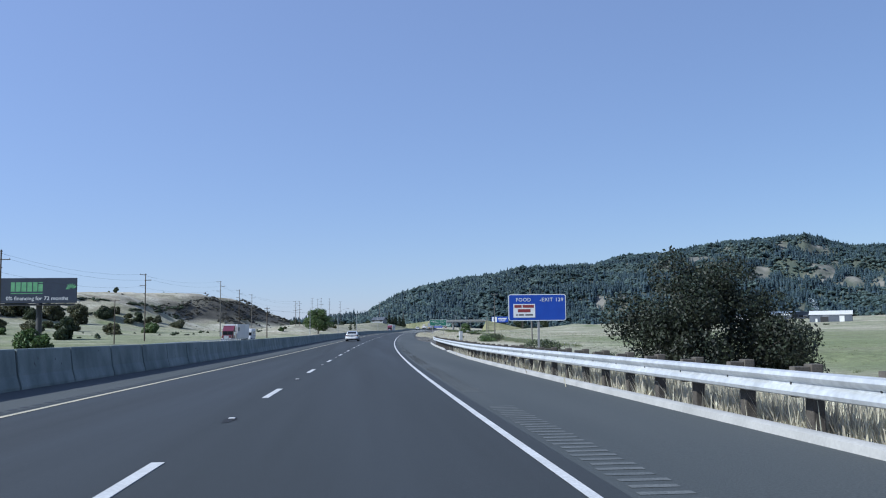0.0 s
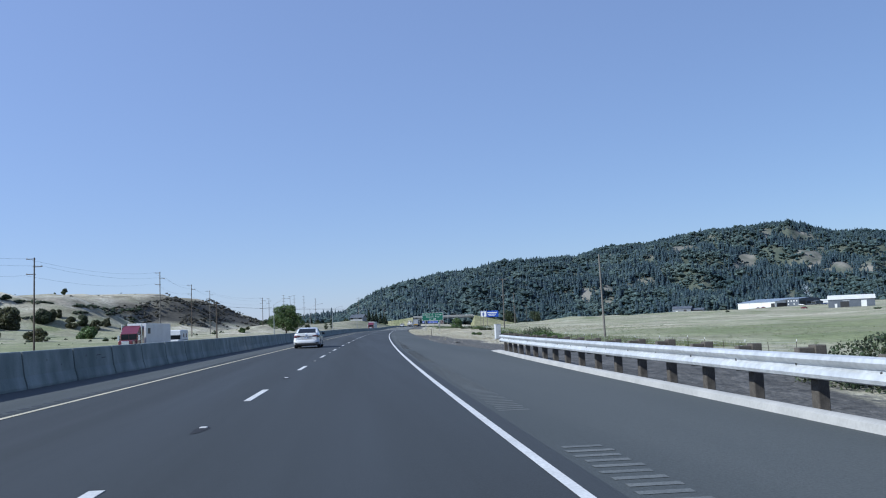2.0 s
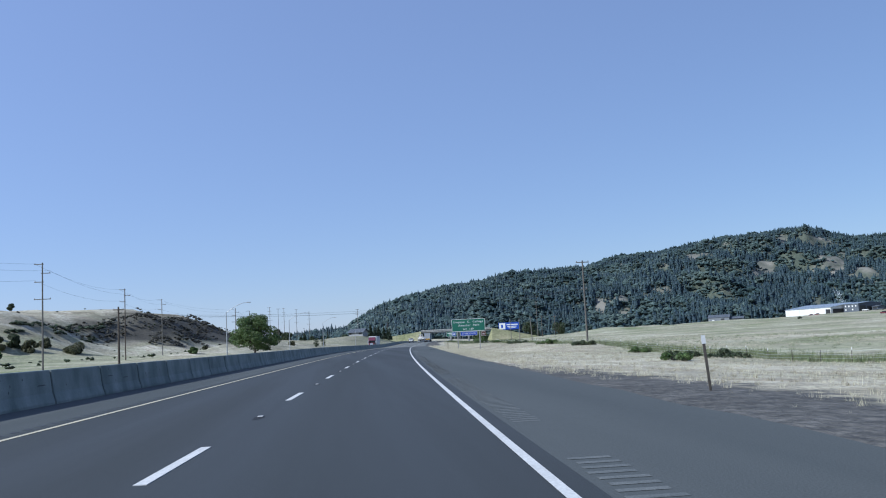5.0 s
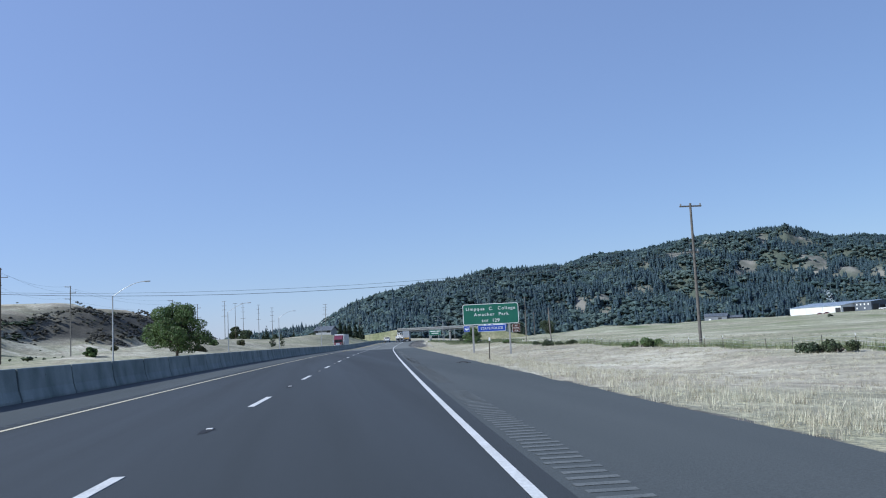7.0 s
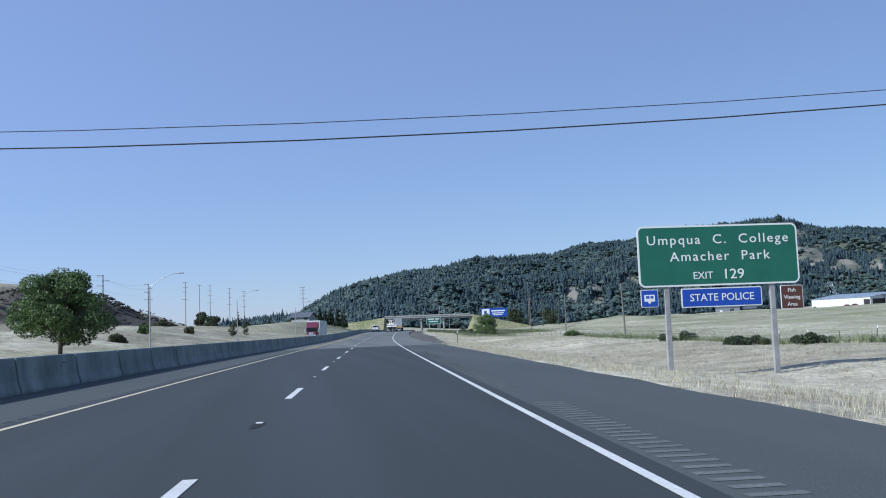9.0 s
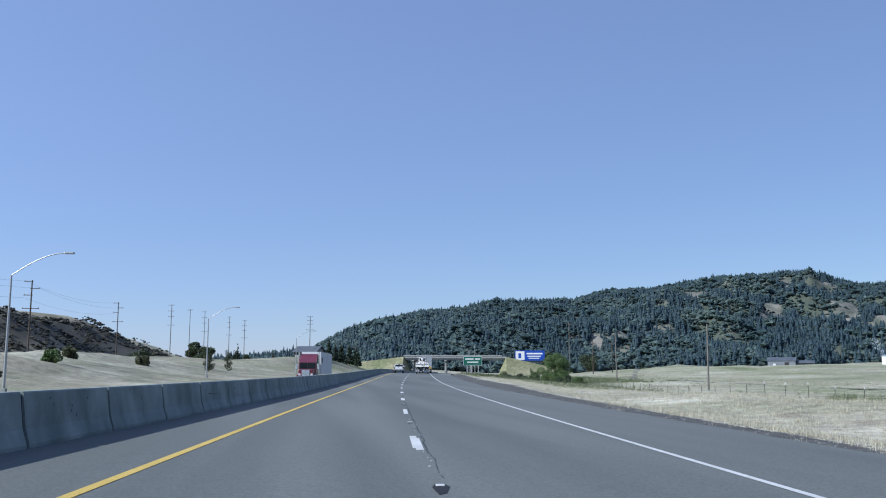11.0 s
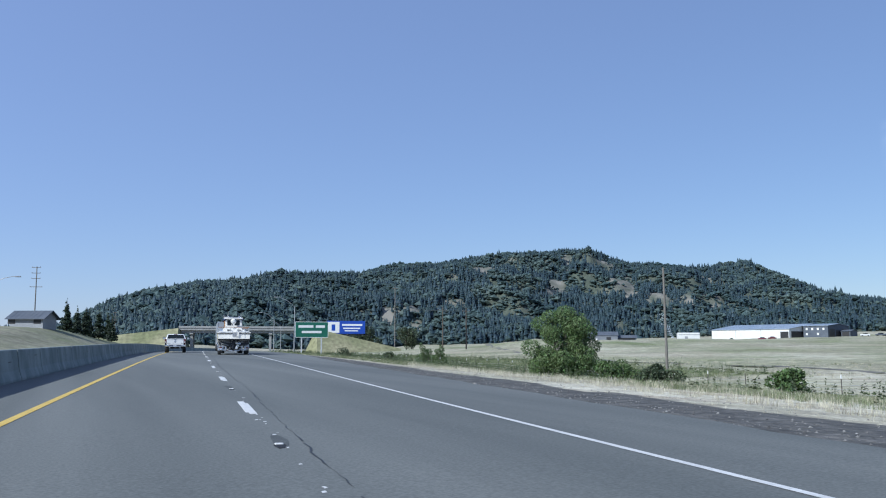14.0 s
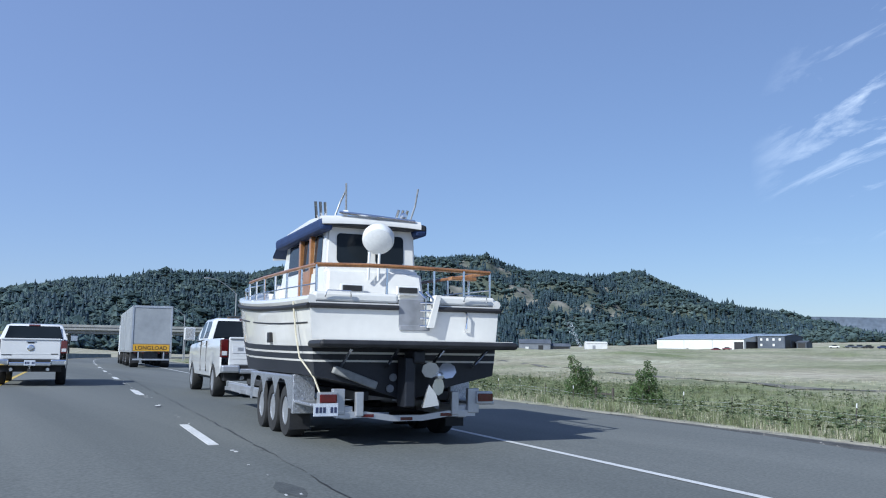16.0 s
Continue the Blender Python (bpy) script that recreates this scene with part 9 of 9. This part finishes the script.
meadow("weeds", 700, 440, 500, 17, 29, 0.35, 0.85, LEAF_WEED, "dark upright weeds scattered in the grass", 89, 6, 1.0, weeds)
meadow("weeds_deep", 5200, 498, 640, 12.6, 44, 0.3, 0.8, LEAF_WEED, "dense leafy green weeds below the verge", 95, 9, 1.2, weeds)
meadow("rough_grass_far", 7000, 128, 400, 26.5, 31, 0.25, 0.7, GREEN_GRASS, "patchy green grass along the field fence", 85, 14)
meadow("field_grass", 7000, 240, 640, 28, 75, 0.12, 0.32, STRAW, "short pale stalks over the field", 86, 25, 1.4)
meadow("field_grass_green", 8000, -20, 640, 28, 70, 0.12, 0.32, GREEN_GRASS, "short green growth over the field", 87, 30, 1.4)

# scraps of tyre tread lying at the road's edge
for k, (s, u, lng, turn) in enumerate(((128.9, 8.6, 0.55, 20), (108.9, 7.5, 0.4, 70), (259.2, 6.3, 0.8, 35))):
    q = P(s, u)
    m = Matrix.Translation((q.x, q.y, max(zland(q.x, q.y), q.z if u < 7.0 else -99) + 0.004)) @ Matrix.Rotation(float(np.interp(s, SS, TH)) + radians(turn), 4, "Z")
    bm, last = bmesh.new(), None
    for i in range(9):
        y, z = lng * (i / 8 - 0.5), 0.05 * math.sin(math.pi * i / 8) * (1 if k else 1.5)
        row = [bm.verts.new((x + 0.03 * math.sin(i * 2.1 + k), y, z + d)) for x, d in ((-0.08, 0.0), (-0.07, 0.02), (0.07, 0.022), (0.09, 0.0))]
        if last:
            for a in range(3):
                bm.faces.new((last[a], last[a + 1], row[a + 1], row[a]))
        last = row
    scrap = part("tyre_scrap", bm, TYRE)
    scrap.matrix_basis = m
    tagged(scrap, "torn curled strip of black tyre tread on the shoulder edge", "tyre scrap", "tyre scraps")

# a worn farm track along the near side of the field
bm = bmesh.new()
last = None
for i in range(60):
    y = 440 + 6.0 * i
    x = float(np.interp(y, [440, 531, 542, 559, 593, 644, 720, 800], [84, 88.5, 91, 97, 111, 130, 160, 196]))
    w = 0.9 + 0.25 * math.sin(i * 1.7)
    row = [bm.verts.new((x + e, y, zland(x + e, y) + 0.035)) for e in (-w, 0, w)]
    if last:
        for k in range(2):
            bm.faces.new((last[k], last[k + 1], row[k + 1], row[k]))
    last = row
tagged(part("farm_track", bm, surf("track_earth", (0.10, 0.098, 0.085), (0.19, 0.18, 0.145), 0.4, 0.95, fine=3, fine_amount=0.3, world_space=True), smooth=True), "worn dark earth farm track crossing the dry field", "track", kind="structure")

# stones and litter on the gravel edge
r = np.random.RandomState(91)
v, f = [], []
shape = np.array([(0, 0, 1), (0, 0, -0.4), (1, 0, 0), (0.2, 0.9, 0.1), (-0.9, 0.4, 0), (-0.6, -0.8, 0.1), (0.5, -0.8, 0)])
tri = np.array([(0, 2, 3), (0, 3, 4), (0, 4, 5), (0, 5, 6), (0, 6, 2), (1, 3, 2), (1, 4, 3), (1, 5, 4), (1, 6, 5), (1, 2, 6)])
n = 9000
s = np.where(r.uniform(0, 1, n) < 0.3, r.uniform(112, 158, n), r.uniform(350, 620, n))
u = 7.0 + np.abs(r.normal(0, 1.9, n))
th = np.interp(s, SS, TH)
x, y = np.interp(s, SS, RX) + u * np.cos(th), np.interp(s, SS, RY) + u * np.sin(th)
z = land(x, y)[0]
q = r.uniform(0.012, 0.04, n) * np.where(r.uniform(0, 1, n) > 0.985, 2.0, 1)
GRAVEL = surf("gravel_stones", (0.085, 0.084, 0.080), (0.20, 0.195, 0.185), 3, 0.95, island=0.5)
crowd("gravel", [(shape, tri)], np.stack([x, y, z], -1), np.stack([q, q * 0.7], -1), r.uniform(0, 6.28, n), GRAVEL, np.zeros(n, int), "loose gravel and debris along the shoulder edge", "gravel")
